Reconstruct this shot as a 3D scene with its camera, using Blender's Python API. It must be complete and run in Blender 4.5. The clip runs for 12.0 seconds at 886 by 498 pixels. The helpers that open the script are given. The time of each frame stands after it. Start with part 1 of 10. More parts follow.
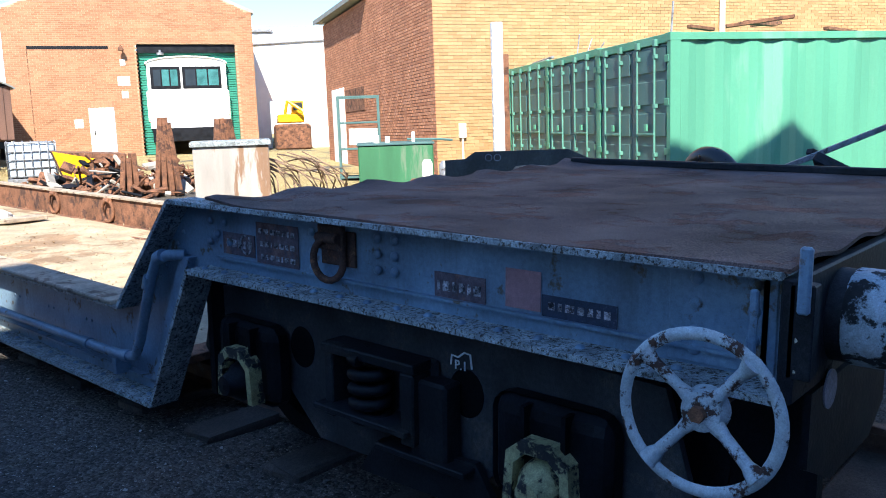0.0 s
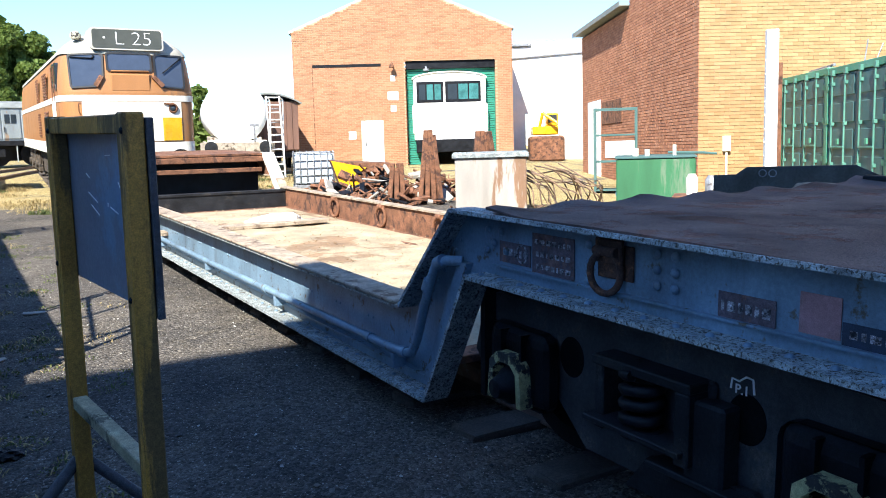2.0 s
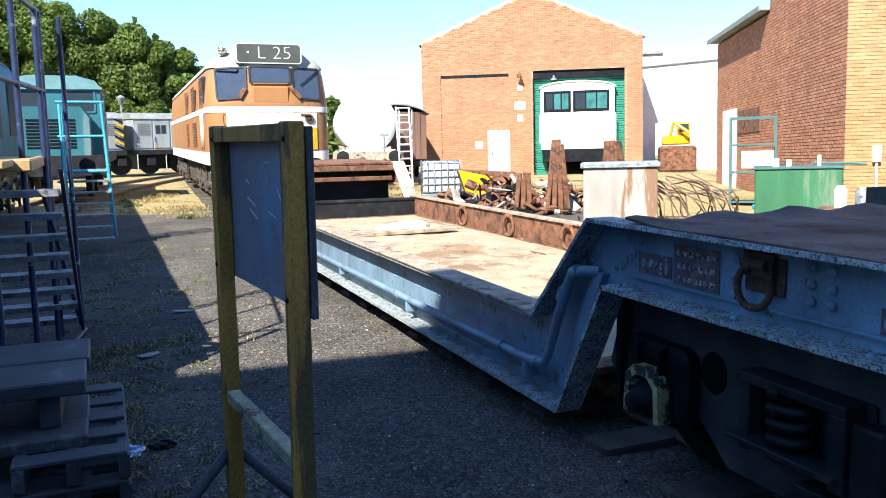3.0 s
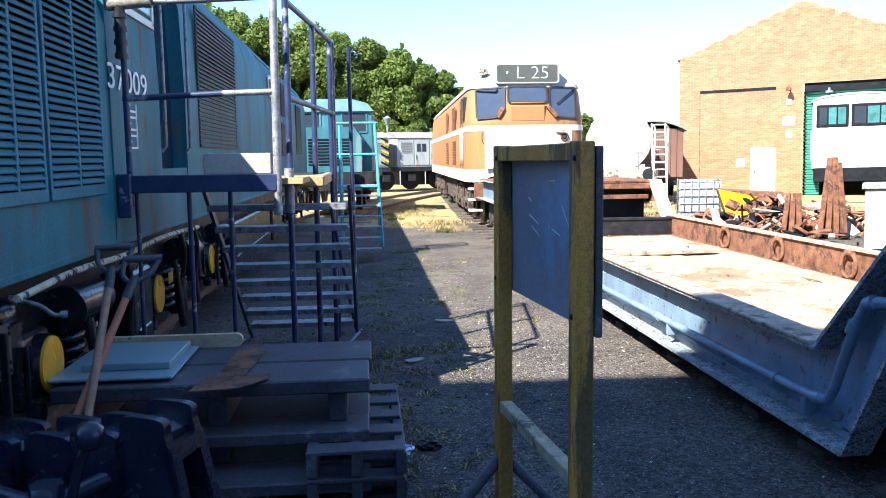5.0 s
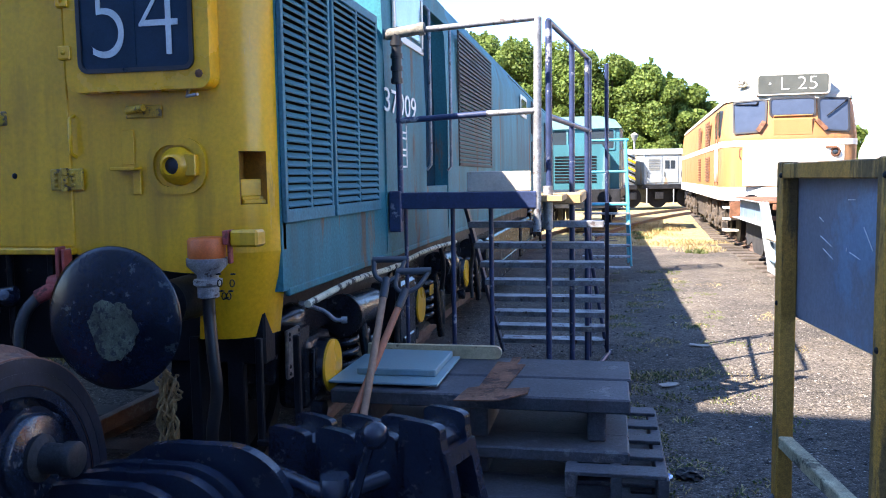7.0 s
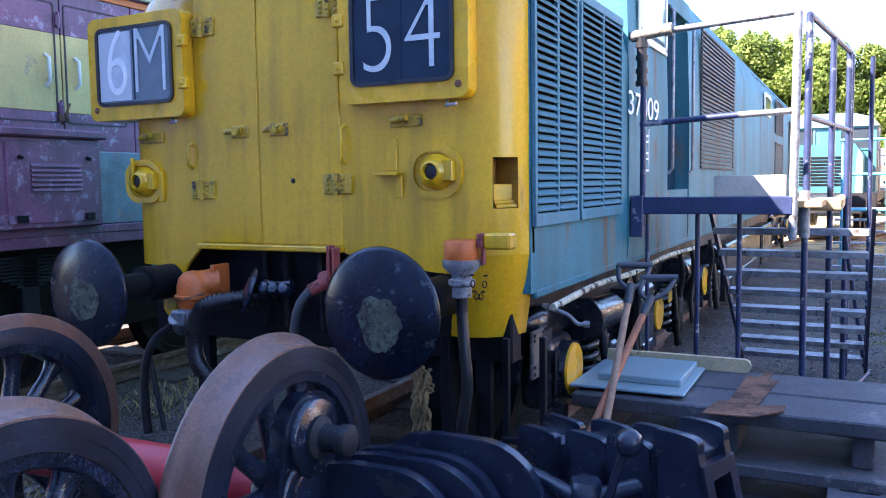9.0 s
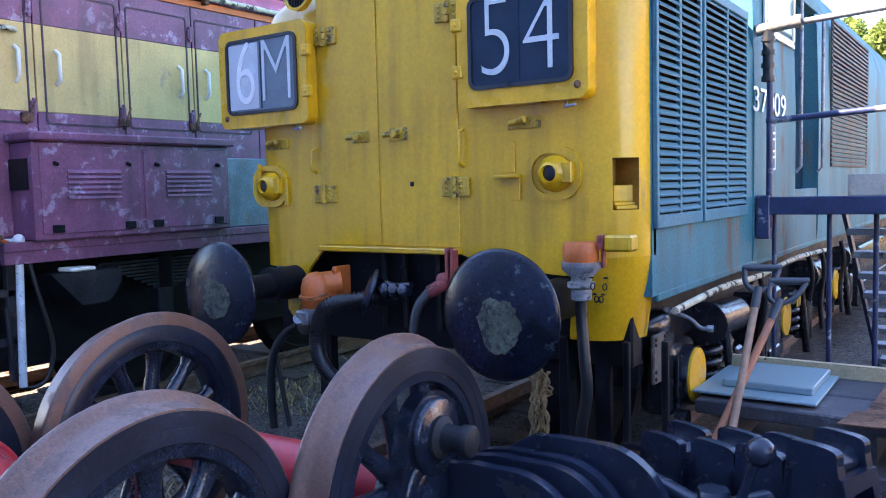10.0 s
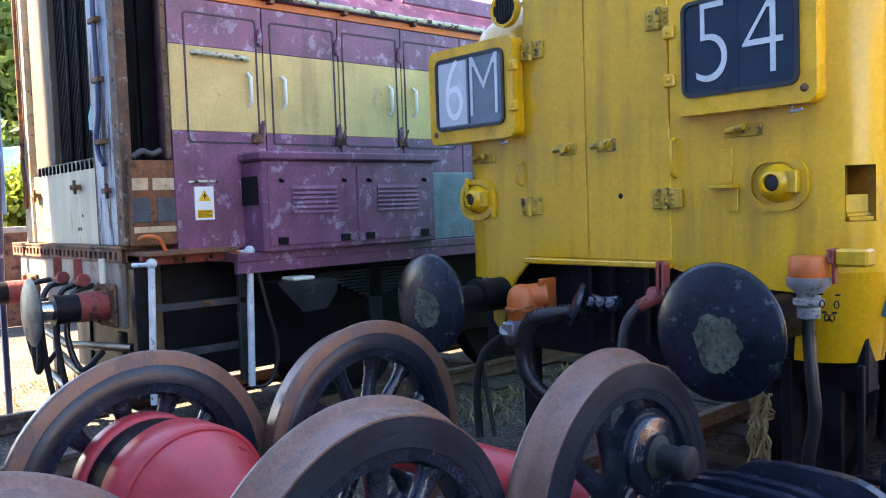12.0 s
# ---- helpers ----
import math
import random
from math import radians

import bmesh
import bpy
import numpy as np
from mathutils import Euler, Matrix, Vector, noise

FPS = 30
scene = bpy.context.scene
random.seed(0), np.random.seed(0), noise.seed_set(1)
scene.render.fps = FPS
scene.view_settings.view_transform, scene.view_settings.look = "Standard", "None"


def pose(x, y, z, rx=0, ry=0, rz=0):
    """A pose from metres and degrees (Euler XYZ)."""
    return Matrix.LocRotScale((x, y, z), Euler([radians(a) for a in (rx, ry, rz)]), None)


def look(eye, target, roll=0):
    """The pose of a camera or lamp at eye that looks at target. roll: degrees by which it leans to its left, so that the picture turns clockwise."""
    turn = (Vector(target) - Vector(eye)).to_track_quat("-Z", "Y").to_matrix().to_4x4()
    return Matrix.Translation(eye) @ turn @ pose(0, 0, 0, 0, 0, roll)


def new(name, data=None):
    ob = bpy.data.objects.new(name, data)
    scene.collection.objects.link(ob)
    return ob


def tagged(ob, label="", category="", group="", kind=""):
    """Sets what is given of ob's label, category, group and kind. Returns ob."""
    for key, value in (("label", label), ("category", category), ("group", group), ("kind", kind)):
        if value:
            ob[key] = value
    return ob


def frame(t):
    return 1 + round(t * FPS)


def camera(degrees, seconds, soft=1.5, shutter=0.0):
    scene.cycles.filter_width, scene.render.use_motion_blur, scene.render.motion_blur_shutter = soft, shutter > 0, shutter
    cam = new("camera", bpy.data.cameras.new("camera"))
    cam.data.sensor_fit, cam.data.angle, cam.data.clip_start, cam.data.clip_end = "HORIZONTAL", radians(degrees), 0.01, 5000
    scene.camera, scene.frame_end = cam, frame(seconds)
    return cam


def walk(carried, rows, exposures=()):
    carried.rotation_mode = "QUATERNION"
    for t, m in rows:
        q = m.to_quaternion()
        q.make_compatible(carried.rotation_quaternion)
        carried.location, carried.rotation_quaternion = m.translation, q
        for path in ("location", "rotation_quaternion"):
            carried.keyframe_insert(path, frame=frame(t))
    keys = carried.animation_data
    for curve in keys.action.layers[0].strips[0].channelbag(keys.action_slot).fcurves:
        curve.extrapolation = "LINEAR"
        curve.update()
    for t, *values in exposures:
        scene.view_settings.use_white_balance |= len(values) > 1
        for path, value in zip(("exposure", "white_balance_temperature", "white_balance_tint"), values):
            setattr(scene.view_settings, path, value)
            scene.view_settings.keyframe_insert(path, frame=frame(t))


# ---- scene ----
FOV = 57.1
cam = camera(FOV, 12.0, soft=1.0)
ROWS = [
    (0.0, -0.000, 0.000, 1.660, -48.39, -8.36, -2.02),
    (0.5, -0.023, 0.015, 1.661, -44.84, -8.05, -1.81),
    (1.0, -0.063, 0.030, 1.666, -40.78, -7.82, -1.43),
    (1.5, -0.103, 0.034, 1.672, -36.17, -7.40, -1.30),
    (2.0, -0.135, 0.035, 1.675, -31.13, -6.99, -1.67),
    (2.5, -0.169, 0.039, 1.676, -26.70, -6.45, -1.75),
    (3.0, -0.204, 0.051, 1.672, -22.51, -6.08, -1.46),
    (5.0, -0.325, 0.055, 1.679, -5.33, -4.51, -0.93),
    (5.5, -0.351, 0.057, 1.681, -1.24, -4.24, -1.06),
    (6.0, -0.384, 0.062, 1.680, 2.97, -3.89, -1.20),
    (6.5, -0.410, 0.066, 1.681, 7.26, -3.64, -0.98),
    (7.0, -0.432, 0.050, 1.681, 11.49, -3.08, -0.52),
    (7.5, -0.456, 0.031, 1.677, 15.73, -2.84, -0.24),
    (9.5, -0.552, -0.044, 1.698, 30.64, -2.86, -0.10),
    (10.0, -0.564, -0.057, 1.696, 34.63, -2.73, -0.35),
    (10.5, -0.583, -0.068, 1.695, 38.82, -2.57, -0.56),
    (11.0, -0.595, -0.072, 1.691, 42.39, -2.22, -0.68),
    (11.5, -0.608, -0.090, 1.695, 45.61, -2.01, -0.68),
    (12.0, -0.614, -0.112, 1.702, 48.09, -1.81, -0.58),
]
walk(cam, [(t, pose(x, y, z, 90 + pitch, 0, yaw) @ pose(0, 0, 0, 0, 0, roll)) for t, x, y, z, yaw, pitch, roll in ROWS],
     exposures=[(0.0, 1.72, 6150, 9), (3.0, 1.72, 6150, 7), (5.0, 2.15, 6200, 11), (7.5, 2.9, 6700, 18), (9.5, 3.65, 7150, 24), (10.0, 3.7, 7500, 24), (11.0, 3.88, 8000, 20), (12.0, 3.68, 8900, 18)])

# ---- light ----
SUN_WAY = Vector((0.78, 0.73, -1.0)).normalized()
world = bpy.data.worlds.new("sky")
scene.world = world
world.use_nodes = True
wn = world.node_tree.nodes
sky = wn.new("ShaderNodeTexSky")
sky.sky_type, sky.sun_disc = "NISHITA", False
sky.sun_elevation = math.asin(-SUN_WAY.z)
sky.sun_rotation = math.atan2(-SUN_WAY.x, -SUN_WAY.y)
sky.air_density, sky.dust_density, sky.ozone_density = 1.0, 0.0, 7.0
wn["Background"].inputs["Strength"].default_value = 0.1
world.node_tree.links.new(sky.outputs[0], wn["Background"].inputs[0])
sun = new("sun", bpy.data.lights.new("sun", "SUN"))
sun.data.energy, sun.data.angle, sun.data.color = 4.2, radians(0.55), (1.0, 0.92, 0.79)
sun.matrix_world = look((-20, -20, 30), Vector((-20, -20, 30)) + SUN_WAY)


# ---- mesh helpers ----
def B():
    return bmesh.new()


def xf(bm, vs, m):
    for v in vs:
        v.co = m @ v.co
    return vs


def box(bm, x0, y0, z0, x1, y1, z1, bev=0.0, m=None, seg=1):
    """An axis-aligned block with bevelled edges."""
    c = [(x0, y0, z0), (x1, y0, z0), (x1, y1, z0), (x0, y1, z0), (x0, y0, z1), (x1, y0, z1), (x1, y1, z1), (x0, y1, z1)]
    vs = [bm.verts.new(p) for p in c]
    fs = [bm.faces.new([vs[i] for i in f]) for f in ((3, 2, 1, 0), (4, 5, 6, 7), (0, 1, 5, 4), (1, 2, 6, 5), (2, 3, 7, 6), (3, 0, 4, 7))]
    if bev > 0:
        es = list({e for f in fs for e in f.edges})
        r = bmesh.ops.bevel(bm, geom=es, offset=bev, segments=seg, affect="EDGES", profile=0.5)
        vs = list({v for f in r["faces"] for v in f.verts})
    if m is not None:
        xf(bm, vs, m)
    return vs


def frame_of(p0, p1):
    w = (Vector(p1) - Vector(p0))
    return Matrix.Translation(p0) @ w.to_track_quat("Z", "Y").to_matrix().to_4x4(), w.length


def cyl(bm, p0, p1, r, seg=14, r1=None, caps=True):
    """A round bar from p0 to p1, tapered to r1."""
    m, n = frame_of(p0, p1)
    r1 = r if r1 is None else r1
    rings = []
    for rr, z in ((r, 0), (r1, n)):
        rings.append([bm.verts.new(m @ Vector((rr * math.cos(2 * math.pi * i / seg), rr * math.sin(2 * math.pi * i / seg), z))) for i in range(seg)])
    for i in range(seg):
        f = bm.faces.new((rings[0][i], rings[0][(i + 1) % seg], rings[1][(i + 1) % seg], rings[1][i]))
        f.smooth = True
    if caps:
        bm.faces.new(rings[0][::-1])
        bm.faces.new(rings[1])


def lathe(bm, m, profile, seg=28, closed=False, smooth=True):
    """Turns (r, z) pairs about the z axis of m."""
    rings = [[bm.verts.new(m @ Vector((r * math.cos(2 * math.pi * i / seg), r * math.sin(2 * math.pi * i / seg), z))) for i in range(seg)] for r, z in profile]
    n = len(rings)
    for a in range(n if closed else n - 1):
        b = (a + 1) % n
        for i in range(seg):
            f = bm.faces.new((rings[a][i], rings[a][(i + 1) % seg], rings[b][(i + 1) % seg], rings[b][i]))
            f.smooth = smooth
    if not closed:
        if profile[0][0] > 1e-4:
            bm.faces.new(rings[0][::-1])
        if profile[-1][0] > 1e-4:
            bm.faces.new(rings[-1])


def pipe(bm, pts, r, seg=8, caps=True):
    """A round tube along a line of points."""
    pts = [Vector(p) for p in pts]
    rings = []
    side = None
    for i, p in enumerate(pts):
        w = (pts[min(i + 1, len(pts) - 1)] - pts[max(i - 1, 0)]).normalized()
        if side is None:
            side = w.orthogonal().normalized()
        side = (side - w * side.dot(w)).normalized()
        up = w.cross(side)
        rings.append([bm.verts.new(p + r * (math.cos(2 * math.pi * k / seg) * side + math.sin(2 * math.pi * k / seg) * up)) for k in range(seg)])
    for a, b in zip(rings, rings[1:]):
        for k in range(seg):
            f = bm.faces.new((a[k], a[(k + 1) % seg], b[(k + 1) % seg], b[k]))
            f.smooth = True
    if caps:
        bm.faces.new(rings[0][::-1])
        bm.faces.new(rings[-1])


def smooth_line(pts, n=6):
    """A rounded way through the points."""
    pts = [Vector(p) for p in pts]
    p = [2 * pts[0] - pts[1]] + pts + [2 * pts[-1] - pts[-2]]
    out = []
    for i in range(1, len(p) - 2):
        for k in range(n):
            t = k / n
            a, b, c, d = p[i - 1], p[i], p[i + 1], p[i + 2]
            out.append(0.5 * (2 * b + (c - a) * t + (2 * a - 5 * b + 4 * c - d) * t * t + (3 * b - a - 3 * c + d) * t ** 3))
    return out + [pts[-1]]


def prism(bm, poly, place, d0, d1):
    """A flat outline, poly of (u, v), given depth from d0 to d1; place(u, v, d) gives the point."""
    a = [bm.verts.new(place(u, v, d0)) for u, v in poly]
    b = [bm.verts.new(place(u, v, d1)) for u, v in poly]
    fs = [bm.faces.new(a[::-1]), bm.faces.new(b)]
    n = len(poly)
    for i in range(n):
        fs.append(bm.faces.new((a[i], a[(i + 1) % n], b[(i + 1) % n], b[i])))
    return a + b


def yz(u, v, d):
    return (d, u, v)


def xz(u, v, d):
    return (u, d, v)


def xy(u, v, d):
    return (u, v, d)


def rounded(x0, y0, x1, y1, r, n=5):
    out = []
    for cx, cy, a in ((x1 - r, y1 - r, 0), (x0 + r, y1 - r, 90), (x0 + r, y0 + r, 180), (x1 - r, y0 + r, 270)):
        out += [(cx + r * math.cos(radians(a + 90 * k / n)), cy + r * math.sin(radians(a + 90 * k / n))) for k in range(n + 1)]
    return out


def ring_plate(bm, outer, inner, place, d0, d1):
    """A plate with a hole: outlines of equal length."""
    n = len(outer)
    o0, o1 = ([bm.verts.new(place(u, v, d)) for u, v in outer] for d in (d0, d1))
    i0, i1 = ([bm.verts.new(place(u, v, d)) for u, v in inner] for d in (d0, d1))
    for k in range(n):
        j = (k + 1) % n
        bm.faces.new((o0[k], i0[k], i0[j], o0[j]))
        bm.faces.new((o1[j], i1[j], i1[k], o1[k]))
        bm.faces.new((o0[j], o1[j], o1[k], o0[k]))
        bm.faces.new((i0[k], i1[k], i1[j], i0[j]))


def dome(bm, p, way, r, h=None, seg=8):
    """A rivet or bolt head at p that stands out along way."""
    m, _ = frame_of(p, Vector(p) + Vector(way))
    h = h or r * 0.7
    lathe(bm, m, [(r, 0), (r * 0.92, h * 0.4), (r * 0.6, h * 0.85), (0.0001, h)], seg)


def finish(bm, name):
    bmesh.ops.recalc_face_normals(bm, faces=bm.faces)
    for e in bm.edges:
        if len(e.link_faces) == 2 and e.calc_face_angle(0.0) > 0.9:
            e.smooth = False
    me = bpy.data.meshes.new(name)
    bm.to_mesh(me)
    bm.free()
    return me


BASE = {}


def base_of(ob):
    while ob is not None and ob.parent is not None:
        ob = ob.parent
    return BASE.get(ob, Vector((0, 0, 0)))


def part(name, bm, material, parent, label=""):
    """One mesh under a thing, or a thing of its own where parent is None."""
    off = base_of(parent)
    if off.length > 0:
        bmesh.ops.translate(bm, verts=bm.verts, vec=-off)
    me = finish(bm, name)
    me.materials.append(material)
    ob = new(name, me)
    ob.parent = parent
    return tagged(ob, label) if label else ob


def parts(name, bm, material, parent, label=""):
    """Each separate piece of bm as a part of its own."""
    bm.verts.index_update()
    left = set(bm.verts)
    while left:
        stack, group = [left.pop()], set()
        while stack:
            v = stack.pop()
            group.add(v)
            for e in v.link_edges:
                o = e.other_vert(v)
                if o in left:
                    left.remove(o)
                    stack.append(o)
        nb = bmesh.new()
        to = {v: nb.verts.new(v.co) for v in sorted(group, key=lambda q: q.index)}
        for f in bm.faces:
            if f.verts[0] in group:
                nb.faces.new([to[v] for v in f.verts]).smooth = f.smooth
        part(name, nb, material, parent, label)
    bm.free()


def thing(name, label, category, m=None, group="", kind=""):
    ob = new(name)
    ob.empty_display_size = 0.2
    ob.matrix_world = m or Matrix()
    return tagged(ob, label, category, group, kind)


def yard_thing(name, label, category, x, y, group="", kind=""):
    """A thing on the yard; its parts are drawn in the yard's frame."""
    ob = thing(name, label, category, YARD @ pose(x, y, 0), group, kind)
    BASE[ob] = Vector((x, y, 0))
    return ob


def piece(name, me, parent, m):
    """One of many alike pieces, on shared mesh data."""
    ob = new(name, me)
    ob.parent = parent
    ob.matrix_basis = Matrix.Translation(-base_of(parent)) @ m
    return ob


def whole(name, bm, material, label, category, m=None, group="", kind=""):
    ob = part(name, bm, material, None)
    ob.matrix_world = m or Matrix()
    return tagged(ob, label, category, group, kind)


def lettering(name, text, size, m, material, parent, depth=0.002, spacing=1.0, thin=0.0):
    """Raised letters from the built-in font, turned into a mesh; m: its middle, with x along the line and z out of the face."""
    cu = bpy.data.curves.new("letters", "FONT")
    cu.body, cu.size, cu.extrude, cu.align_x, cu.align_y, cu.space_character = text, size, depth, "CENTER", "CENTER", spacing
    cu.offset = -thin
    tmp = new("letters", cu)
    bpy.context.view_layer.update()
    me = bpy.data.meshes.new_from_object(tmp.evaluated_get(bpy.context.evaluated_depsgraph_get()))
    bpy.data.objects.remove(tmp)
    bpy.data.curves.remove(cu)
    me.materials.clear()
    me.materials.append(material)
    ob = new(name, me)
    ob.parent = parent
    ob.matrix_basis = Matrix.Translation(-base_of(parent)) @ m
    return ob


# The yard climbs at 1.9 degrees along y; its frame has z square to the ground.
SLOPE = 1.9
YARD = pose(0, 0, 0, SLOPE)

# ---- materials ----
def mat(name, col, rough=0.6, metal=0.0, var=0.25, scale=6.0, col2=None, wear=0.0, wscale=3.0, bump=0.2, bscale=60.0, fine=None, streak=False, spec=0.5, wrough=None, obj_var=0.0, speck=0.7, grime=0.0, grime_col=(0.1, 0.06, 0.02)):
    """Paint, metal, wood or stone: two scales of tone, patches of a second colour where wear > 0, and a fine relief."""
    m = bpy.data.materials.new(name)
    m.use_nodes = True
    nt = m.node_tree
    n, L = nt.nodes, nt.links.new
    bsdf = n["Principled BSDF"]
    co = n.new("ShaderNodeTexCoord")
    mp = n.new("ShaderNodeMapping")
    L(co.outputs["Object"], mp.inputs[0])
    if streak:
        mp.inputs["Scale"].default_value = (1, 1, 0.16)
    big = n.new("ShaderNodeTexNoise")
    big.inputs["Scale"].default_value, big.inputs["Detail"].default_value = scale, 6
    L(mp.outputs[0], big.inputs[0])
    ramp = n.new("ShaderNodeMapRange")
    ramp.inputs[1].default_value, ramp.inputs[2].default_value = 0.3, 0.7
    ramp.inputs[3].default_value, ramp.inputs[4].default_value = 1 - var, 1 + var
    L(big.outputs[0], ramp.inputs[0])
    small = n.new("ShaderNodeTexNoise")
    small.inputs["Scale"].default_value, small.inputs["Detail"].default_value = fine or bscale, 3
    L(co.outputs["Object"], small.inputs[0])
    r2 = n.new("ShaderNodeMapRange")
    r2.inputs[1].default_value, r2.inputs[2].default_value = 0.3, 0.7
    r2.inputs[3].default_value, r2.inputs[4].default_value = 1 - var * 0.6, 1 + var * 0.6
    L(small.outputs[0], r2.inputs[0])
    mul = n.new("ShaderNodeMath")
    mul.operation = "MULTIPLY"
    L(ramp.outputs[0], mul.inputs[0])
    L(r2.outputs[0], mul.inputs[1])
    grit = n.new("ShaderNodeTexNoise")
    grit.inputs["Scale"].default_value, grit.inputs["Detail"].default_value = 240, 2
    L(co.outputs["Object"], grit.inputs[0])
    r4 = n.new("ShaderNodeMapRange")
    r4.inputs[1].default_value, r4.inputs[2].default_value = 0.3, 0.7
    r4.inputs[3].default_value, r4.inputs[4].default_value = 1 - var * speck, 1 + var * speck
    L(grit.outputs[0], r4.inputs[0])
    mul3 = n.new("ShaderNodeMath")
    mul3.operation = "MULTIPLY"
    L(mul.outputs[0], mul3.inputs[0])
    L(r4.outputs[0], mul3.inputs[1])
    tone = mul3.outputs[0]
    if obj_var > 0:
        oi = n.new("ShaderNodeObjectInfo")
        r3 = n.new("ShaderNodeMapRange")
        r3.inputs[3].default_value, r3.inputs[4].default_value = 1 - obj_var, 1 + obj_var
        L(oi.outputs["Random"], r3.inputs[0])
        mu2 = n.new("ShaderNodeMath")
        mu2.operation = "MULTIPLY"
        L(tone, mu2.inputs[0])
        L(r3.outputs[0], mu2.inputs[1])
        tone = mu2.outputs[0]
    base = n.new("ShaderNodeMix")
    base.data_type, base.blend_type = "RGBA", "MULTIPLY"
    base.inputs[0].default_value = 1.0
    base.inputs[6].default_value = (*col, 1)
    L(tone, base.inputs[7])
    out = base.outputs[2]
    hgt = small.outputs[0]
    if wear > 0 and col2:
        wn2 = n.new("ShaderNodeTexNoise")
        wn2.inputs["Scale"].default_value, wn2.inputs["Detail"].default_value, wn2.inputs["Roughness"].default_value = wscale, 8, 0.68
        L(mp.outputs[0], wn2.inputs[0])
        mask = n.new("ShaderNodeMapRange")
        edge = 0.72 - 0.42 * wear
        mask.inputs[1].default_value, mask.inputs[2].default_value = edge, edge + 0.05
        L(wn2.outputs[0], mask.inputs[0])
        b2 = n.new("ShaderNodeMix")
        b2.data_type, b2.blend_type = "RGBA", "MULTIPLY"
        b2.inputs[0].default_value = 1.0
        b2.inputs[6].default_value = (*col2, 1)
        L(tone, b2.inputs[7])
        mx = n.new("ShaderNodeMix")
        mx.data_type = "RGBA"
        L(mask.outputs[0], mx.inputs[0])
        L(out, mx.inputs[6])
        L(b2.outputs[2], mx.inputs[7])
        out = mx.outputs[2]
        rr = n.new("ShaderNodeMapRange")
        rr.inputs[3].default_value, rr.inputs[4].default_value = rough, wrough if wrough is not None else min(1, rough + 0.3)
        L(mask.outputs[0], rr.inputs[0])
        L(rr.outputs[0], bsdf.inputs["Roughness"])
        hm = n.new("ShaderNodeMath")
        hm.operation = "MULTIPLY_ADD"
        hm.inputs[1].default_value = -1.2
        L(mask.outputs[0], hm.inputs[0])
        L(small.outputs[0], hm.inputs[2])
        hgt = hm.outputs[0]
    else:
        rr = n.new("ShaderNodeMapRange")
        rr.inputs[1].default_value, rr.inputs[2].default_value = 0.3, 0.7
        rr.inputs[3].default_value, rr.inputs[4].default_value = max(0.02, rough - 0.1), min(1, rough + 0.1)
        L(big.outputs[0], rr.inputs[0])
        L(rr.outputs[0], bsdf.inputs["Roughness"])
    if grime > 0:
        gm = n.new("ShaderNodeMapping")
        gm.inputs["Scale"].default_value = (1, 1, 0.07)
        L(co.outputs["Object"], gm.inputs[0])
        run = n.new("ShaderNodeTexNoise")
        run.inputs["Scale"].default_value, run.inputs["Detail"].default_value, run.inputs["Roughness"].default_value = 9, 5, 0.62
        L(gm.outputs[0], run.inputs[0])
        blot = n.new("ShaderNodeTexNoise")
        blot.inputs["Scale"].default_value, blot.inputs["Detail"].default_value = 1.7, 7
        L(co.outputs["Object"], blot.inputs[0])
        both = n.new("ShaderNodeMath")
        L(run.outputs[0], both.inputs[0])
        L(blot.outputs[0], both.inputs[1])
        gr = n.new("ShaderNodeMapRange")
        gr.inputs[1].default_value, gr.inputs[2].default_value, gr.inputs[3].default_value, gr.inputs[4].default_value = 0.98, 1.3, 0, grime
        L(both.outputs[0], gr.inputs[0])
        gx = n.new("ShaderNodeMix")
        gx.data_type = "RGBA"
        gx.inputs[7].default_value = (*grime_col, 1)
        L(gr.outputs[0], gx.inputs[0])
        L(out, gx.inputs[6])
        out = gx.outputs[2]
    L(out, bsdf.inputs["Base Color"])
    bsdf.inputs["Metallic"].default_value = metal
    bsdf.inputs["Specular IOR Level"].default_value = spec
    if bump > 0:
        bp = n.new("ShaderNodeBump")
        bp.inputs["Strength"].default_value, bp.inputs["Distance"].default_value = bump, 0.004
        L(hgt, bp.inputs["Height"])
        L(bp.outputs[0], bsdf.inputs["Normal"])
    return m


WAGON = mat("grey-blue wagon paint", (0.17, 0.255, 0.345), 0.4, var=0.22, scale=3, col2=(0.13, 0.11, 0.085), wear=0.3, wscale=8, bump=0.15, streak=False, speck=0.3, grime=0.5, grime_col=(0.05, 0.045, 0.04))
FLANGE = mat("flaking grey paint", (0.33, 0.37, 0.38), 0.7, var=0.45, scale=14, col2=(0.085, 0.078, 0.066), wear=0.48, wscale=75, bump=0.5)
DECK = mat("rusted steel deck", (0.125, 0.085, 0.076), 0.75, var=0.5, scale=2.5, col2=(0.15, 0.08, 0.06), wear=0.42, wscale=3.2, bump=1.0, bscale=120, spec=0.2, speck=1.0)
BLACK = mat("grimy black", (0.014, 0.015, 0.018), 0.55, var=0.5, scale=5, col2=(0.03, 0.028, 0.027), wear=0.35, wscale=4, bump=0.4, spec=0.25)
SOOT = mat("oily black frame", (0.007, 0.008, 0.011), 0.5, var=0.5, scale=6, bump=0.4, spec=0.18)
RUST = mat("rust", (0.17, 0.075, 0.04), 0.9, var=0.45, scale=7, col2=(0.07, 0.035, 0.025), wear=0.45, wscale=5, bump=0.6)
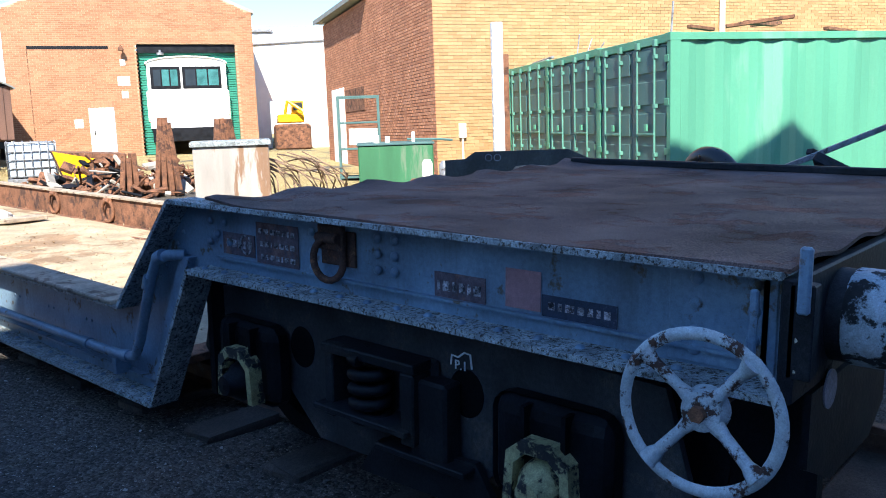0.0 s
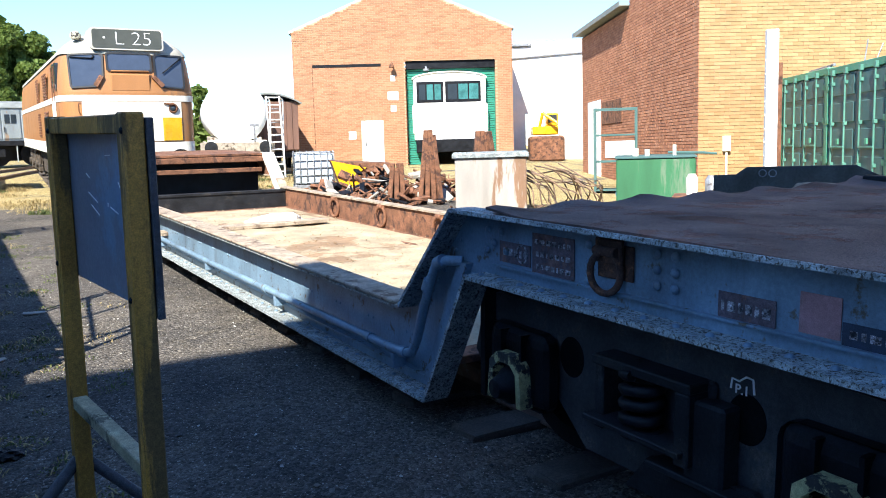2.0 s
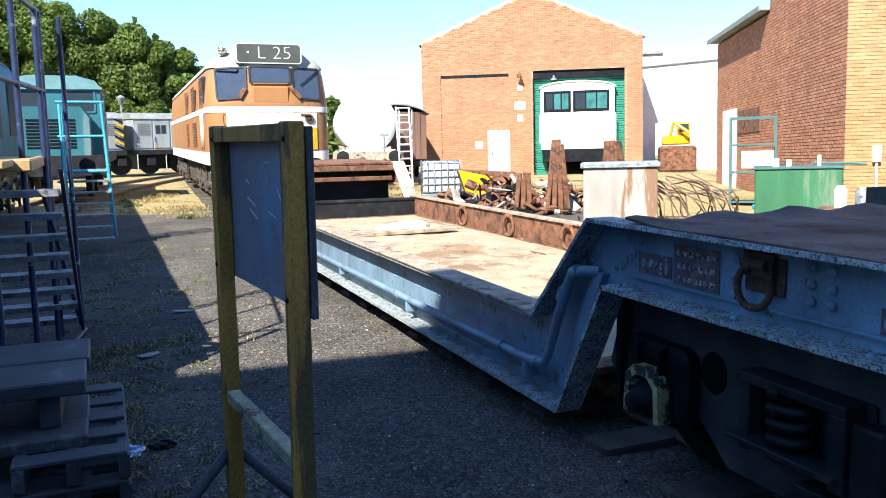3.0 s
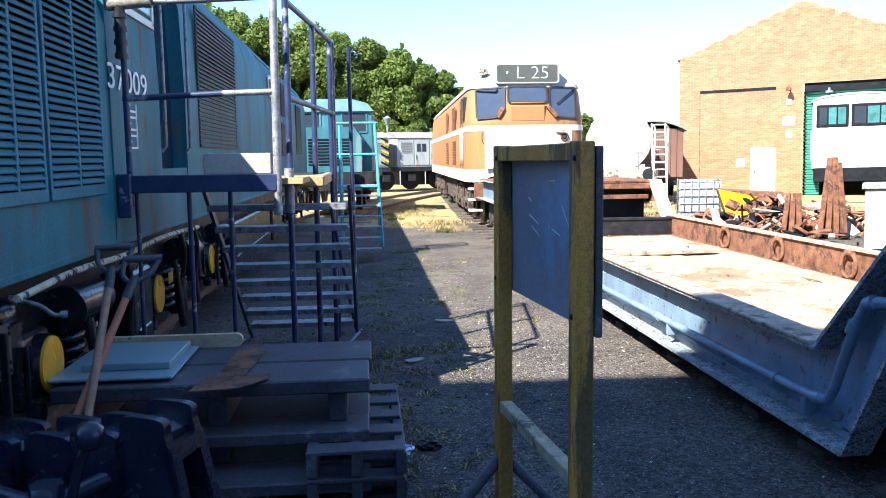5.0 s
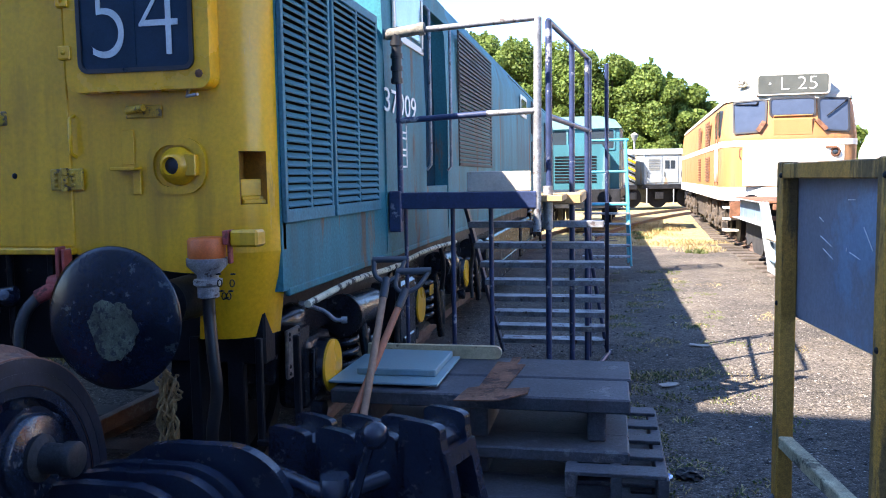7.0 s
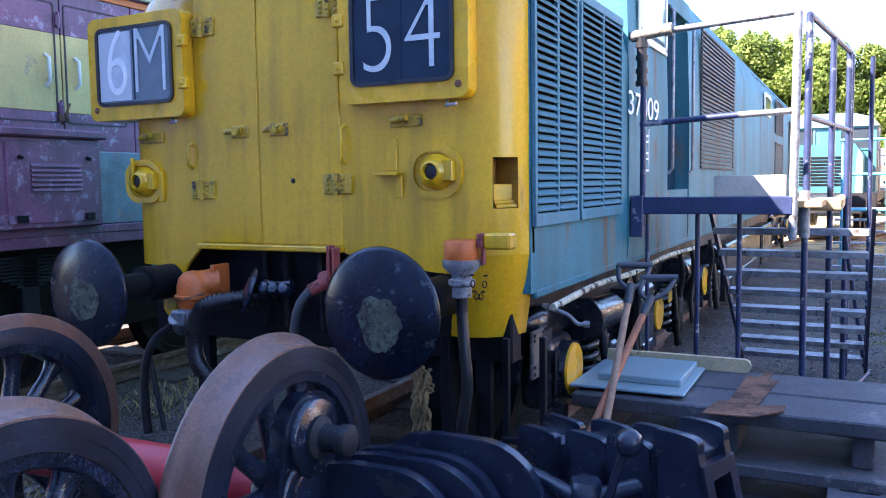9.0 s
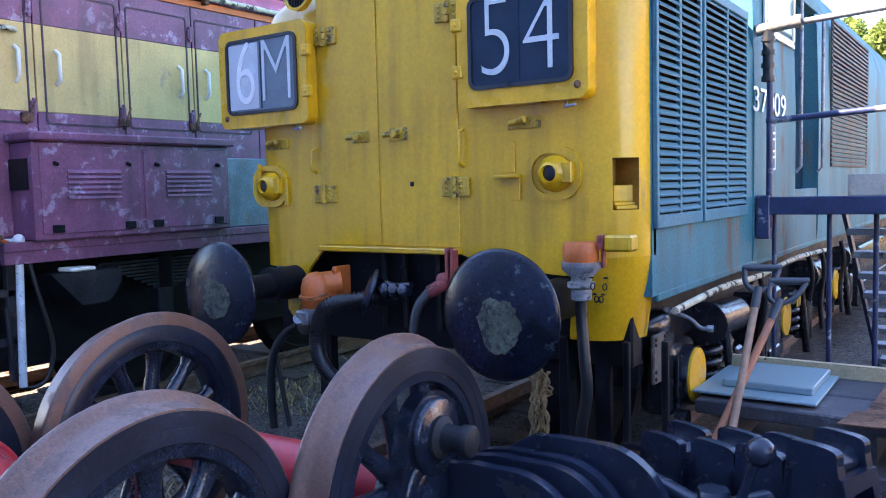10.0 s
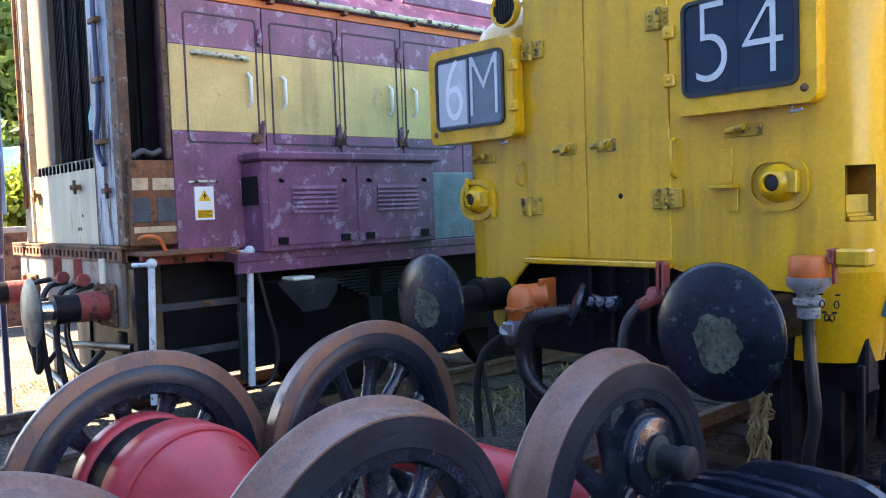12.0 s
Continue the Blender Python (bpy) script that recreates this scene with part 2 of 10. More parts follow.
WHITEWHEEL = mat("chipped white paint", (0.5, 0.55, 0.57), 0.5, var=0.2, scale=8, col2=(0.07, 0.035, 0.025), wear=0.43, wscale=16, bump=0.4)
KEEP = mat("chipped yellow-cream keep paint", (0.36, 0.34, 0.17), 0.6, var=0.35, scale=10, col2=(0.03, 0.028, 0.026), wear=0.55, wscale=12, bump=0.4)
CREAMY = mat("chipped cream paint", (0.5, 0.48, 0.36), 0.6, var=0.25, scale=10, col2=(0.05, 0.045, 0.04), wear=0.5, wscale=14, bump=0.4)
YELLOW = mat("warning yellow paint", (0.7, 0.375, 0.012), 0.24, var=0.13, scale=2.2, col2=(0.46, 0.26, 0.03), wear=0.2, wscale=4.5, bump=0.04, streak=True, speck=0.15, grime=0.45)
DIRTYYELLOW = mat("grimy yellow fittings", (0.48, 0.28, 0.02), 0.4, var=0.3, scale=9, col2=(0.1, 0.065, 0.03), wear=0.42, wscale=20, bump=0.25)
AMBER = mat("amber yellow paint", (0.78, 0.4, 0.012), 0.28, var=0.12, scale=4, bump=0.05, speck=0.2, grime=0.35)
BLUE = mat("faded blue paint", (0.028, 0.16, 0.2), 0.6, var=0.3, scale=3, col2=(0.16, 0.13, 0.1), wear=0.33, wscale=3.4, bump=0.1, streak=True, speck=0.25, grime=0.35, grime_col=(0.09, 0.06, 0.045), spec=0.2)
LOUVRE = mat("pale blue louvre paint", (0.05, 0.17, 0.22), 0.6, var=0.25, scale=4, bump=0.1, speck=0.4, spec=0.25)
NAVY = mat("navy handrail paint", (0.022, 0.036, 0.095), 0.4, var=0.3, scale=9, col2=(0.3, 0.31, 0.34), wear=0.3, wscale=6, bump=0.2)
GALV = mat("bare scuffed steel", (0.26, 0.27, 0.29), 0.5, 0.4, var=0.35, scale=12, col2=(0.12, 0.1, 0.1), wear=0.35, wscale=18, bump=0.3)
WOODDARK = mat("dark oiled timber", (0.06, 0.06, 0.068), 0.65, var=0.4, scale=3, col2=(0.12, 0.115, 0.115), wear=0.3, wscale=6, bump=0.5)
OCHRE = mat("dirty ochre wood paint", (0.42, 0.21, 0.035), 0.5, var=0.35, scale=7, col2=(0.15, 0.09, 0.03), wear=0.42, wscale=6, bump=0.3, streak=True)
# The bluer patches paint in a blue reflection on the panel.
BOARDBACK = mat("grey board with blue reflection", (0.19, 0.205, 0.25), 0.4, var=0.2, scale=3, col2=(0.17, 0.25, 0.36), wear=0.5, wscale=1.6, bump=0.08, wrough=0.35, speck=0.3)
PURPLE = mat("faded maroon paint", (0.2, 0.068, 0.13), 0.42, var=0.3, scale=4, col2=(0.33, 0.22, 0.31), wear=0.38, wscale=9, bump=0.12, streak=False, speck=0.25, grime=0.6, grime_col=(0.05, 0.03, 0.04))
BAND = mat("faded cream yellow band", (0.6, 0.42, 0.16), 0.45, var=0.14, scale=3, col2=(0.42, 0.3, 0.17), wear=0.25, wscale=4, bump=0.06, speck=0.2, grime=0.35)
TYRE = mat("worn rusty tyre", (0.185, 0.098, 0.074), 0.42, 0.2, var=0.22, scale=5, col2=(0.15, 0.094, 0.08), wear=0.45, wscale=5, bump=0.1, bscale=90)
WHEELBLK = mat("glossy black wheel paint", (0.012, 0.018, 0.032), 0.2, var=0.5, scale=7, col2=(0.035, 0.04, 0.042), wear=0.26, wscale=14, bump=0.18, speck=1.0, spec=0.6)
RED = mat("red oxide gloss", (0.52, 0.036, 0.046), 0.36, var=0.15, scale=5, bump=0.15)
DULLRED = mat("dull red oxide", (0.27, 0.045, 0.04), 0.6, var=0.3, scale=10, col2=(0.1, 0.03, 0.025), wear=0.4, wscale=12, bump=0.3)
ORANGE = mat("orange paint", (0.58, 0.125, 0.025), 0.45, var=0.15, scale=9, bump=0.2)
CAB31 = mat("faded orange loco paint", (0.36, 0.165, 0.06), 0.5, var=0.15, scale=2, col2=(0.25, 0.13, 0.06), wear=0.36, wscale=2, bump=0.12, streak=True)
CREAM = mat("cream white paint", (0.75, 0.72, 0.62), 0.5, var=0.1, scale=3, bump=0.1)
WHITE = mat("white paint", (0.8, 0.8, 0.78), 0.55, var=0.06, scale=3, bump=0.1)
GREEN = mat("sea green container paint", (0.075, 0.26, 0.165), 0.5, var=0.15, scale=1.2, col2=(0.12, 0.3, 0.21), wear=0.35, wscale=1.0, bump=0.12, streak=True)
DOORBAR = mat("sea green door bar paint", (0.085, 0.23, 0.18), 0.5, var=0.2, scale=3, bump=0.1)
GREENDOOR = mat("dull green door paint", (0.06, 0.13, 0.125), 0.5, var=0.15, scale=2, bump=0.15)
SHUTTER = mat("green roller shutter", (0.025, 0.2, 0.14), 0.5, var=0.1, scale=3, bump=0.1)
BRICKRED = mat("red brick", (0.5, 0.2, 0.11), 0.85, var=0.2, scale=2, bump=0.5, obj_var=0.15)
CONCRETE = mat("pale concrete", (0.34, 0.31, 0.27), 0.9, var=0.2, scale=3, col2=(0.3, 0.2, 0.14), wear=0.28, wscale=2, bump=0.5)
GLASSDK = mat("dark window glass", (0.03, 0.04, 0.05), 0.08, var=0.1, scale=2, bump=0)
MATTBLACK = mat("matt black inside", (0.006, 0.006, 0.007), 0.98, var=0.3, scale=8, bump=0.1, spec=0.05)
RUBBER = mat("black rubber", (0.016, 0.017, 0.02), 0.36, var=0.2, scale=10, bump=0.1)
OILY = mat("oily black running gear", (0.012, 0.013, 0.017), 0.24, var=0.4, scale=8, col2=(0.05, 0.042, 0.036), wear=0.24, wscale=9, bump=0.15, spec=0.6)
HEADCODE = mat("blue-black blind", (0.012, 0.03, 0.055), 0.12, var=0.15, scale=10, bump=0.0, spec=0.25)
FIGURE = mat("greyed white figures", (0.5, 0.58, 0.6), 0.4, var=0.1, scale=10, bump=0.0)
LETTER = mat("white letters", (0.78, 0.8, 0.8), 0.5, var=0.05, scale=10, bump=0.0)
TRUNK = mat("bark", (0.12, 0.09, 0.06), 0.9, var=0.3, scale=5, bump=0.6)

# ---- ground, tracks, stones and weeds ----
def ground_mat():
    m = bpy.data.materials.new("ash and cinder ground")
    m.use_nodes = True
    nt = m.node_tree
    n, L = nt.nodes, nt.links.new
    bsdf = n["Principled BSDF"]
    co = n.new("ShaderNodeTexCoord")

    def noise(scale, detail=6, rough=0.6):
        t = n.new("ShaderNodeTexNoise")
        t.inputs["Scale"].default_value, t.inputs["Detail"].default_value, t.inputs["Roughness"].default_value = scale, detail, rough
        L(co.outputs["Object"], t.inputs[0])
        return t.outputs[0]

    def span(v, a, b, c, d):
        r = n.new("ShaderNodeMapRange")
        r.inputs[1].default_value, r.inputs[2].default_value, r.inputs[3].default_value, r.inputs[4].default_value = a, b, c, d
        L(v, r.inputs[0])
        return r.outputs[0]

    def op(kind, a, b):
        o = n.new("ShaderNodeMath")
        o.operation = kind
        for i, v in enumerate((a, b)):
            if isinstance(v, (int, float)):
                o.inputs[i].default_value = v
            else:
                L(v, o.inputs[i])
        return o.outputs[0]

    def blend(f, a, b):
        x = n.new("ShaderNodeMix")
        x.data_type = "RGBA"
        L(f, x.inputs[0])
        for i, v in ((6, a), (7, b)):
            if isinstance(v, tuple):
                x.inputs[i].default_value = (*v, 1)
            else:
                L(v, x.inputs[i])
        return x.outputs[2]

    vor = n.new("ShaderNodeTexVoronoi")
    vor.inputs["Scale"].default_value = 48
    L(co.outputs["Object"], vor.inputs[0])
    sep = n.new("ShaderNodeSeparateColor")
    L(vor.outputs["Color"], sep.inputs[0])
    vor2 = n.new("ShaderNodeTexVoronoi")
    vor2.inputs["Scale"].default_value = 130
    L(co.outputs["Object"], vor2.inputs[0])
    sep2 = n.new("ShaderNodeSeparateColor")
    L(vor2.outputs["Color"], sep2.inputs[0])
    patch = span(noise(0.7), 0.38, 0.62, 0, 1)
    col = blend(patch, (0.066, 0.06, 0.056), (0.125, 0.109, 0.094))
    earth = span(noise(2.6, 8, 0.7), 0.5, 0.66, 0, 0.7)
    col = blend(earth, col, (0.135, 0.115, 0.09))
    tone = op("MULTIPLY", span(sep.outputs[0], 0, 1, 0.55, 1.35), span(sep2.outputs[0], 0, 1, 0.6, 1.4))
    pale = span(sep2.outputs[1], 0.955, 0.96, 0, 0.75)
    col = blend(pale, col, (0.3, 0.28, 0.25))
    # dry grass lies in patches towards the far end and on the further bank
    xyz = n.new("ShaderNodeSeparateXYZ")
    L(co.outputs["Object"], xyz.inputs[0])
    far = span(xyz.outputs[1], 15.5, 22, -0.25, 0.2)
    side = span(xyz.outputs[0], 7.5, 10, 0.0, 0.3)
    dry = op("ADD", noise(0.45, 7, 0.65), op("MAXIMUM", far, op("SUBTRACT", side, 0.12)))
    straw = span(dry, 0.56, 0.66, 0, 0.95)
    strawcol = blend(span(noise(9, 4), 0.35, 0.65, 0, 1), (0.3, 0.23, 0.1), (0.42, 0.34, 0.17))
    col = blend(straw, col, strawcol)
    mu = n.new("ShaderNodeMix")
    mu.data_type, mu.blend_type = "RGBA", "MULTIPLY"
    mu.inputs[0].default_value = 1
    L(col, mu.inputs[6])
    L(tone, mu.inputs[7])
    L(mu.outputs[2], bsdf.inputs["Base Color"])
    bsdf.inputs["Roughness"].default_value = 0.95
    bsdf.inputs["Specular IOR Level"].default_value = 0.15
    hgt = op("ADD", op("MULTIPLY", vor.outputs["Distance"], -1.0), op("MULTIPLY", noise(16, 5), 1.2))
    bp = n.new("ShaderNodeBump")
    bp.inputs["Strength"].default_value, bp.inputs["Distance"].default_value = 0.8, 0.016
    L(hgt, bp.inputs["Height"])
    L(bp.outputs[0], bsdf.inputs["Normal"])
    return m


def swell(x, y):
    """Small unevenness of the trodden ash."""
    return 0.012 * math.sin(2.1 * x + 0.7 * math.sin(1.3 * y)) + 0.01 * math.sin(1.7 * y + 1.1 * x) + 0.005 * math.sin(5.3 * x - 4.1 * y) - 0.018


def fall(y):
    """The yard's climb ends beyond its far and near ends."""
    k = math.tan(radians(SLOPE))
    return -k * max(0, y - 55) + k * max(0, -25 - y)


def steps(a, b, near0, near1, fine):
    out = [near0 + fine * i for i in range(int((near1 - near0) / fine) + 1)]
    s, v = fine, out[-1]
    while v < b:
        s *= 1.3
        v += s
        out.append(v)
    s, v = fine, out[0]
    while v > a:
        s *= 1.3
        v -= s
        out.insert(0, v)
    return out


gx, gy = steps(-900, 900, -12, 12, 0.16), steps(-900, 900, -2, 26, 0.16)
gv = [(x, y, (swell(x, y) if abs(x) < 14 and -4 < y < 30 else -0.018) + fall(y)) for y in gy for x in gx]
gw = len(gx)
gf = [(r * gw + c, r * gw + c + 1, (r + 1) * gw + c + 1, (r + 1) * gw + c) for r in range(len(gy) - 1) for c in range(gw - 1)]
ground_mesh = bpy.data.meshes.new("ground")
ground_mesh.from_pydata(gv, [], gf)
ground_mesh.polygons.foreach_set("use_smooth", [True] * len(gf))
ground_mesh.materials.append(ground_mat())
ground = tagged(new("ground", ground_mesh), "dark ash and cinder yard with dry grass patches", "ground", kind="structure")
ground.matrix_world = YARD

RAILHEAD = mat("rusty rail", (0.16, 0.1, 0.075), 0.6, 0.3, var=0.3, scale=8, col2=(0.24, 0.2, 0.18), wear=0.4, wscale=10, bump=0.3)
SLEEPER = mat("weathered sleeper timber", (0.085, 0.07, 0.06), 0.9, var=0.4, scale=5, bump=0.6, obj_var=0.3)
RAILPROF = [(-0.07, -0.14), (0.07, -0.14), (0.07, -0.128), (0.012, -0.11), (0.012, -0.045), (0.035, -0.035), (0.035, -0.004), (0.03, 0.0), (-0.03, 0.0), (-0.035, -0.004), (-0.035, -0.035), (-0.012, -0.045), (-0.012, -0.11), (-0.07, -0.128)]


def sleeper_mesh(seed):
    b = B()
    rnd = random.Random(seed)
    box(b, -1.28, -0.125, -0.13, 1.28, 0.125, 0.0, 0.012)
    for v in b.verts:
        v.co += Vector((rnd.uniform(-0.02, 0.02), rnd.uniform(-0.006, 0.006), rnd.uniform(-0.005, 0.005)))
    me = finish(b, "sleeper")
    me.materials.append(SLEEPER)
    return me


SLEEPERS = [sleeper_mesh(k) for k in range(4)]


def track(label, pts, top, gauge=1.505, gap=0.7):
    """Two rails on sleepers along a line of plan points."""
    line = smooth_line([(x, y, 0) for x, y in pts], 8) if len(pts) > 2 else [Vector((x, y, 0)) for x, y in pts]
    t = yard_thing("railway_track", label, "railway track", pts[0][0], pts[0][1], "tracks of the yard", "structure")
    for s in (-1, 1):
        b = B()
        rings = []
        for i, p in enumerate(line):
            w = (line[min(i + 1, len(line) - 1)] - line[max(i - 1, 0)]).normalized()
            n = Vector((w.y, -w.x, 0))
            rings.append([b.verts.new(p + n * (s * gauge / 2 + u) + Vector((0, 0, top + v))) for u, v in RAILPROF])
        k = len(RAILPROF)
        for a, c in zip(rings, rings[1:]):
            for i in range(k):
                b.faces.new((a[i], a[(i + 1) % k], c[(i + 1) % k], c[i]))
        b.faces.new(rings[0][::-1])
        b.faces.new(rings[-1])
        part("rail", b, RAILHEAD, t)
    run, nxt, q = 0.0, 0.3, 0
    for p0, p1 in zip(line, line[1:]):
        seg = (p1 - p0).length
        while nxt < run + seg:
            p = p0.lerp(p1, (nxt - run) / seg)
            piece("sleeper", SLEEPERS[q % 4], t, Matrix.Translation((p.x, p.y, top - 0.125)) @ pose(0, 0, 0, 0, 0, math.degrees(math.atan2(p1.y - p0.y, p1.x - p0.x)) - 90))
            nxt += gap
            q += 1
        run += seg


RAILTOP = 0.107
track("rusty rails under the yellow-nosed diesel", [(-3.45, -2.6), (-3.17, 0.2), (-3.09, 1.19), (-3.01, 2.21), (-3.03, 3.2), (-3.07, 5.0), (-3.07, 24.0)], RAILTOP, 1.42)
track("rusty rails under the grey well wagon", [(3.44, -1.5), (3.44, 17.0), (3.5, 22.0), (4.3, 37.0)], 0.14)
track("rusty rails under the maroon shunter", [(-7.07, -2.0), (-7.07, 26.0)], 0.14)
track("rusty rails in dry grass curving past the far stock", [(-1.5, 22.0), (-0.6, 27.0), (1.6, 35.0), (5.4, 44.0)], 0.1)


def stones(name, label, n, x0, y0, x1, y1, lo, hi, material, seed, keep=None):
    rnd = random.Random(seed)
    vs, fs = [], []
    while len(vs) < n * 6:
        x, y = rnd.uniform(x0, x1), rnd.uniform(y0, y1)
        if keep and not keep(x, y, rnd):
            continue
        r = lo + (hi - lo) * rnd.random() ** 3
        o = len(vs)
        a = rnd.uniform(0, 6.28)
        z = swell(x, y) + r * 0.25
        for k in range(4):
            q = r * rnd.uniform(0.6, 1.2)
            vs.append((x + q * math.cos(a + 1.57 * k), y + q * math.sin(a + 1.57 * k), z + rnd.uniform(-0.3, 0.3) * r))
        vs.append((x + rnd.uniform(-0.3, 0.3) * r, y + rnd.uniform(-0.3, 0.3) * r, z + r * rnd.uniform(0.3, 0.7)))
        vs.append((x, y, z - r * 0.6))
        fs += [(o + k, o + (k + 1) % 4, o + 4) for k in range(4)] + [(o + (k + 1) % 4, o + k, o + 5) for k in range(4)]
    me = bpy.data.meshes.new(name)
    me.from_pydata(vs, [], fs)
    me.materials.append(material)
    ob = tagged(new(name, me), label, "stones", kind="stuff")
    ob.matrix_world = YARD
    return ob


def island_mat(name, c0, c1, rough=0.9, translucent=0.0):
    """Many small pieces in one mesh, each of its own tone."""
    m = bpy.data.materials.new(name)
    m.use_nodes = True
    n, L = m.node_tree.nodes, m.node_tree.links.new
    g = n.new("ShaderNodeNewGeometry")
    ramp = n.new("ShaderNodeMix")
    ramp.data_type = "RGBA"
    ramp.inputs[6].default_value, ramp.inputs[7].default_value = (*c0, 1), (*c1, 1)
    L(g.outputs["Random Per Island"], ramp.inputs[0])
    co = n.new("ShaderNodeTexCoord")
    nz = n.new("ShaderNodeTexNoise")
    nz.inputs["Scale"].default_value = 0.8
    L(co.outputs["Object"], nz.inputs[0])
    r = n.new("ShaderNodeMapRange")
    r.inputs[1].default_value, r.inputs[2].default_value, r.inputs[3].default_value, r.inputs[4].default_value = 0.3, 0.7, 0.75, 1.25
    L(nz.outputs[0], r.inputs[0])
    mu = n.new("ShaderNodeMix")
    mu.data_type, mu.blend_type = "RGBA", "MULTIPLY"
    mu.inputs[0].default_value = 1
    L(ramp.outputs[2], mu.inputs[6])
    L(r.outputs[0], mu.inputs[7])
    bsdf = n["Principled BSDF"]
    L(mu.outputs[2], bsdf.inputs["Base Color"])
    bsdf.inputs["Roughness"].default_value = rough
    bsdf.inputs["Specular IOR Level"].default_value = 0.3
    if translucent > 0:
        tr = n.new("ShaderNodeBsdfTranslucent")
        L(mu.outputs[2], tr.inputs[0])
        mx = n.new("ShaderNodeMixShader")
        mx.inputs[0].default_value = translucent
        L(bsdf.outputs[0], mx.inputs[1])
        L(tr.outputs[0], mx.inputs[2])
        L(mx.outputs[0], n["Material Output"].inputs[0])
    return m


STONE = island_mat("ash and ballast stones", (0.04, 0.038, 0.038), (0.2, 0.18, 0.16))
PALESTONE = island_mat("pale chips", (0.28, 0.27, 0.25), (0.5, 0.48, 0.44))
GREENWEED = island_mat("weed leaves", (0.06, 0.09, 0.03), (0.17, 0.19, 0.065), 0.7, 0.3)
DRYWEED = island_mat("dry stalks", (0.22, 0.16, 0.07), (0.45, 0.36, 0.18), 0.9, 0.2)
stones("cinder_stones", "loose dark ash and ballast stones", 15000, -6, 1.2, 3.4, 14, 0.005, 0.022, STONE, 3)
stones("track_ballast", "dirty ballast stones round the wheelsets", 5000, -6.2, -1.0, -1.4, 3.6, 0.012, 0.04, STONE, 8)
stones("pale_chips", "scattered pale stone chips and litter", 900, -1.2, 1.6, 2.2, 14, 0.004, 0.015, PALESTONE, 5)


def blades(name, label, spots, n, lo, hi, wide, material, seed, lean=0.6, cat="weeds"):
    """Low growth: n blades over spots of (x, y, radius)."""
    rnd = random.Random(seed)
    area = [s[2] ** 2 for s in spots]
    vs, fs = [], []
    for _ in range(n):
        x, y, r = rnd.choices(spots, area)[0]
        a, q = rnd.uniform(0, 6.283), r * math.sqrt(rnd.random())
        x, y = x + q * math.cos(a), y + q * math.sin(a)
        h = rnd.uniform(lo, hi) * (1.15 - 0.6 * q / r)
        a = rnd.uniform(0, 6.283)
        dx, dy = math.cos(a), math.sin(a)
        l = lean * h * rnd.uniform(0.3, 1.4)
        z = (swell(x, y) if y < 28 else -0.018) - 0.003
        o = len(vs)
        w = wide * rnd.uniform(0.6, 1.3)
        vs += [(x - dy * w * 0.4, y + dx * w * 0.4, z), (x + dy * w * 0.4, y - dx * w * 0.4, z), (x + dy * w + dx * l * 0.5, y - dx * w + dy * l * 0.5, z + h * 0.65), (x - dy * w + dx * l * 0.5, y + dx * w + dy * l * 0.5, z + h * 0.65), (x + dx * l, y + dy * l, z + h)]
        fs += [(o, o + 1, o + 2, o + 3), (o + 3, o + 2, o + 4)]
    me = bpy.data.meshes.new(name)
    me.from_pydata(vs, [], fs)
    me.materials.append(material)
    ob = tagged(new(name, me), label, cat, kind="stuff")
    ob.matrix_world = YARD
    return ob


rw = random.Random(21)
edge_spots = [(0.56 + rw.gauss(0, 0.16), 5.6 + 0.45 * k + rw.uniform(-0.2, 0.2), rw.uniform(0.07, 0.2)) for k in range(22)]
near_spots = [(-0.32 + rw.gauss(0, 0.22), rw.uniform(4.3, 7.4), rw.uniform(0.08, 0.25)) for k in range(40)] + [(rw.uniform(-0.6, 0.5), rw.uniform(7, 15), rw.uniform(0.06, 0.2)) for k in range(30)] + [(rw.uniform(-0.55, 0.5), rw.uniform(3.0, 7.5), rw.uniform(0.05, 0.16)) for k in range(40)]
blades("weeds", "low green weeds growing through the ash", edge_spots + near_spots, 9000, 0.006, 0.03, 0.006, GREENWEED, 4)
blades("dry_weeds", "dry stalks and straw among the weeds", near_spots + [(rw.uniform(-1.2, 1.8), rw.uniform(4, 16), 0.25) for k in range(16)], 4500, 0.008, 0.04, 0.005, DRYWEED, 6, 2.0)
far_spots = [(rw.uniform(0.0, 1.9), rw.uniform(18.6, 31), rw.uniform(0.3, 0.8)) for k in range(26)] + [(rw.uniform(6.2, 11.5), rw.uniform(19, 29), rw.uniform(0.4, 1.0)) for k in range(26)] + [(rw.uniform(-6.0, -4.6), rw.uniform(3.4, 9), rw.uniform(0.2, 0.5)) for k in range(14)] + [(rw.uniform(-5.0, -3.9), rw.uniform(2.4, 3.6), rw.uniform(0.12, 0.3)) for k in range(16)] + [(rw.uniform(-10, -8.5), rw.uniform(1, 6), rw.uniform(0.2, 0.5)) for k in range(10)]
blades("dry_grass", "sun-bleached dry grass at the far end", far_spots, 15000, 0.03, 0.13, 0.008, DRYWEED, 9, 1.0, "grass")
blades("green_grass", "green tufts among the dry grass", [(rw.uniform(6.5, 11), rw.uniform(20, 28), 0.3) for k in range(8)] + [(rw.uniform(0.2, 1.9), rw.uniform(18, 26), 0.25) for k in range(5)], 2500, 0.03, 0.14, 0.01, GREENWEED, 10, 0.7, "grass")


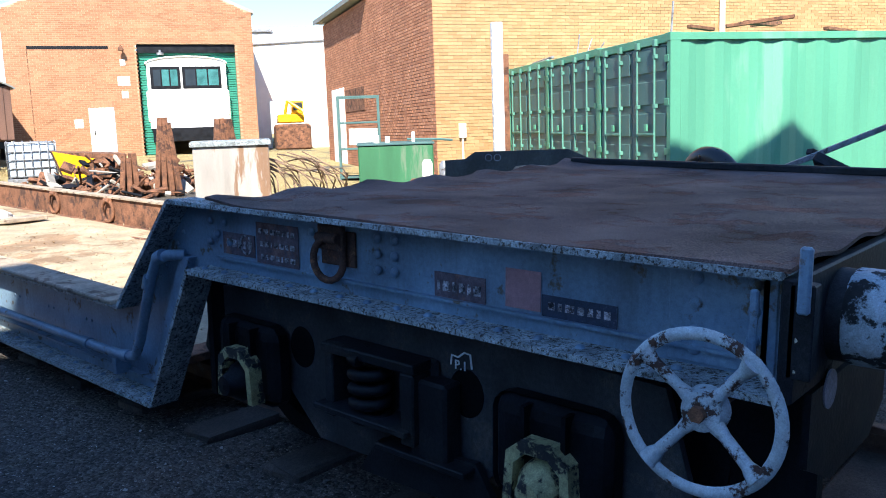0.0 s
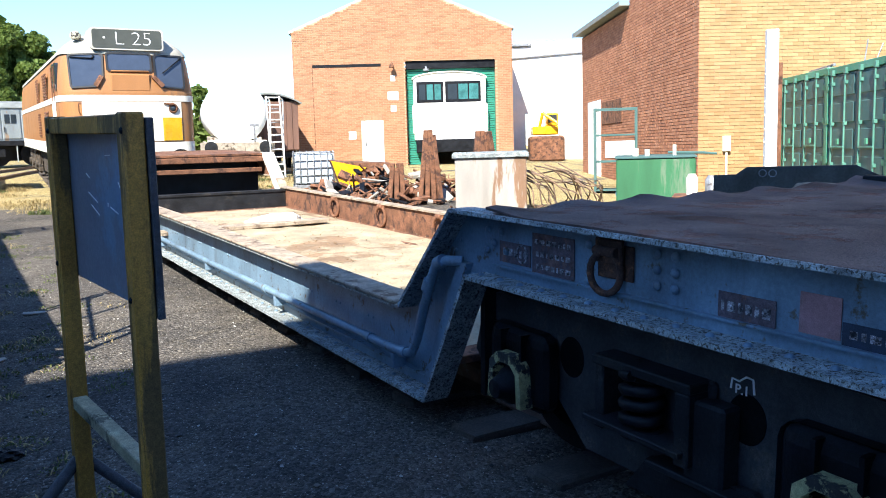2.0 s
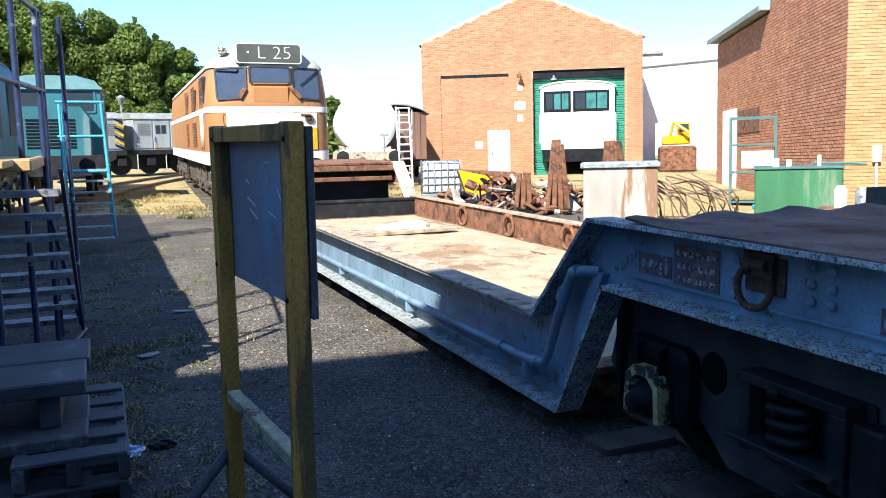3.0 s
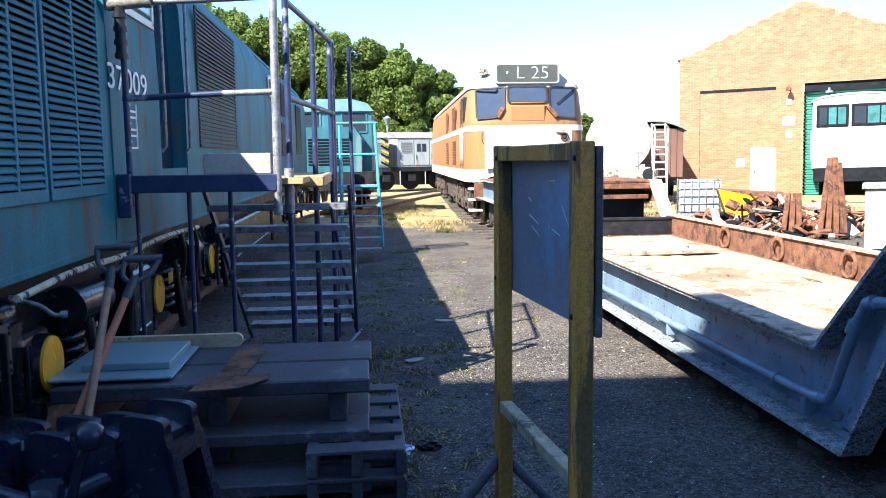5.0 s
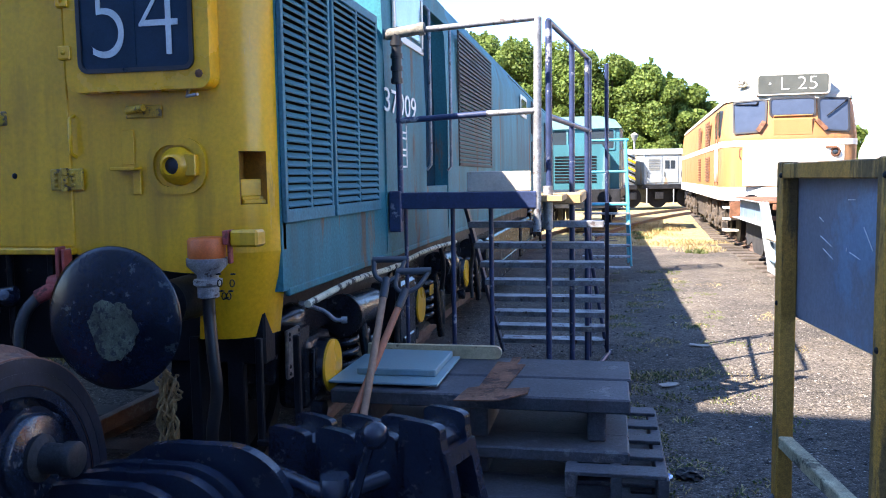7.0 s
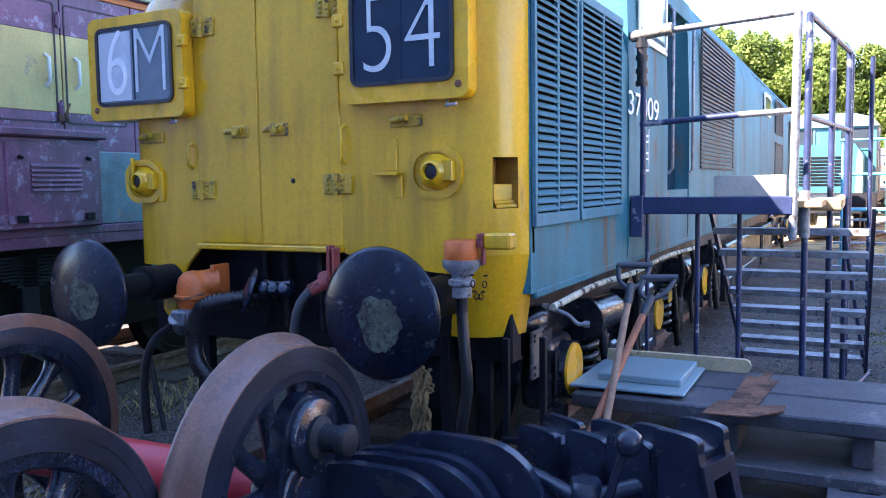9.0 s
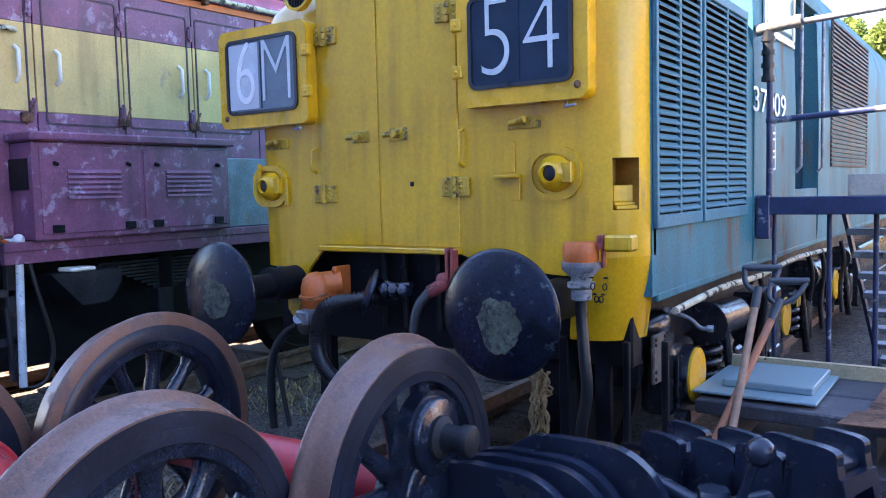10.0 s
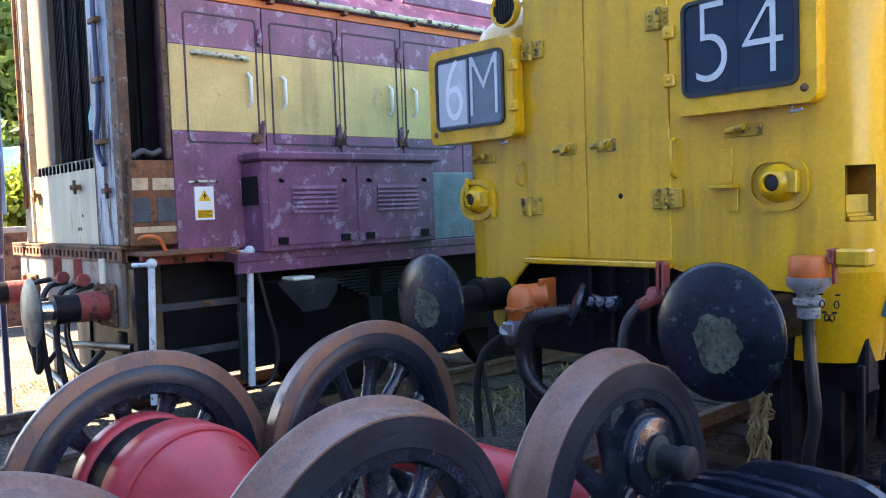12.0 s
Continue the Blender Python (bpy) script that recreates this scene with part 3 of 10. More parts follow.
def litter():
    """A crumpled blue bag with a dark rag by the pallets."""
    for nm, lab, x, y, r, m in (("plastic_bag", "crumpled blue and white plastic litter", -0.17, 4.66, 0.09, mat("blue plastic", (0.1, 0.2, 0.5), 0.3, var=0.6, scale=20, col2=(0.6, 0.65, 0.7), wear=0.5, wscale=14)), ("rag", "dark crumpled rag on the ash", 0.02, 4.72, 0.08, BLACK)):
        b = B()
        bmesh.ops.create_icosphere(b, subdivisions=3, radius=r)
        rnd = random.Random(int(r * 1000))
        for v in b.verts:
            v.co *= rnd.uniform(0.6, 1.15)
            v.co.z = v.co.z * 0.35 + 0.02
        whole(nm, b, m, lab, "litter", YARD @ pose(x, y, swell(x, y)))
    for k, (x, y) in enumerate(((0.45, 8.35), (0.05, 6.8))):
        b = B()
        prism(b, [(-0.1, -0.03), (-0.02, -0.05), (0.08, -0.03), (0.11, 0.02), (0.03, 0.04), (-0.03, 0.03), (-0.09, 0.035)], xy, 0, 0.008)
        whole("paper_scrap", b, CONCRETE, "flattened pale scrap on the ash", "litter", YARD @ pose(x, y, swell(x, y) + 0.012, 2, 3, 40 * k), "pale scraps")


litter()

# ---- the well wagon ----
def strip(bm, pts, x0, x1, t):
    """Flange plates that follow a line of (y, h), t thick, from x0 to x1."""
    for (y0, h0), (y1, h1) in zip(pts, pts[1:]):
        w = Vector((y1 - y0, h1 - h0)).normalized()
        n = Vector((-w.y, w.x)) * t
        a, c = Vector((y0, h0)) - w * 0.004, Vector((y1, h1)) + w * 0.004
        prism(bm, [(a.x, a.y), (c.x, c.y), (c.x + n.x, c.y + n.y), (a.x + n.x, a.y + n.y)], yz, x0, x1)


def data_panel(parent, y, h, w, tall, material, bars, bar_mat, x=2.102):
    b = B()
    box(b, x - 0.003, y - w / 2, h - tall / 2, x, y + w / 2, h + tall / 2)
    p = part("data_panel", b, material, parent)
    if bars:
        b = B()
        for r in range(bars):
            z = h + tall / 2 - tall * (r + 0.7) / (bars + 0.4)
            at = y - w * 0.42
            while at < y + w * 0.4:
                n = random.uniform(0.012, 0.035)
                box(b, x - 0.0045, at, z - tall * 0.16 / bars, x - 0.0031, min(at + n, y + w * 0.44), z + tall * 0.2 / bars)
                at += n + 0.012
        parts("lettering", b, bar_mat, p)
    return p


def bogie(parent, y0, near=True):
    """A plate-frame bogie of two axles, its middle at y0."""
    x = 2.2
    b = B()
    outline = [(-1.3, 0.5), (-1.2, 0.83), (-0.5, 0.86), (0.5, 0.86), (1.2, 0.83), (1.3, 0.5), (1.12, 0.3), (0.62, 0.42), (0.42, 0.24), (-0.42, 0.24), (-0.62, 0.42), (-1.12, 0.3)]
    prism(b, [(y0 + u, v) for u, v in outline], yz, x, x + 0.03)
    fr = part("bogie_frame", b, mat("grimy grey-black steel", (0.032, 0.032, 0.036), 0.7, var=0.5, scale=5, col2=(0.055, 0.05, 0.046), wear=0.38, wscale=5, bump=0.3), parent, "grimy black riveted bogie side frame")
    if not near:
        return
    # Black discs paint in the dark of the lightening holes.
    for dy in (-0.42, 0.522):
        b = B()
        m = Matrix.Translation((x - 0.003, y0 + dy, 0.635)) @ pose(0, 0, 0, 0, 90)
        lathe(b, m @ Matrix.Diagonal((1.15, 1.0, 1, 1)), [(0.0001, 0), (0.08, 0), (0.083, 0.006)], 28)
        part("hole_disc", b, MATTBLACK, fr)
    # bolster housing with its coil spring
    b = B()
    box(b, x - 0.13, y0 - 0.27, 0.7, x + 0.0, y0 + 0.25, 0.74, 0.006)
    box(b, x - 0.16, y0 - 0.25, 0.46, x - 0.0, y0 + 0.27, 0.485, 0.004)
    box(b, x - 0.13, y0 - 0.27, 0.42, x, y0 - 0.2, 0.7, 0.006)
    box(b, x - 0.11, y0 + 0.2, 0.42, x, y0 + 0.25, 0.7, 0.006)
    box(b, x - 0.1, y0 - 0.4, 0.34, x, y0 - 0.22, 0.68, 0.012)
    box(b, x - 0.03, y0 - 0.3, 0.5, x, y0 - 0.25, 0.74, 0.01)
    parts("bolster_plate", b, BLACK, parent)
    b = B()
    pts = [(x - 0.07 + 0.055 * math.cos(a), y0 + 0.02 + 0.085 * math.sin(a), 0.43 + 0.27 * a / (2 * math.pi * 4.5)) for a in np.linspace(0, 2 * math.pi * 4.5, 90)]
    pipe(b, pts, 0.023, 8)
    part("coil_spring", b, SOOT, parent)
    b = B()
    prism(b, [(y0 - 0.62, 0.22), (y0 + 0.12, 0.2), (y0 - 0.0, 0.36), (y0 - 0.5, 0.4)], yz, x - 0.05, x - 0.02)
    box(b, x - 0.12, y0 - 0.5, 0.36, x - 0.02, y0 - 0.05, 0.385, 0.004)
    part("brake_hanger", b, BLACK, parent)
    for s in (-1, 1):
        y = y0 + 0.835 * s
        b = B()
        box(b, x - 0.09, y - 0.24, 0.34, x, y + 0.24, 0.72, 0.07, seg=3)
        for k in (-0.08, 0.08):
            prism(b, [(y + k - 0.009, 0.52), (y + k + 0.009, 0.52), (y + k + 0.009, 0.7), (y + k - 0.009, 0.7)], yz, x - 0.12, x - 0.05)
        ab = part("axlebox", b, SOOT, parent, "black cast axlebox with a cream horseshoe keep")
        b = B()
        for pts in ([(y - 0.135, 0.36), (y - 0.12, 0.55), (y - 0.06, 0.6), (y + 0.06, 0.6), (y + 0.12, 0.55), (y + 0.135, 0.36)],):
            inner = [(y + (u - y) * 0.74, 0.36 + (v - 0.36) * 0.82) for u, v in pts]
            prism(b, pts + inner[::-1], yz, x - 0.155, x - 0.085)
        part("horseshoe_keep", b, KEEP, ab, "chipped cream and yellow horseshoe keep")
        b = B()
        lathe(b, Matrix.Translation((x - 0.08, y, 0.44)) @ pose(0, 0, 0, 0, -90), [(0.095, 0), (0.09, 0.05), (0.06, 0.09), (0.045, 0.13), (0.0001, 0.135)], 18)
        part("axle_cap", b, KEEP if s < 0 else SOOT, ab)
        b = B()
        m = Matrix.Translation((2.62, y, 0.5)) @ pose(0, 0, 0, 0, 90)
        lathe(b, m, [(0.43, 0), (0.43, -0.1), (0.46, -0.105), (0.46, -0.13), (0.37, -0.132), (0.36, -0.05), (0.12, -0.02), (0.1, 0.04), (0.0001, 0.04)], 36)
        part("wheel", b, SOOT, parent)


def handwheel(parent, c, r, label):
    """A four-spoke brake wheel in the plane of the girder."""
    x, y, h = c
    b = B()
    m = Matrix.Translation(c) @ pose(0, 0, 0, 0, 90)
    prof = [(r + 0.017 * math.cos(a), 0.012 * math.sin(a)) for a in np.linspace(0, 2 * math.pi, 9)[:-1]]
    lathe(b, m, prof, 48, closed=True)
    rim = part("brake_wheel", b, WHITEWHEEL, parent, label)
    for k in range(4):
        a = radians(40 + 90 * k)
        b = B()
        p = [Vector((x + 0.03 * (1 - t), y + math.cos(a) * r * t, h + math.sin(a) * r * t)) for t in (0.1, 0.4, 0.8, 1.0)]
        for q0, q1, w0, w1 in ((p[0], p[1], 0.03, 0.016), (p[1], p[2], 0.016, 0.017), (p[2], p[3], 0.017, 0.032)):
            cyl(b, q0, q1, w0, 8, w1)
        part("spoke", b, WHITEWHEEL, rim)
    b = B()
    cyl(b, (x + 0.02, y, h), (x + 0.1, y, h), 0.035, 16)
    cyl(b, (x - 0.02, y, h), (x, y, h), 0.022, 6)
    cyl(b, (x + 0.1, y, h), (x + 0.3, y, h), 0.022, 10)
    part("hub", b, RUST, rim)
    b = B()
    lathe(b, Matrix.Translation((x + 0.035, y, h)) @ pose(0, 0, 0, 0, 90), [(0.03, -0.035), (0.052, -0.028), (0.062, 0.02), (0.03, 0.03)], 24)
    part("boss", b, WHITEWHEEL, rim)
    return rim


def lashing_ring(parent, p, r, tilt=0, out=(-1, 0, 0)):
    b = B()
    o = Vector(out)
    c = Vector(p) + o * 0.03
    pts = [c + Vector((o.x * 0.02 * math.sin(a), r * 0.78 * math.sin(a), r * math.cos(a) - r)) for a in np.linspace(0, 2 * math.pi, 20)]
    pipe(b, pts, r * 0.17, 8)
    cyl(b, Vector(p) + Vector((0, -0.06, 0)) + o * 0.03, Vector(p) + Vector((0, 0.06, 0)) + o * 0.03, r * 0.24, 8)
    box(b, min(p[0], p[0] + o.x * 0.02), p[1] - 0.075, p[2] - 0.05, max(p[0], p[0] + o.x * 0.02), p[1] + 0.075, p[2] + 0.05, 0.004)
    return part("lashing_ring", b, RUST, parent, "rusty iron lashing ring on its plate")


TIMBER = mat("bleached edge timber", (0.34, 0.27, 0.2), 0.85, var=0.35, scale=7, col2=(0.16, 0.11, 0.08), wear=0.4, wscale=9, bump=0.5)


def well_wagon():
    w = yard_thing("well_wagon", "grey-blue riveted well wagon with a rusted raised deck", "railway wagon", 3.4, 0.75)
    top = [(0.72, 1.245), (3.52, 1.245), (4.09, 0.65), (13.55, 0.65), (14.2, 1.2), (17.0, 1.2)]
    bot = [(0.72, 0.95), (3.38, 0.95), (3.8, 0.2), (13.3, 0.2), (13.95, 0.85), (17.0, 0.85)]
    for x0, x1, nm, web, fl in ((2.115, 2.13, "near", WAGON, FLANGE), (4.77, 4.785, "far", RUST, TIMBER)):
        b = B()
        prism(b, top + bot[::-1], yz, x0, x1)
        part("girder_web", b, web, w, "grey-blue steel girder web" if nm == "near" else "rusty steel girder web")
        out0, out1 = (1.985, 2.13) if nm == "near" else (4.74, 4.9)
        b = B()
        strip(b, top, out0, out1, 0.02)
        part("top_flange", b, fl, w, "flaking grey top flange" if nm == "near" else "bleached timber top beam")
        b = B()
        strip(b, bot, out0 - 0.01, out1, -0.02)
        part("bottom_flange", b, fl, w)
    # cover strip on the edge of the well
    b = B()
    box(b, 1.97, 4.12, 0.672, 2.17, 13.5, 0.695, 0.006)
    part("cover_strip", b, TIMBER, w, "bleached dusty timber edge strip")
    # inner angle below the ledge, stiffener plates
    b = B()
    strip(b, [(3.88, 0.27), (13.3, 0.27)], 2.07, 2.115, 0.012)
    strip(b, [(0.8, 1.0), (3.3, 1.0)], 2.09, 2.115, 0.01)
    part("angle_iron", b, WAGON, w)
    b = B()
    for y0, y1 in ((0.76, 1.06), (0.78, 0.8)):
        box(b, 2.106, y0, 0.96, 2.115, y1, 1.24, 0.002)
    prism(b, [(3.5, 0.98), (3.58, 0.98), (3.96, 0.24), (3.88, 0.24)], yz, 2.07, 2.115)
    parts("stiffener", b, WAGON, w)
    # rivets
    b = B()
    out = (-1, 0, 0)
    spots = [(3.35, 1.17), (3.3, 1.11), (3.36, 1.07), (3.24, 1.17), (3.2, 1.08), (2.62, 1.18), (2.62, 1.1), (2.62, 1.03)]
    for y in (2.15, 2.24):
        spots += [(y, 1.19), (y, 1.13), (y, 1.07)]
    for y in (0.82, 0.98):
        spots += [(y, 1.2), (y, 1.13), (y, 1.05), (y, 1.0)]
    for y, h in spots:
        dome(b, (2.107, y, h), out, 0.02, 0.016)
    for k in range(7):
        y, h = 3.62 + 0.42 * k / 7, 1.13 - 0.44 * k / 7
        dome(b, (2.114, y - 0.02, h - 0.04), out, 0.014)
        y, h = 3.44 + 0.38 * k / 7, 0.9 - 0.66 * k / 7
        dome(b, (2.114, y + 0.06, h + 0.02), out, 0.014)
    for k in range(56):
        dome(b, (2.06, 3.95 + 0.17 * k, 0.2), (0, 0, 1), 0.016)
        if k % 3 == 0:
            dome(b, (2.114, 4.15 + 0.17 * k, 0.47), out, 0.011)
            dome(b, (2.114, 4.22 + 0.17 * k, 0.47), out, 0.011)
    for k in range(17):
        dome(b, (2.05, 0.85 + 0.155 * k, 0.95), (0, 0, 1), 0.017)
    for k in range(8):
        dome(b, (2.114, 0.95 + 0.34 * k, 1.222), out, 0.012)
    parts("rivet", b, WAGON, w)
    # rusted deck plate with a bowed, wavy edge
    b = B()
    nx, ny = 44, 34
    vs = {}
    for i in range(nx + 1):
        for j in range(ny + 1):
            x = 2.0 + 2.92 * i / nx
            e = 3.22 + 0.012 * math.sin(i * 2.2)
            y = 0.7 + (e - 0.7) * j / ny
            edge = max(0.0, (y - 2.95) / 0.27)
            z = 1.272 + 0.012 * noise.noise((x * 1.3, y * 1.3, 0.4)) + 0.03 * edge * (0.5 + 0.5 * math.sin(x * 13.0)) + 0.02 * max(0, (x - 4.6) / 0.3)
            z += 0.018 * max(0.0, (0.95 - y) / 0.25) * (0.5 + 0.5 * math.sin(x * 15.0))
            vs[i, j] = b.verts.new((x, y, z))
    for i in range(nx):
        for j in range(ny):
            b.faces.new((vs[i, j], vs[i + 1, j], vs[i + 1, j + 1], vs[i, j + 1])).smooth = True
    geo = bmesh.ops.extrude_face_region(b, geom=list(b.faces))
    bmesh.ops.translate(b, verts=[v for v in geo["geom"] if isinstance(v, bmesh.types.BMVert)], vec=(0, 0, -0.012))
    part("deck_plate", b, DECK, w, "dark rusted steel deck plate with a wavy edge")
    b = B()
    box(b, 4.86, 0.8, 1.285, 4.92, 3.15, 1.33, 0.008)
    part("edge_bar", b, BLACK, w)
    # end beam, cheek plate, post and buffer of the raised end
    b = B()
    box(b, 2.0, 0.68, 0.93, 4.9, 0.72, 1.25, 0.006)
    box(b, 2.0, 0.64, 1.0, 2.05, 0.7, 1.24, 0.004)
    part("headstock", b, BLACK, w, "black steel end beam")
    b = B()
    for h in (1.19, 1.1, 1.02):
        dome(b, (2.015, 0.68, h), (0, -1, 0), 0.018)
        dome(b, (2.1, 0.68, h), (0, -1, 0), 0.018)
    parts("rivet", b, CREAMY, w)
    b = B()
    box(b, 1.975, 0.645, 1.17, 1.995, 0.675, 1.335, 0.006)
    box(b, 1.985, 0.77, 1.02, 2.0, 0.79, 1.215, 0.004)
    part("stanchion", b, WAGON, w)
    for bx in (2.35, 4.1):
        b = B()
        cyl(b, (bx, 0.68, 1.1), (bx, 0.3, 1.1), 0.13, 24, 0.11)
        cyl(b, (bx, 0.32, 1.1), (bx, 0.12, 1.1), 0.07, 16)
        lathe(b, Matrix.Translation((bx, 0.12, 1.1)) @ pose(0, 0, 0, 90), [(0.23, 0), (0.23, 0.025), (0.12, 0.045), (0.0001, 0.05)], 32)
        part("buffer", b, BLACK, w, "black buffer with worn white paint")
    FLAKED = mat("flaked white on black", (0.4, 0.47, 0.52), 0.6, var=0.25, scale=10, col2=(0.02, 0.02, 0.022), wear=0.52, wscale=12, bump=0.4)
    b = B()
    lathe(b, Matrix.Translation((2.35, 0.5, 1.1)) @ pose(0, 0, 0, 90), [(0.128, -0.14), (0.134, -0.13), (0.128, 0.13), (0.12, 0.14)], 28)
    part("buffer_sleeve", b, FLAKED, w, "black buffer casing with flaked white paint")
    b = B()
    prism(b, [(2.13, 0.93), (2.9, 0.93), (2.9, 0.7), (2.75, 0.62), (2.35, 0.62), (2.13, 0.72)], xz, 0.67, 0.69)
    ap = part("apron_plate", b, SOOT, w, "black apron plate below the end beam")
    b = B()
    lathe(b, Matrix.Translation((2.28, 0.669, 0.905)) @ pose(0, 0, 0, 90), [(0.055, -0.001), (0.055, 0.004), (0.0001, 0.005)], 28)
    part("pale_disc", b, mat("pale mauve disc", (0.2, 0.2, 0.25), 0.7, var=0.3, scale=12, bump=0.2), ap, "pale round disc on the apron plate")
    # well floor, cross beams, ballast on the boards
    b = B()
    for k in range(19):
        box(b, 2.13, 3.95 + 0.5 * k, 0.3, 4.77, 4.44 + 0.5 * k, 0.34 + random.uniform(0, 0.008), 0.005)
    parts("floor_board", b, RUST, w, "rusty floor board")
    b = B()
    box(b, 2.13, 13.3, 0.28, 4.77, 13.42, 0.62, 0.01)
    box(b, 2.13, 13.28, 0.6, 4.77, 13.46, 0.64, 0.005)
    part("cross_beam", b, BLACK, w)
    b = B()
    box(b, 2.2, 14.2, 1.08, 4.75, 14.34, 1.18, 0.01)
    box(b, 2.2, 14.25, 0.9, 4.7, 14.3, 0.98, 0.01)
    box(b, 2.0, 14.2, 1.19, 4.88, 17.0, 1.23, 0.006)
    part("far_deck", b, RUST, w, "rusty plated far deck")
    # Black sheet added to darken the space under the far deck.
    b = B()
    box(b, 2.16, 14.6, 0.45, 4.74, 14.7, 1.18, 0.01)
    part("far_deck_shade", b, SOOT, w)
    b = B()
    prism(b, [(13.5, 0.62), (13.62, 0.62), (14.3, 1.24), (14.18, 1.24)], yz, 4.7, 4.9)
    part("end_plate", b, CREAM, w, "cream-painted sloping end plate")
    for y in (4.7, 6.5, 8.2, 9.7, 11.2):
        lashing_ring(w, (4.765, y, 0.62), 0.13)
    lashing_ring(w, (2.09, 2.47, 1.175), 0.085)
    b = B()
    box(b, 2.1, 2.36, 1.06, 2.112, 2.56, 1.2, 0.003)
    part("ring_plate", b, RUST, w)
    # brake pipe along the side
    b = B()
    way = [(2.02, 13.4, 0.36), (2.02, 8, 0.362), (2.02, 4.3, 0.385), (2.02, 4.12, 0.39), (2.02, 3.99, 0.41), (2.02, 3.93, 0.5), (2.02, 3.86, 0.66), (2.02, 3.77, 0.86), (2.02, 3.71, 0.95), (2.03, 3.62, 0.985), (2.09, 3.56, 0.985)]
    pipe(b, way, 0.027, 12)
    for a, c in (((2.02, 4.5, 0.383), (2.02, 4.58, 0.382)), ((2.02, 4.05, 0.398), (2.02, 4.12, 0.39)), ((2.02, 3.81, 0.8), (2.02, 3.78, 0.86)), ((2.02, 6.4, 0.37), (2.02, 6.48, 0.37)), ((2.02, 3.7, 0.96), (2.02, 3.64, 0.985))):
        cyl(b, a, c, 0.034, 12)
    part("brake_pipe", b, WAGON, w, "grey-blue painted brake pipe with joints")
    b = B()
    for y in (4.2, 6.2, 8.2, 10.2):
        box(b, 2.0, y - 0.02, 0.27, 2.09, y + 0.02, 0.36, 0.004)
    parts("pipe_bracket", b, WAGON, w)
    GRIME = mat("weathered data panel", (0.11, 0.08, 0.095), 0.7, var=0.4, scale=14, col2=(0.17, 0.1, 0.09), wear=0.5, wscale=12, bump=0.2)
    FAINT = mat("faint lettering", (0.3, 0.29, 0.31), 0.7, var=0.6, scale=30, col2=(0.07, 0.06, 0.07), wear=0.5, wscale=40, bump=0)
    PINK = mat("faded pink panel", (0.36, 0.19, 0.2), 0.7, var=0.2, scale=10, bump=0.1)
    DARKP = mat("dark blue panel", (0.028, 0.04, 0.075), 0.6, var=0.3, scale=10, col2=(0.12, 0.15, 0.18), wear=0.3, wscale=12, bump=0.1)
    data_panel(w, 3.14, 1.075, 0.24, 0.1, GRIME, 1, FAINT, 2.112)
    data_panel(w, 2.86, 1.095, 0.29, 0.19, GRIME, 3, FAINT, 2.112)
    data_panel(w, 1.84, 1.05, 0.23, 0.1, GRIME, 1, FAINT, 2.112)
    data_panel(w, 1.57, 1.085, 0.14, 0.13, PINK, 0, FAINT, 2.112)
    data_panel(w, 1.36, 1.045, 0.27, 0.07, DARKP, 1, FAINT, 2.112)
    b = B()
    lathe(b, Matrix.Translation((2.108, 3.08, 1.08)) @ pose(0, 0, 0, 0, -90), [(0.036, 0), (0.036, 0.003), (0.045, 0.003), (0.045, 0)], 24, closed=True)
    part("roundel", b, FAINT, w)
    bogie(w, 2.305)
    bogie(w, 15.5, False)
    lettering("chalk_mark", "P.1", 0.05, Matrix.Translation((2.192, 1.905, 0.738)) @ pose(0, 0, 0, 90, 0, -90), LETTER, w)
    b = B()
    pipe(b, [(2.194, 1.955, 0.735), (2.194, 1.95, 0.772), (2.194, 1.92, 0.768), (2.194, 1.89, 0.79), (2.194, 1.862, 0.787), (2.194, 1.855, 0.735)], 0.004, 6)
    part("chalk_line", b, LETTER, w)
    handwheel(w, (1.88, 0.862, 0.905), 0.205, "chipped white four-spoke brake wheel")
    # step board below the bogie, and black blocks for the shade under the deck
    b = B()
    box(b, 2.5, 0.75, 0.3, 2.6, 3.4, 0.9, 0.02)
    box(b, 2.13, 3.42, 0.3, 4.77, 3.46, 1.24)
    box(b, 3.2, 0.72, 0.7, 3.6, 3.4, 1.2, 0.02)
    part("under_deck_shade", b, SOOT, w)
    b = B()
    box(b, 2.16, 3.0, 0.9, 2.5, 3.38, 0.925, 0.004)
    part("brake_plate", b, RUST, w)


well_wagon()

# rubble spread on the wagon floor
def rubble(name, label, cat, x0, y0, x1, y1, h, n, material, size=(0.01, 0.04), seed=1):
    rnd = random.Random(seed)
    verts, faces = [], []
    for _ in range(n):
        s = rnd.uniform(*size)
        c = Vector((rnd.uniform(x0, x1), rnd.uniform(y0, y1), h + s * 0.3))
        k = len(verts)
        for d in ((1, 0, 0), (-1, 0, 0), (0, 1, 0), (0, -1, 0), (0, 0, 1), (0, 0, -0.6)):
            verts.append(c + Vector(d) * s * rnd.uniform(0.6, 1.2))
        faces += [(k + a, k + bb, k + cc) for a, bb, cc in ((0, 2, 4), (2, 1, 4), (1, 3, 4), (3, 0, 4), (2, 0, 5), (1, 2, 5), (3, 1, 5), (0, 3, 5))]
    me = bpy.data.meshes.new(name)
    me.from_pydata(verts, [], faces)
    me.materials.append(material)
    ob = new(name, me)
    ob.matrix_world = YARD
    return tagged(ob, label, cat, kind="stuff")


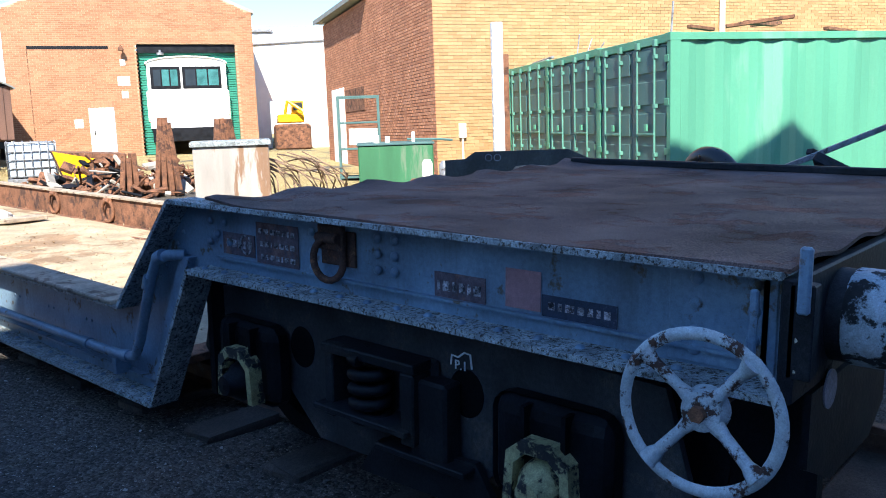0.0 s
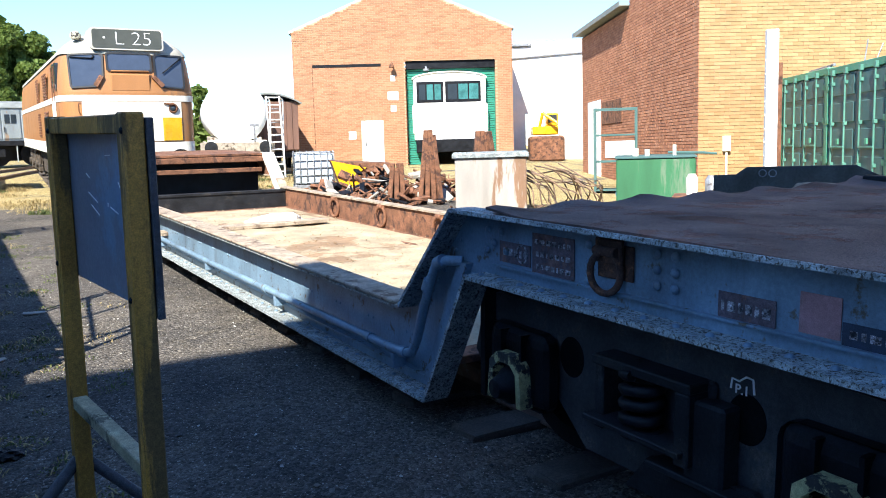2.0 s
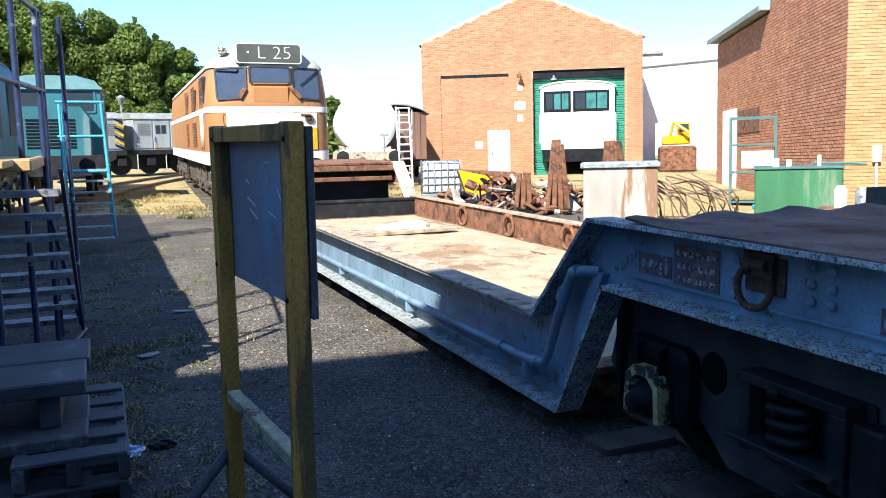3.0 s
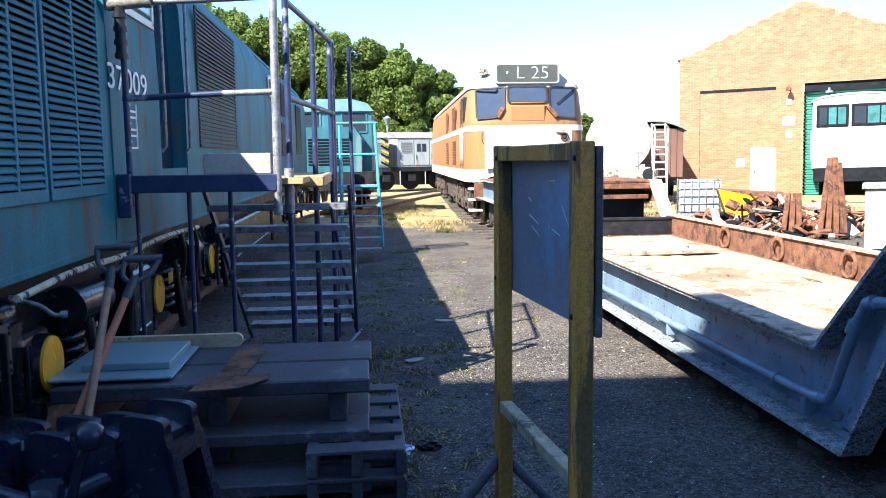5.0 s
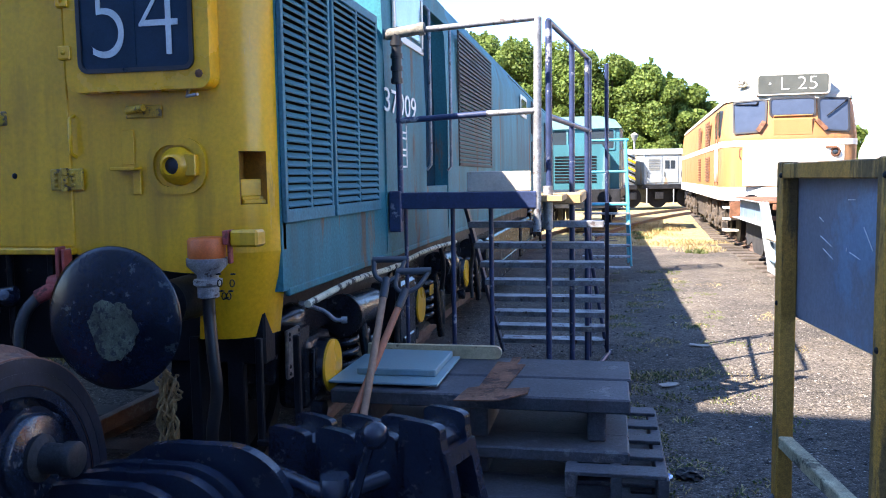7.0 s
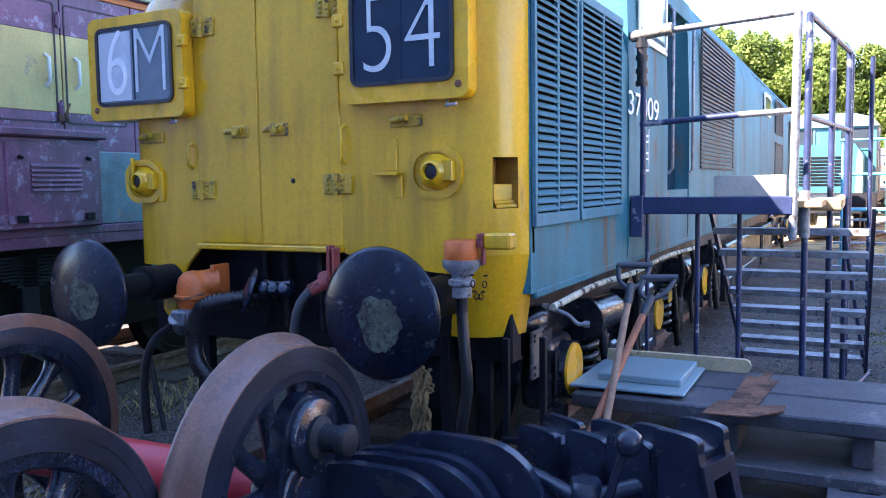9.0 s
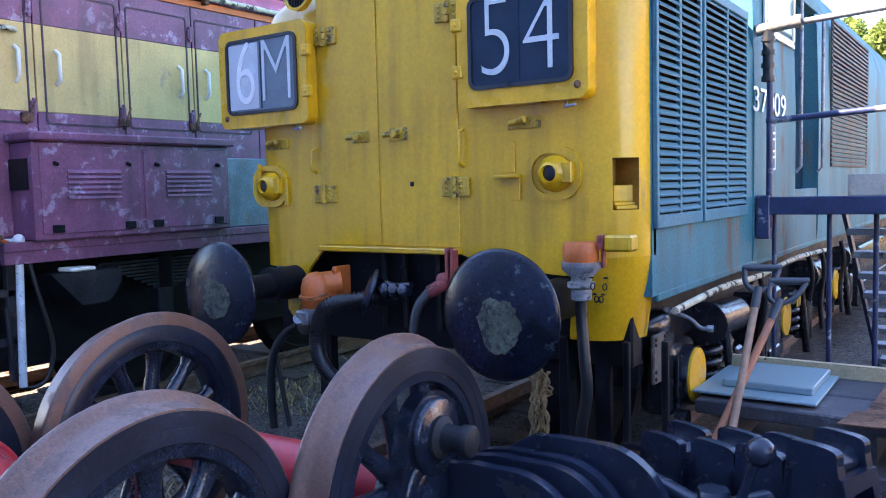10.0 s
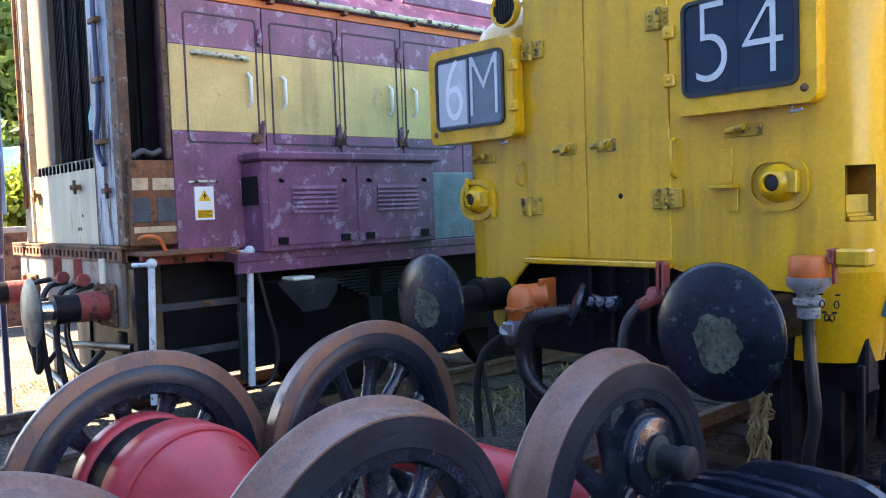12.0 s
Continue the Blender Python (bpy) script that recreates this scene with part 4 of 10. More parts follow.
SAND = mat("pale sandy rubble", (0.36, 0.29, 0.19), 0.95, var=0.25, scale=3, col2=(0.24, 0.155, 0.09), wear=0.42, wscale=0.9, bump=0.8, bscale=40)
b = B()
nn = 40
grid = {}
for i in range(nn + 1):
    for j in range(nn + 1):
        x, y = 2.3 + 2.4 * i / nn, 4.0 + 9.2 * j / nn
        d = min(i, nn - i, j, nn - j) / nn
        z = 0.345 + 0.03 * min(1, d * 8) * (0.6 + noise.noise((x * 1.1, y * 0.8, 3))) + 0.02 * noise.noise((x * 5, y * 5, 1)) * min(1, d * 8)
        grid[i, j] = b.verts.new((x, y, z))
for i in range(nn):
    for j in range(nn):
        b.faces.new((grid[i, j], grid[i + 1, j], grid[i + 1, j + 1], grid[i, j + 1])).smooth = True
whole("sand_layer", b, SAND, "pale sandy rubble strewn over the wagon floor", "sand", YARD, kind="stuff")
rubble("rubble", "loose pale stones on the wagon floor", "rubble", 2.4, 4.2, 4.7, 13.0, 0.37, 900, SAND, (0.004, 0.014), 4)
b = B()
for _ in range(1):
    box(b, 2.3, 9.8, 0.38, 4.6, 10.05, 0.43, 0.006, pose(0.4, 0.3, 0, 0, 0, 4))
whole("loose_plank", b, TIMBER, "weathered loose plank lying across the wagon floor", "plank", YARD)
b = B()
bmesh.ops.create_icosphere(b, subdivisions=4, radius=0.42)
for v in b.verts:
    k = 1 + 0.25 * noise.noise(v.co * 4) + 0.1 * noise.noise(v.co * 11)
    v.co = Vector((v.co.x * k, v.co.y * k * 0.8, max(0.0, v.co.z * k * 0.36)))
whole("plaster_mound", b, mat("pale plaster dust", (0.55, 0.51, 0.44), 0.95, var=0.15, scale=9, bump=0.6), "small heap of pale plaster dust on the wagon floor", "heap", YARD @ pose(3.7, 10.8, 0.36))

# ---- wheelsets on the rails before the diesel ----
FACE = mat("dull black tyre face", (0.011, 0.017, 0.03), 0.3, 0.0, var=0.4, scale=6, col2=(0.03, 0.035, 0.042), wear=0.22, wscale=30, bump=0.15)
def wheelset(name, x, y, turn, phase, label, crank=True, red=RED, eccentric=True):
    """A steam locomotive's wheelset: two spoked wheels on a red axle, standing on the rails."""
    R, H, G = 0.522, 0.628, 0.763
    ws = thing(name, label, "wheelset", YARD @ pose(x, y, H, 0, 0, turn), "wheelsets on the track")
    b = B()
    ax = pose(0, 0, 0, 0, 90)
    lathe(b, ax, [(0.085, -0.73), (0.085, -0.56), (0.1, -0.54), (0.1, 0.54), (0.085, 0.56), (0.085, 0.73)], 24)
    axle = part("axle", b, red, ws, "red-painted axle")
    if eccentric:
        b = B()
        for z0, z1, r in ((-0.65, -0.545, 0.26), (-0.385, -0.2, 0.275)):
            lathe(b, Matrix.Translation((0, -0.03, 0.05)) @ ax, [(r, z0), (r + 0.012, z0 + 0.012), (r + 0.012, z1 - 0.012), (r, z1)], 56)
        lathe(b, Matrix.Translation((0, -0.03, 0.05)) @ ax, [(0.27, -0.21), (0.265, -0.19), (0.14, 0.06), (0.1, 0.1)], 56)
        parts("eccentric", b, red, axle)
        b = B()
        lathe(b, Matrix.Translation((0, -0.03, 0.05)) @ ax, [(0.18, -0.55), (0.258, -0.548), (0.258, -0.382), (0.18, -0.38)], 56)
        part("eccentric_groove", b, SOOT, axle)
    for s in (-1, 1):
        m = pose(s * G, 0, 0, 0, 90 * s, 0) @ pose(0, 0, 0, 0, 0, phase + (90 if s > 0 else 0))
        b = B()
        # flange towards the axle, tread, outer face
        lathe(b, m, [(0.425, -0.13), (R + 0.022, -0.13), (R + 0.03, -0.124), (R + 0.031, -0.112), (R + 0.022, -0.1), (R + 0.008, -0.088), (R + 0.001, -0.07), (R - 0.006, 0.0), (0.425, 0.0)], 72, closed=True)
        ty = part("tyre", b, TYRE, ws, "worn rusty steel tyre")
        b = B()
        lathe(b, m, [(0.426, -0.001), (0.426, 0.004), (0.464, 0.004), (0.464, 0.0025), (0.468, 0.0025), (0.468, 0.004), (R - 0.012, 0.004), (R - 0.012, -0.001)], 72, closed=True)
        lathe(b, m, [(0.426, -0.134), (0.492, -0.134), (0.496, -0.129), (0.425, -0.129)], 72, closed=True)
        part("tyre_face", b, FACE, ty, "black-painted faces")
        b = B()
        lathe(b, m, [(0.424, -0.128), (0.424, -0.002), (0.388, -0.002), (0.378, -0.02), (0.378, -0.11), (0.388, -0.128)], 72, closed=True)
        lathe(b, m, [(0.0001, -0.1), (0.14, -0.1), (0.15, -0.09), (0.15, 0.0), (0.13, 0.035), (0.12, 0.04), (0.0001, 0.04)], 32)
        ce = part("wheel_centre", b, WHEELBLK, ty, "glossy black cast wheel centre")
        for k in range(11):
            a = 2 * math.pi * k / 11
            b = B()
            rings = []
            for r0, w, t in ((0.1, 0.05, 0.042), (0.2, 0.036, 0.036), (0.3, 0.031, 0.032), (0.35, 0.037, 0.035), (0.382, 0.058, 0.042)):
                rings.append([b.verts.new(m @ Vector((r0 * math.cos(a) - w * math.cos(q) * math.sin(a), r0 * math.sin(a) + w * math.cos(q) * math.cos(a), -0.055 + t * math.sin(q)))) for q in np.linspace(0, 2 * math.pi, 11)[:-1]])
            for r0, r1 in zip(rings, rings[1:]):
                for q in range(10):
                    b.faces.new((r0[q], r0[(q + 1) % 10], r1[(q + 1) % 10], r1[q])).smooth = True
            part("spoke", b, WHEELBLK, ty)
        if s > 0 and crank:
            b = B()
            prism(b, rounded(-0.19, -0.165, 0.36, 0.165, 0.16, 8), lambda u, v, d: m @ Vector((u, v, d)), -0.03, 0.03)
            lathe(b, m @ Matrix.Translation((0.2, 0, 0)), [(0.14, 0.03), (0.14, 0.048), (0.13, 0.056), (0.0001, 0.056)], 36)
            lathe(b, m, [(0.085, 0.03), (0.085, 0.04), (0.075, 0.046), (0.0001, 0.046)], 28)
            part("crank_boss", b, WHEELBLK, ty)
            b = B()
            lathe(b, m @ Matrix.Translation((0.2, 0, 0)), [(0.075, 0.05), (0.075, 0.07), (0.058, 0.08), (0.05, 0.085), (0.046, 0.15), (0.056, 0.153), (0.056, 0.185), (0.05, 0.19), (0.0001, 0.19)], 28)
            part("crank_pin", b, BLACK, ty, "steel crank pin with a rusty end")
    return ws


wheelset("wheelset", -3.007, 2.213, 2.6, 75, "spoked driving wheelset with a red axle on rails", eccentric=False)
wheelset("wheelset", -3.089, 1.194, 3.9, 55, "spoked driving wheelset with a red cranked axle on rails", False)
wheelset("wheelset", -3.17, 0.2, 5.0, 200, "spoked driving wheelset with rusty tyres on rails", False, eccentric=False)

# ---- the diesel with the yellow nose ----
CX, HW, FY = -3.07, 1.2, 3.35


def plan_front(n=6, r=0.24):
    """The nose's outline in plan, from the far side round the front to the near side."""
    pts = [(-HW, 3.62)]
    pts += [(-HW + r - r * math.cos(radians(90 * k / n)), FY + r - r * math.sin(radians(90 * k / n))) for k in range(n + 1)]
    pts += [(x, FY) for x in (-0.84, -0.63, -0.2, 0.3, 0.9)]
    pts += [(HW - r + r * math.sin(radians(90 * k / n)), FY + r - r * math.cos(radians(90 * k / n))) for k in range(n + 1)]
    pts += [(HW, 3.56)]
    return [(CX + x, y) for x, y in pts]


def shell(bm, plan, rows, skip=()):
    """A skin through plan points at heights; rows: (h, inset)."""
    cx, cy = CX, 4.4
    rings = []
    for h, ins in rows:
        ring = []
        for x, y in plan:
            k = 1 - ins / HW
            ring.append(bm.verts.new((cx + (x - cx) * k, y + ins * 0.9 if y < 3.7 else y, h)))
        rings.append(ring)
    for r, (a, c) in enumerate(zip(rings, rings[1:])):
        for i in range(len(plan) - 1):
            if (r, i) not in skip:
                bm.faces.new((a[i], a[i + 1], c[i + 1], c[i])).smooth = True


def body_profile(hw, top, h0=1.17):
    return [(hw, h0), (hw + 0.01, h0 + 0.1), (hw + 0.012, 2.2), (hw - 0.01, 2.95), (hw - 0.06, 3.15), (hw - 0.18, 3.38), (hw - 0.42, 3.58), (hw - 0.75, top - 0.06), (0, top)]


def loft(bm, prof, y0, y1, steps=2):
    half = prof[::-1]
    full = [(-x, h) for x, h in prof] + [(x, h) for x, h in half[1:]]
    rings = [[bm.verts.new((CX + x, y0 + (y1 - y0) * k / (steps - 1), h)) for x, h in full] for k in range(steps)]
    for a, c in zip(rings, rings[1:]):
        for i in range(len(full) - 1):
            bm.faces.new((a[i], a[i + 1], c[i + 1], c[i])).smooth = True
    bm.faces.new(rings[0][::-1])
    bm.faces.new(rings[-1])


def hinge(parent, x, h, y=FY - 0.004):
    b = B()
    box(b, x - 0.08, y - 0.018, h - 0.048, x - 0.014, y, h + 0.048, 0.005)
    box(b, x + 0.004, y - 0.018, h - 0.048, x + 0.08, y, h + 0.048, 0.005)
    for k in range(3):
        cyl(b, (x - 0.005, y - 0.02, h - 0.052 + 0.036 * k), (x - 0.005, y - 0.02, h - 0.02 + 0.036 * k), 0.015, 10)
    for dx in (-0.05, 0.035):
        for dz in (-0.025, 0.0, 0.025):
            dome(b, (x + dx, y - 0.018, h + dz), (0, -1, 0), 0.01, 0.009)
    part("hinge", b, DIRTYYELLOW, parent)


def headcode_box(parent, x0, x1, chars, lit, far):
    """A protruding box with a rounded face and a glazed blind; its hinges on the middle's side."""
    h0, h1, y = 2.07, 2.63, 3.27
    face = part("headcode_box", (lambda b: (prism(b, rounded(x0, h0, x1, h1, 0.05), xz, y, 3.45), b)[1])(B()), AMBER, parent, "amber yellow headcode box with rounded corners")
    g = 0.085
    b = B()
    gx0, gx1 = x0 + g, x1 - g
    ring_plate(b, rounded(gx0 - 0.018, h0 + g - 0.008, gx1 + 0.018, h1 - g + 0.028, 0.045), rounded(gx0, h0 + g + 0.01, gx1, h1 - g + 0.01, 0.03), xz, y - 0.012, y + 0.002)
    part("seal", b, RUBBER, face, "dark rubber window seal")
    b = B()
    prism(b, rounded(gx0, h0 + g + 0.01, gx1, h1 - g + 0.01, 0.03), xz, y - 0.003, y)
    # The lit box's blind is greyed to paint in reflected sky.
    part("blind", b, mat("sky-greyed blind", (0.13, 0.18, 0.21), 0.15, var=0.1, scale=10, bump=0.0) if lit else HEADCODE, face, "roller blind greyed with painted sky reflection" if lit else "blue-black roller blind")
    mid = (gx0 + gx1) / 2
    if lit:
        b = B()
        # Pale sheet paints the sky's glare behind the first figure.
        box(b, gx0 + 0.005, y - 0.0055, h0 + g + 0.02, mid - 0.02, y - 0.0035, h1 - g)
        part("blind_glare", b, mat("painted sky glare", (0.5, 0.55, 0.58), 0.25, var=0.05, bump=0), face)
    b = B()
    box(b, mid - 0.004, y - 0.006, h0 + g + 0.02, mid + 0.004, y - 0.003, h1 - g, 0)
    part("glazing_bar", b, HEADCODE, face)
    for k, c in enumerate(chars):
        lettering("figure", c, 0.53, Matrix.Translation((mid + (k - 0.5) * (gx1 - gx0) * 0.47, y - 0.007, (h0 + h1) / 2 + 0.012)) @ Matrix.Diagonal((0.7 if lit else 0.8, 1, 1, 1)) @ pose(0, 0, 0, 90), LETTER if lit and k == 0 else FIGURE, face, thin=0.006 if lit and k == 0 else 0.011)
    s = 1 if far else -1
    hx = x1 if far else x0
    for h in (h0 + 0.17, h1 - 0.17):
        b = B()
        box(b, hx - 0.03, y - 0.014, h - 0.03, hx + 0.03, y + 0.02, h + 0.03, 0.006)
        dome(b, (hx, y - 0.014, h), (0, -1, 0), 0.011)
        part("box_hinge", b, AMBER, face)
    b = B()
    dome(b, (x0 + 0.05 if far else x1 - 0.05, y, h0 + 0.06), (0, -1, 0), 0.018, 0.01)
    part("catch", b, RUST, face)
    b = B()
    pipe(b, [(x1 - 0.12, y + 0.04, h0), (x1 - 0.12, y + 0.02, h0 - 0.03), (x1 - 0.06, y, h0 - 0.025)], 0.007, 6)
    part("wire_clip", b, GALV, face)


def buffer(parent, x):
    h, y = 1.18, 2.8
    b = B()
    cyl(b, (x, 3.5, h), (x, 3.16, h), 0.1, 28, 0.092)
    cyl(b, (x, 3.17, h), (x, 3.14, h), 0.1, 28)
    cyl(b, (x, 3.15, h), (x, y, h), 0.068, 24)
    bf = part("buffer", b, SOOT, parent, "black round buffer with a greasy worn face")
    b = B()
    lathe(b, Matrix.Translation((x, y, h)) @ pose(0, 0, 0, 90), [(0.0001, -0.03), (0.2, -0.03), (0.262, -0.012), (0.27, 0.0), (0.268, 0.012), (0.25, 0.022), (0.15, 0.034), (0.0001, 0.04)], 56)
    part("buffer_head", b, BUFFACE, bf)
    b = B()
    n = 90
    pts = []
    for k in range(n):
        a = 2 * math.pi * k / n
        r = 0.105 * (1 + 0.3 * noise.noise((math.cos(a) * 1.3 + x, math.sin(a) * 1.3, 2)) + 0.12 * noise.noise((math.cos(a) * 7 + x, math.sin(a) * 7, 7)))
        pts.append((x + 0.01 + r * math.cos(a), h - 0.03 + r * math.sin(a)))
    prism(b, pts, xz, y - 0.0425, y - 0.03)
    part("grease_patch", b, GREASE, bf, "scuffed grey-green grease patch")


def slat_panel(name, parent, y0, y1, h0, h1, cols, n, material, x=-1.857):
    """A louvred panel on the side, its slats tilted outwards."""
    b = B()
    w = (y1 - y0 - 0.03) / cols
    box(b, x - 0.01, y0, h0 - 0.03, x + 0.012, y0 + 0.03, h1 + 0.03, 0.003)
    for c in range(cols):
        box(b, x - 0.01, y0 + w * (c + 1), h0 - 0.03, x + 0.012, y0 + w * (c + 1) + 0.03, h1 + 0.03, 0.003)
    box(b, x - 0.01, y0, h0 - 0.06, x + 0.014, y1, h0, 0.003)
    box(b, x - 0.01, y0, h1, x + 0.014, y1, h1 + 0.05, 0.003)
    p = part(name, b, material, parent, "pale blue louvred panel")
    # Black sheet on the body stands in for the shade between slats.
    b = B()
    box(b, x - 0.012, y0 + 0.01, h0, x - 0.007, y1 - 0.01, h1)
    part("dark_backing", b, MATTBLACK, p)
    b = B()
    ww = w - 0.03
    prism(b, [(-0.004, 0.004), (-0.002, -0.003), (0.018, -0.021), (0.021, -0.015), (0.0, 0.008)], lambda u, v, d: (u, d, v), 0, ww)
    me = finish(b, "slat")
    me.materials.append(material)
    for c in range(cols):
        for k in range(n):
            piece("slat", me, p, Matrix.Translation((x - 0.004, y0 + 0.03 + w * c, h0 + (h1 - h0) * (k + 0.8) / n)))
    return p


BUFFACE = mat("worn black buffer face", (0.005, 0.009, 0.02), 0.24, 0.0, var=0.6, scale=5, col2=(0.03, 0.045, 0.05), wear=0.26, wscale=20, bump=0.2, spec=0.35)
GREASE = mat("grease and scuffs", (0.05, 0.065, 0.045), 0.5, var=0.7, scale=14, col2=(0.012, 0.015, 0.02), wear=0.5, wscale=22, bump=0.4)


def diesel():
    d = yard_thing("diesel_locomotive", "blue diesel locomotive with a yellow nose and headcode boxes", "locomotive", CX, 3.35)
    plan = plan_front()
    b = B()
    shell(b, plan, [(1.37, 0), (1.58, 0), (1.81, 0), (2.2, 0.0), (2.5, 0.0), (2.62, 0.02), (2.72, 0.06), (2.8, 0.13), (2.86, 0.22), (2.9, 0.36), (2.92, 0.6)], ((1, 15), (1, 16)))
    part("nose", b, YELLOW, d, "yellow-painted nose with rounded corners")
    # skirts either side of the coupling gap
    cols = [p for p in plan]
    b = B()
    shell(b, [p for p in cols if p[0] > -2.55], [(0.98, 0.07), (1.1, 0.045), (1.25, 0.015), (1.37, 0)])
    part("skirt", b, YELLOW, d)
    b = B()
    shell(b, [p for p in cols if p[0] < -3.85], [(1.265, 0.0), (1.37, 0)])
    part("skirt", b, YELLOW, d)
    b = B()
    prism(b, [(-3.985, 1.372), (-3.985, 1.02), (-3.955, 0.985), (-3.91, 0.96), (-3.885, 1.08), (-3.855, 1.18), (-3.8, 1.27), (-3.74, 1.33), (-3.69, 1.372)], xz, FY - 0.002, FY + 0.02)
    part("skirt", b, YELLOW, d, "pointed yellow skirt plate beside the coupling gap")
    b = B()
    prism(b, [(-2.79, 1.372), (-2.72, 1.35), (-2.5, 1.315), (-2.29, 1.288), (-2.16, 1.28), (-2.16, 1.372)], xz, FY - 0.002, FY + 0.02)
    part("valance", b, YELLOW, d)
    b = B()
    box(b, -3.7, 3.31, 1.365, -2.77, 3.36, 1.395, 0.006)
    part("door_sill", b, YELLOW, d)
    # double doors in the middle of the nose
    for x0, x1 in ((-3.685, -3.275), (-3.265, -2.775)):
        b = B()
        box(b, x0, FY - 0.008, 1.4, x1, FY + 0.01, 2.84, 0.004)
        part("nose_door", b, YELLOW, d)
    for x, h in ((-3.62, 2.53), (-2.81, 2.55), (-2.79, 1.7), (-3.65, 1.68)):
        hinge(d, x, h)
    for x in (-3.39, -3.14):
        b = B()
        box(b, x - 0.06, FY - 0.016, 1.945, x + 0.06, FY - 0.004, 2.01, 0.006)
        cyl(b, (x - 0.075, FY - 0.04, 1.975), (x + 0.03, FY - 0.04, 1.985), 0.014, 8)
        cyl(b, (x, FY - 0.005, 1.98), (x, FY - 0.055, 1.98), 0.022, 10)
        part("door_latch", b, DIRTYYELLOW, d)
    for x, h0, h1 in ((-3.73, 1.8, 1.93), (-2.75, 1.8, 1.98)):
        b = B()
        pipe(b, [(x, FY, h0), (x, FY - 0.035, h0 + 0.015), (x, FY - 0.035, h1 - 0.015), (x, FY, h1)], 0.009, 8)
        part("grab_iron", b, YELLOW, d)
    # round vent at the top corner
    b = B()
    lathe(b, Matrix.Translation((-3.8, FY - 0.02, 2.79)) @ pose(0, 0, 0, 90), [(0.085, -0.02), (0.1, -0.02), (0.1, 0.02), (0.085, 0.02)], 32, closed=True)
    v = part("vent", b, YELLOW, d)
    b = B()
    for k in range(9):
        x = -3.8 + (k - 4) * 0.02
        hh = math.sqrt(max(0.0, 0.085 ** 2 - (x + 3.8) ** 2))
        box(b, x - 0.004, FY - 0.03, 2.79 - hh, x + 0.004, FY - 0.01, 2.79 + hh)
    part("vent_bar", b, SOOT, v)
    headcode_box(d, -2.72, -2.05, "54", False, False)
    headcode_box(d, -4.4, -3.7, "6M", True, True)
    # oval lamp housings
    for x, h, s in ((-2.25, 1.75, 1.0), (-4.08, 1.73, 1.0)):
        b = B()
        o = rounded(x - 0.145, h - 0.12, x + 0.13, h + 0.12, 0.1, 8)
        i = rounded(x - 0.115, h - 0.09, x + 0.1, h + 0.09, 0.08, 8)
        ring_plate(b, o, i, xz, FY - 0.018, FY + 0.005)
        prism(b, i, xz, FY - 0.002, FY + 0.01)
        lp = part("lamp_housing", b, YELLOW, d, "yellow oval marker lamp housing")
        b = B()
        m = Matrix.Translation((x, FY, h)) @ pose(0, 0, 0, 90)
        lathe(b, m, [(0.085, 0), (0.08, 0.03), (0.06, 0.05), (0.05, 0.075), (0.038, 0.08), (0.034, 0.06), (0.0001, 0.055)], 24)
        box(b, x + 0.05, FY - 0.05, h - 0.045, x + 0.1, FY, h + 0.05, 0.005)
        part("lamp_body", b, YELLOW, lp)
        b = B()
        lathe(b, m, [(0.034, 0.061), (0.03, 0.063), (0.0001, 0.064)], 18)
        part("lens", b, RUBBER, lp)
    # lamp irons and brackets
    for x, h in ((-2.41, 1.99), (-4.02, 1.97)):
        b = B()
        box(b, x - 0.08, FY - 0.012, h - 0.03, x + 0.09, FY, h + 0.025, 0.004)
        cyl(b, (x - 0.06, FY - 0.03, h), (x + 0.03, FY - 0.05, h + 0.01), 0.016, 8)
        part("bracket", b, DIRTYYELLOW, d)
    b = B()
    box(b, -2.52, FY - 0.008, 1.76, -2.46, FY, 1.91, 0.002)
    box(b, -2.55, FY - 0.06, 1.735, -2.43, FY, 1.75, 0.003)
    box(b, -2.47, FY - 0.014, 1.63, -2.43, FY, 1.74, 0.003)
    parts("lamp_iron", b, YELLOW, d)
    b = B()
    box(b, -3.97, FY - 0.02, 1.62, -3.94, FY, 1.78, 0.003)
    box(b, -4.16, FY - 0.04, 1.7, -4.14, FY - 0.02, 1.86, 0.003)
    parts("lamp_iron", b, YELLOW, d)
    # recess with its step at the corner
    b = B()
    edge = [plan[15], plan[16], plan[17]]
    deep = (-2.04, 3.54)
    lo, hi = ([b.verts.new((x, y, h)) for x, y in edge + [deep]] for h in (1.58, 1.81))
    b.faces.new(lo)
    b.faces.new(hi)
    b.faces.new((lo[0], lo[3], hi[3], hi[0]))
    b.faces.new((lo[2], lo[3], hi[3], hi[2]))
    # Dirty yellow, darkened further for the shade inside the recess.
    part("step_recess", b, mat("soiled and shaded yellow recess", (0.36, 0.17, 0.02), 0.6, var=0.3, scale=8, bump=0.2), d, "open recess with a step at the nose corner")
    b = B()
    for y0, y1, z0, z1 in ((0.0, 0.11, 1.582, 1.6), (0.02, 0.1, 1.6, 1.615), (0.035, 0.1, 1.615, 1.69)):
        vs = box(b, -0.05, y0, z0, 0.05, y1, z1, 0.003, pose(-1.945, 3.435, 0, 0, 0, 45))
    part("step_plate", b, YELLOW, d)
    b = B()
    dome(b, (-3.06, FY - 0.008, 1.72), (0, -1, 0), 0.014, 0.006)
    part("stud", b, SOOT, d)
    # blue body behind
    b = B()
    loft(b, [(HW, 1.18), (HW, 2.5), (HW - 0.05, 2.68), (HW - 0.2, 2.82), (HW - 0.5, 2.9), (0, 2.93)], 3.54, 5.3)
    part("nose_body", b, BLUE, d, "faded blue nose side with peeling paint")
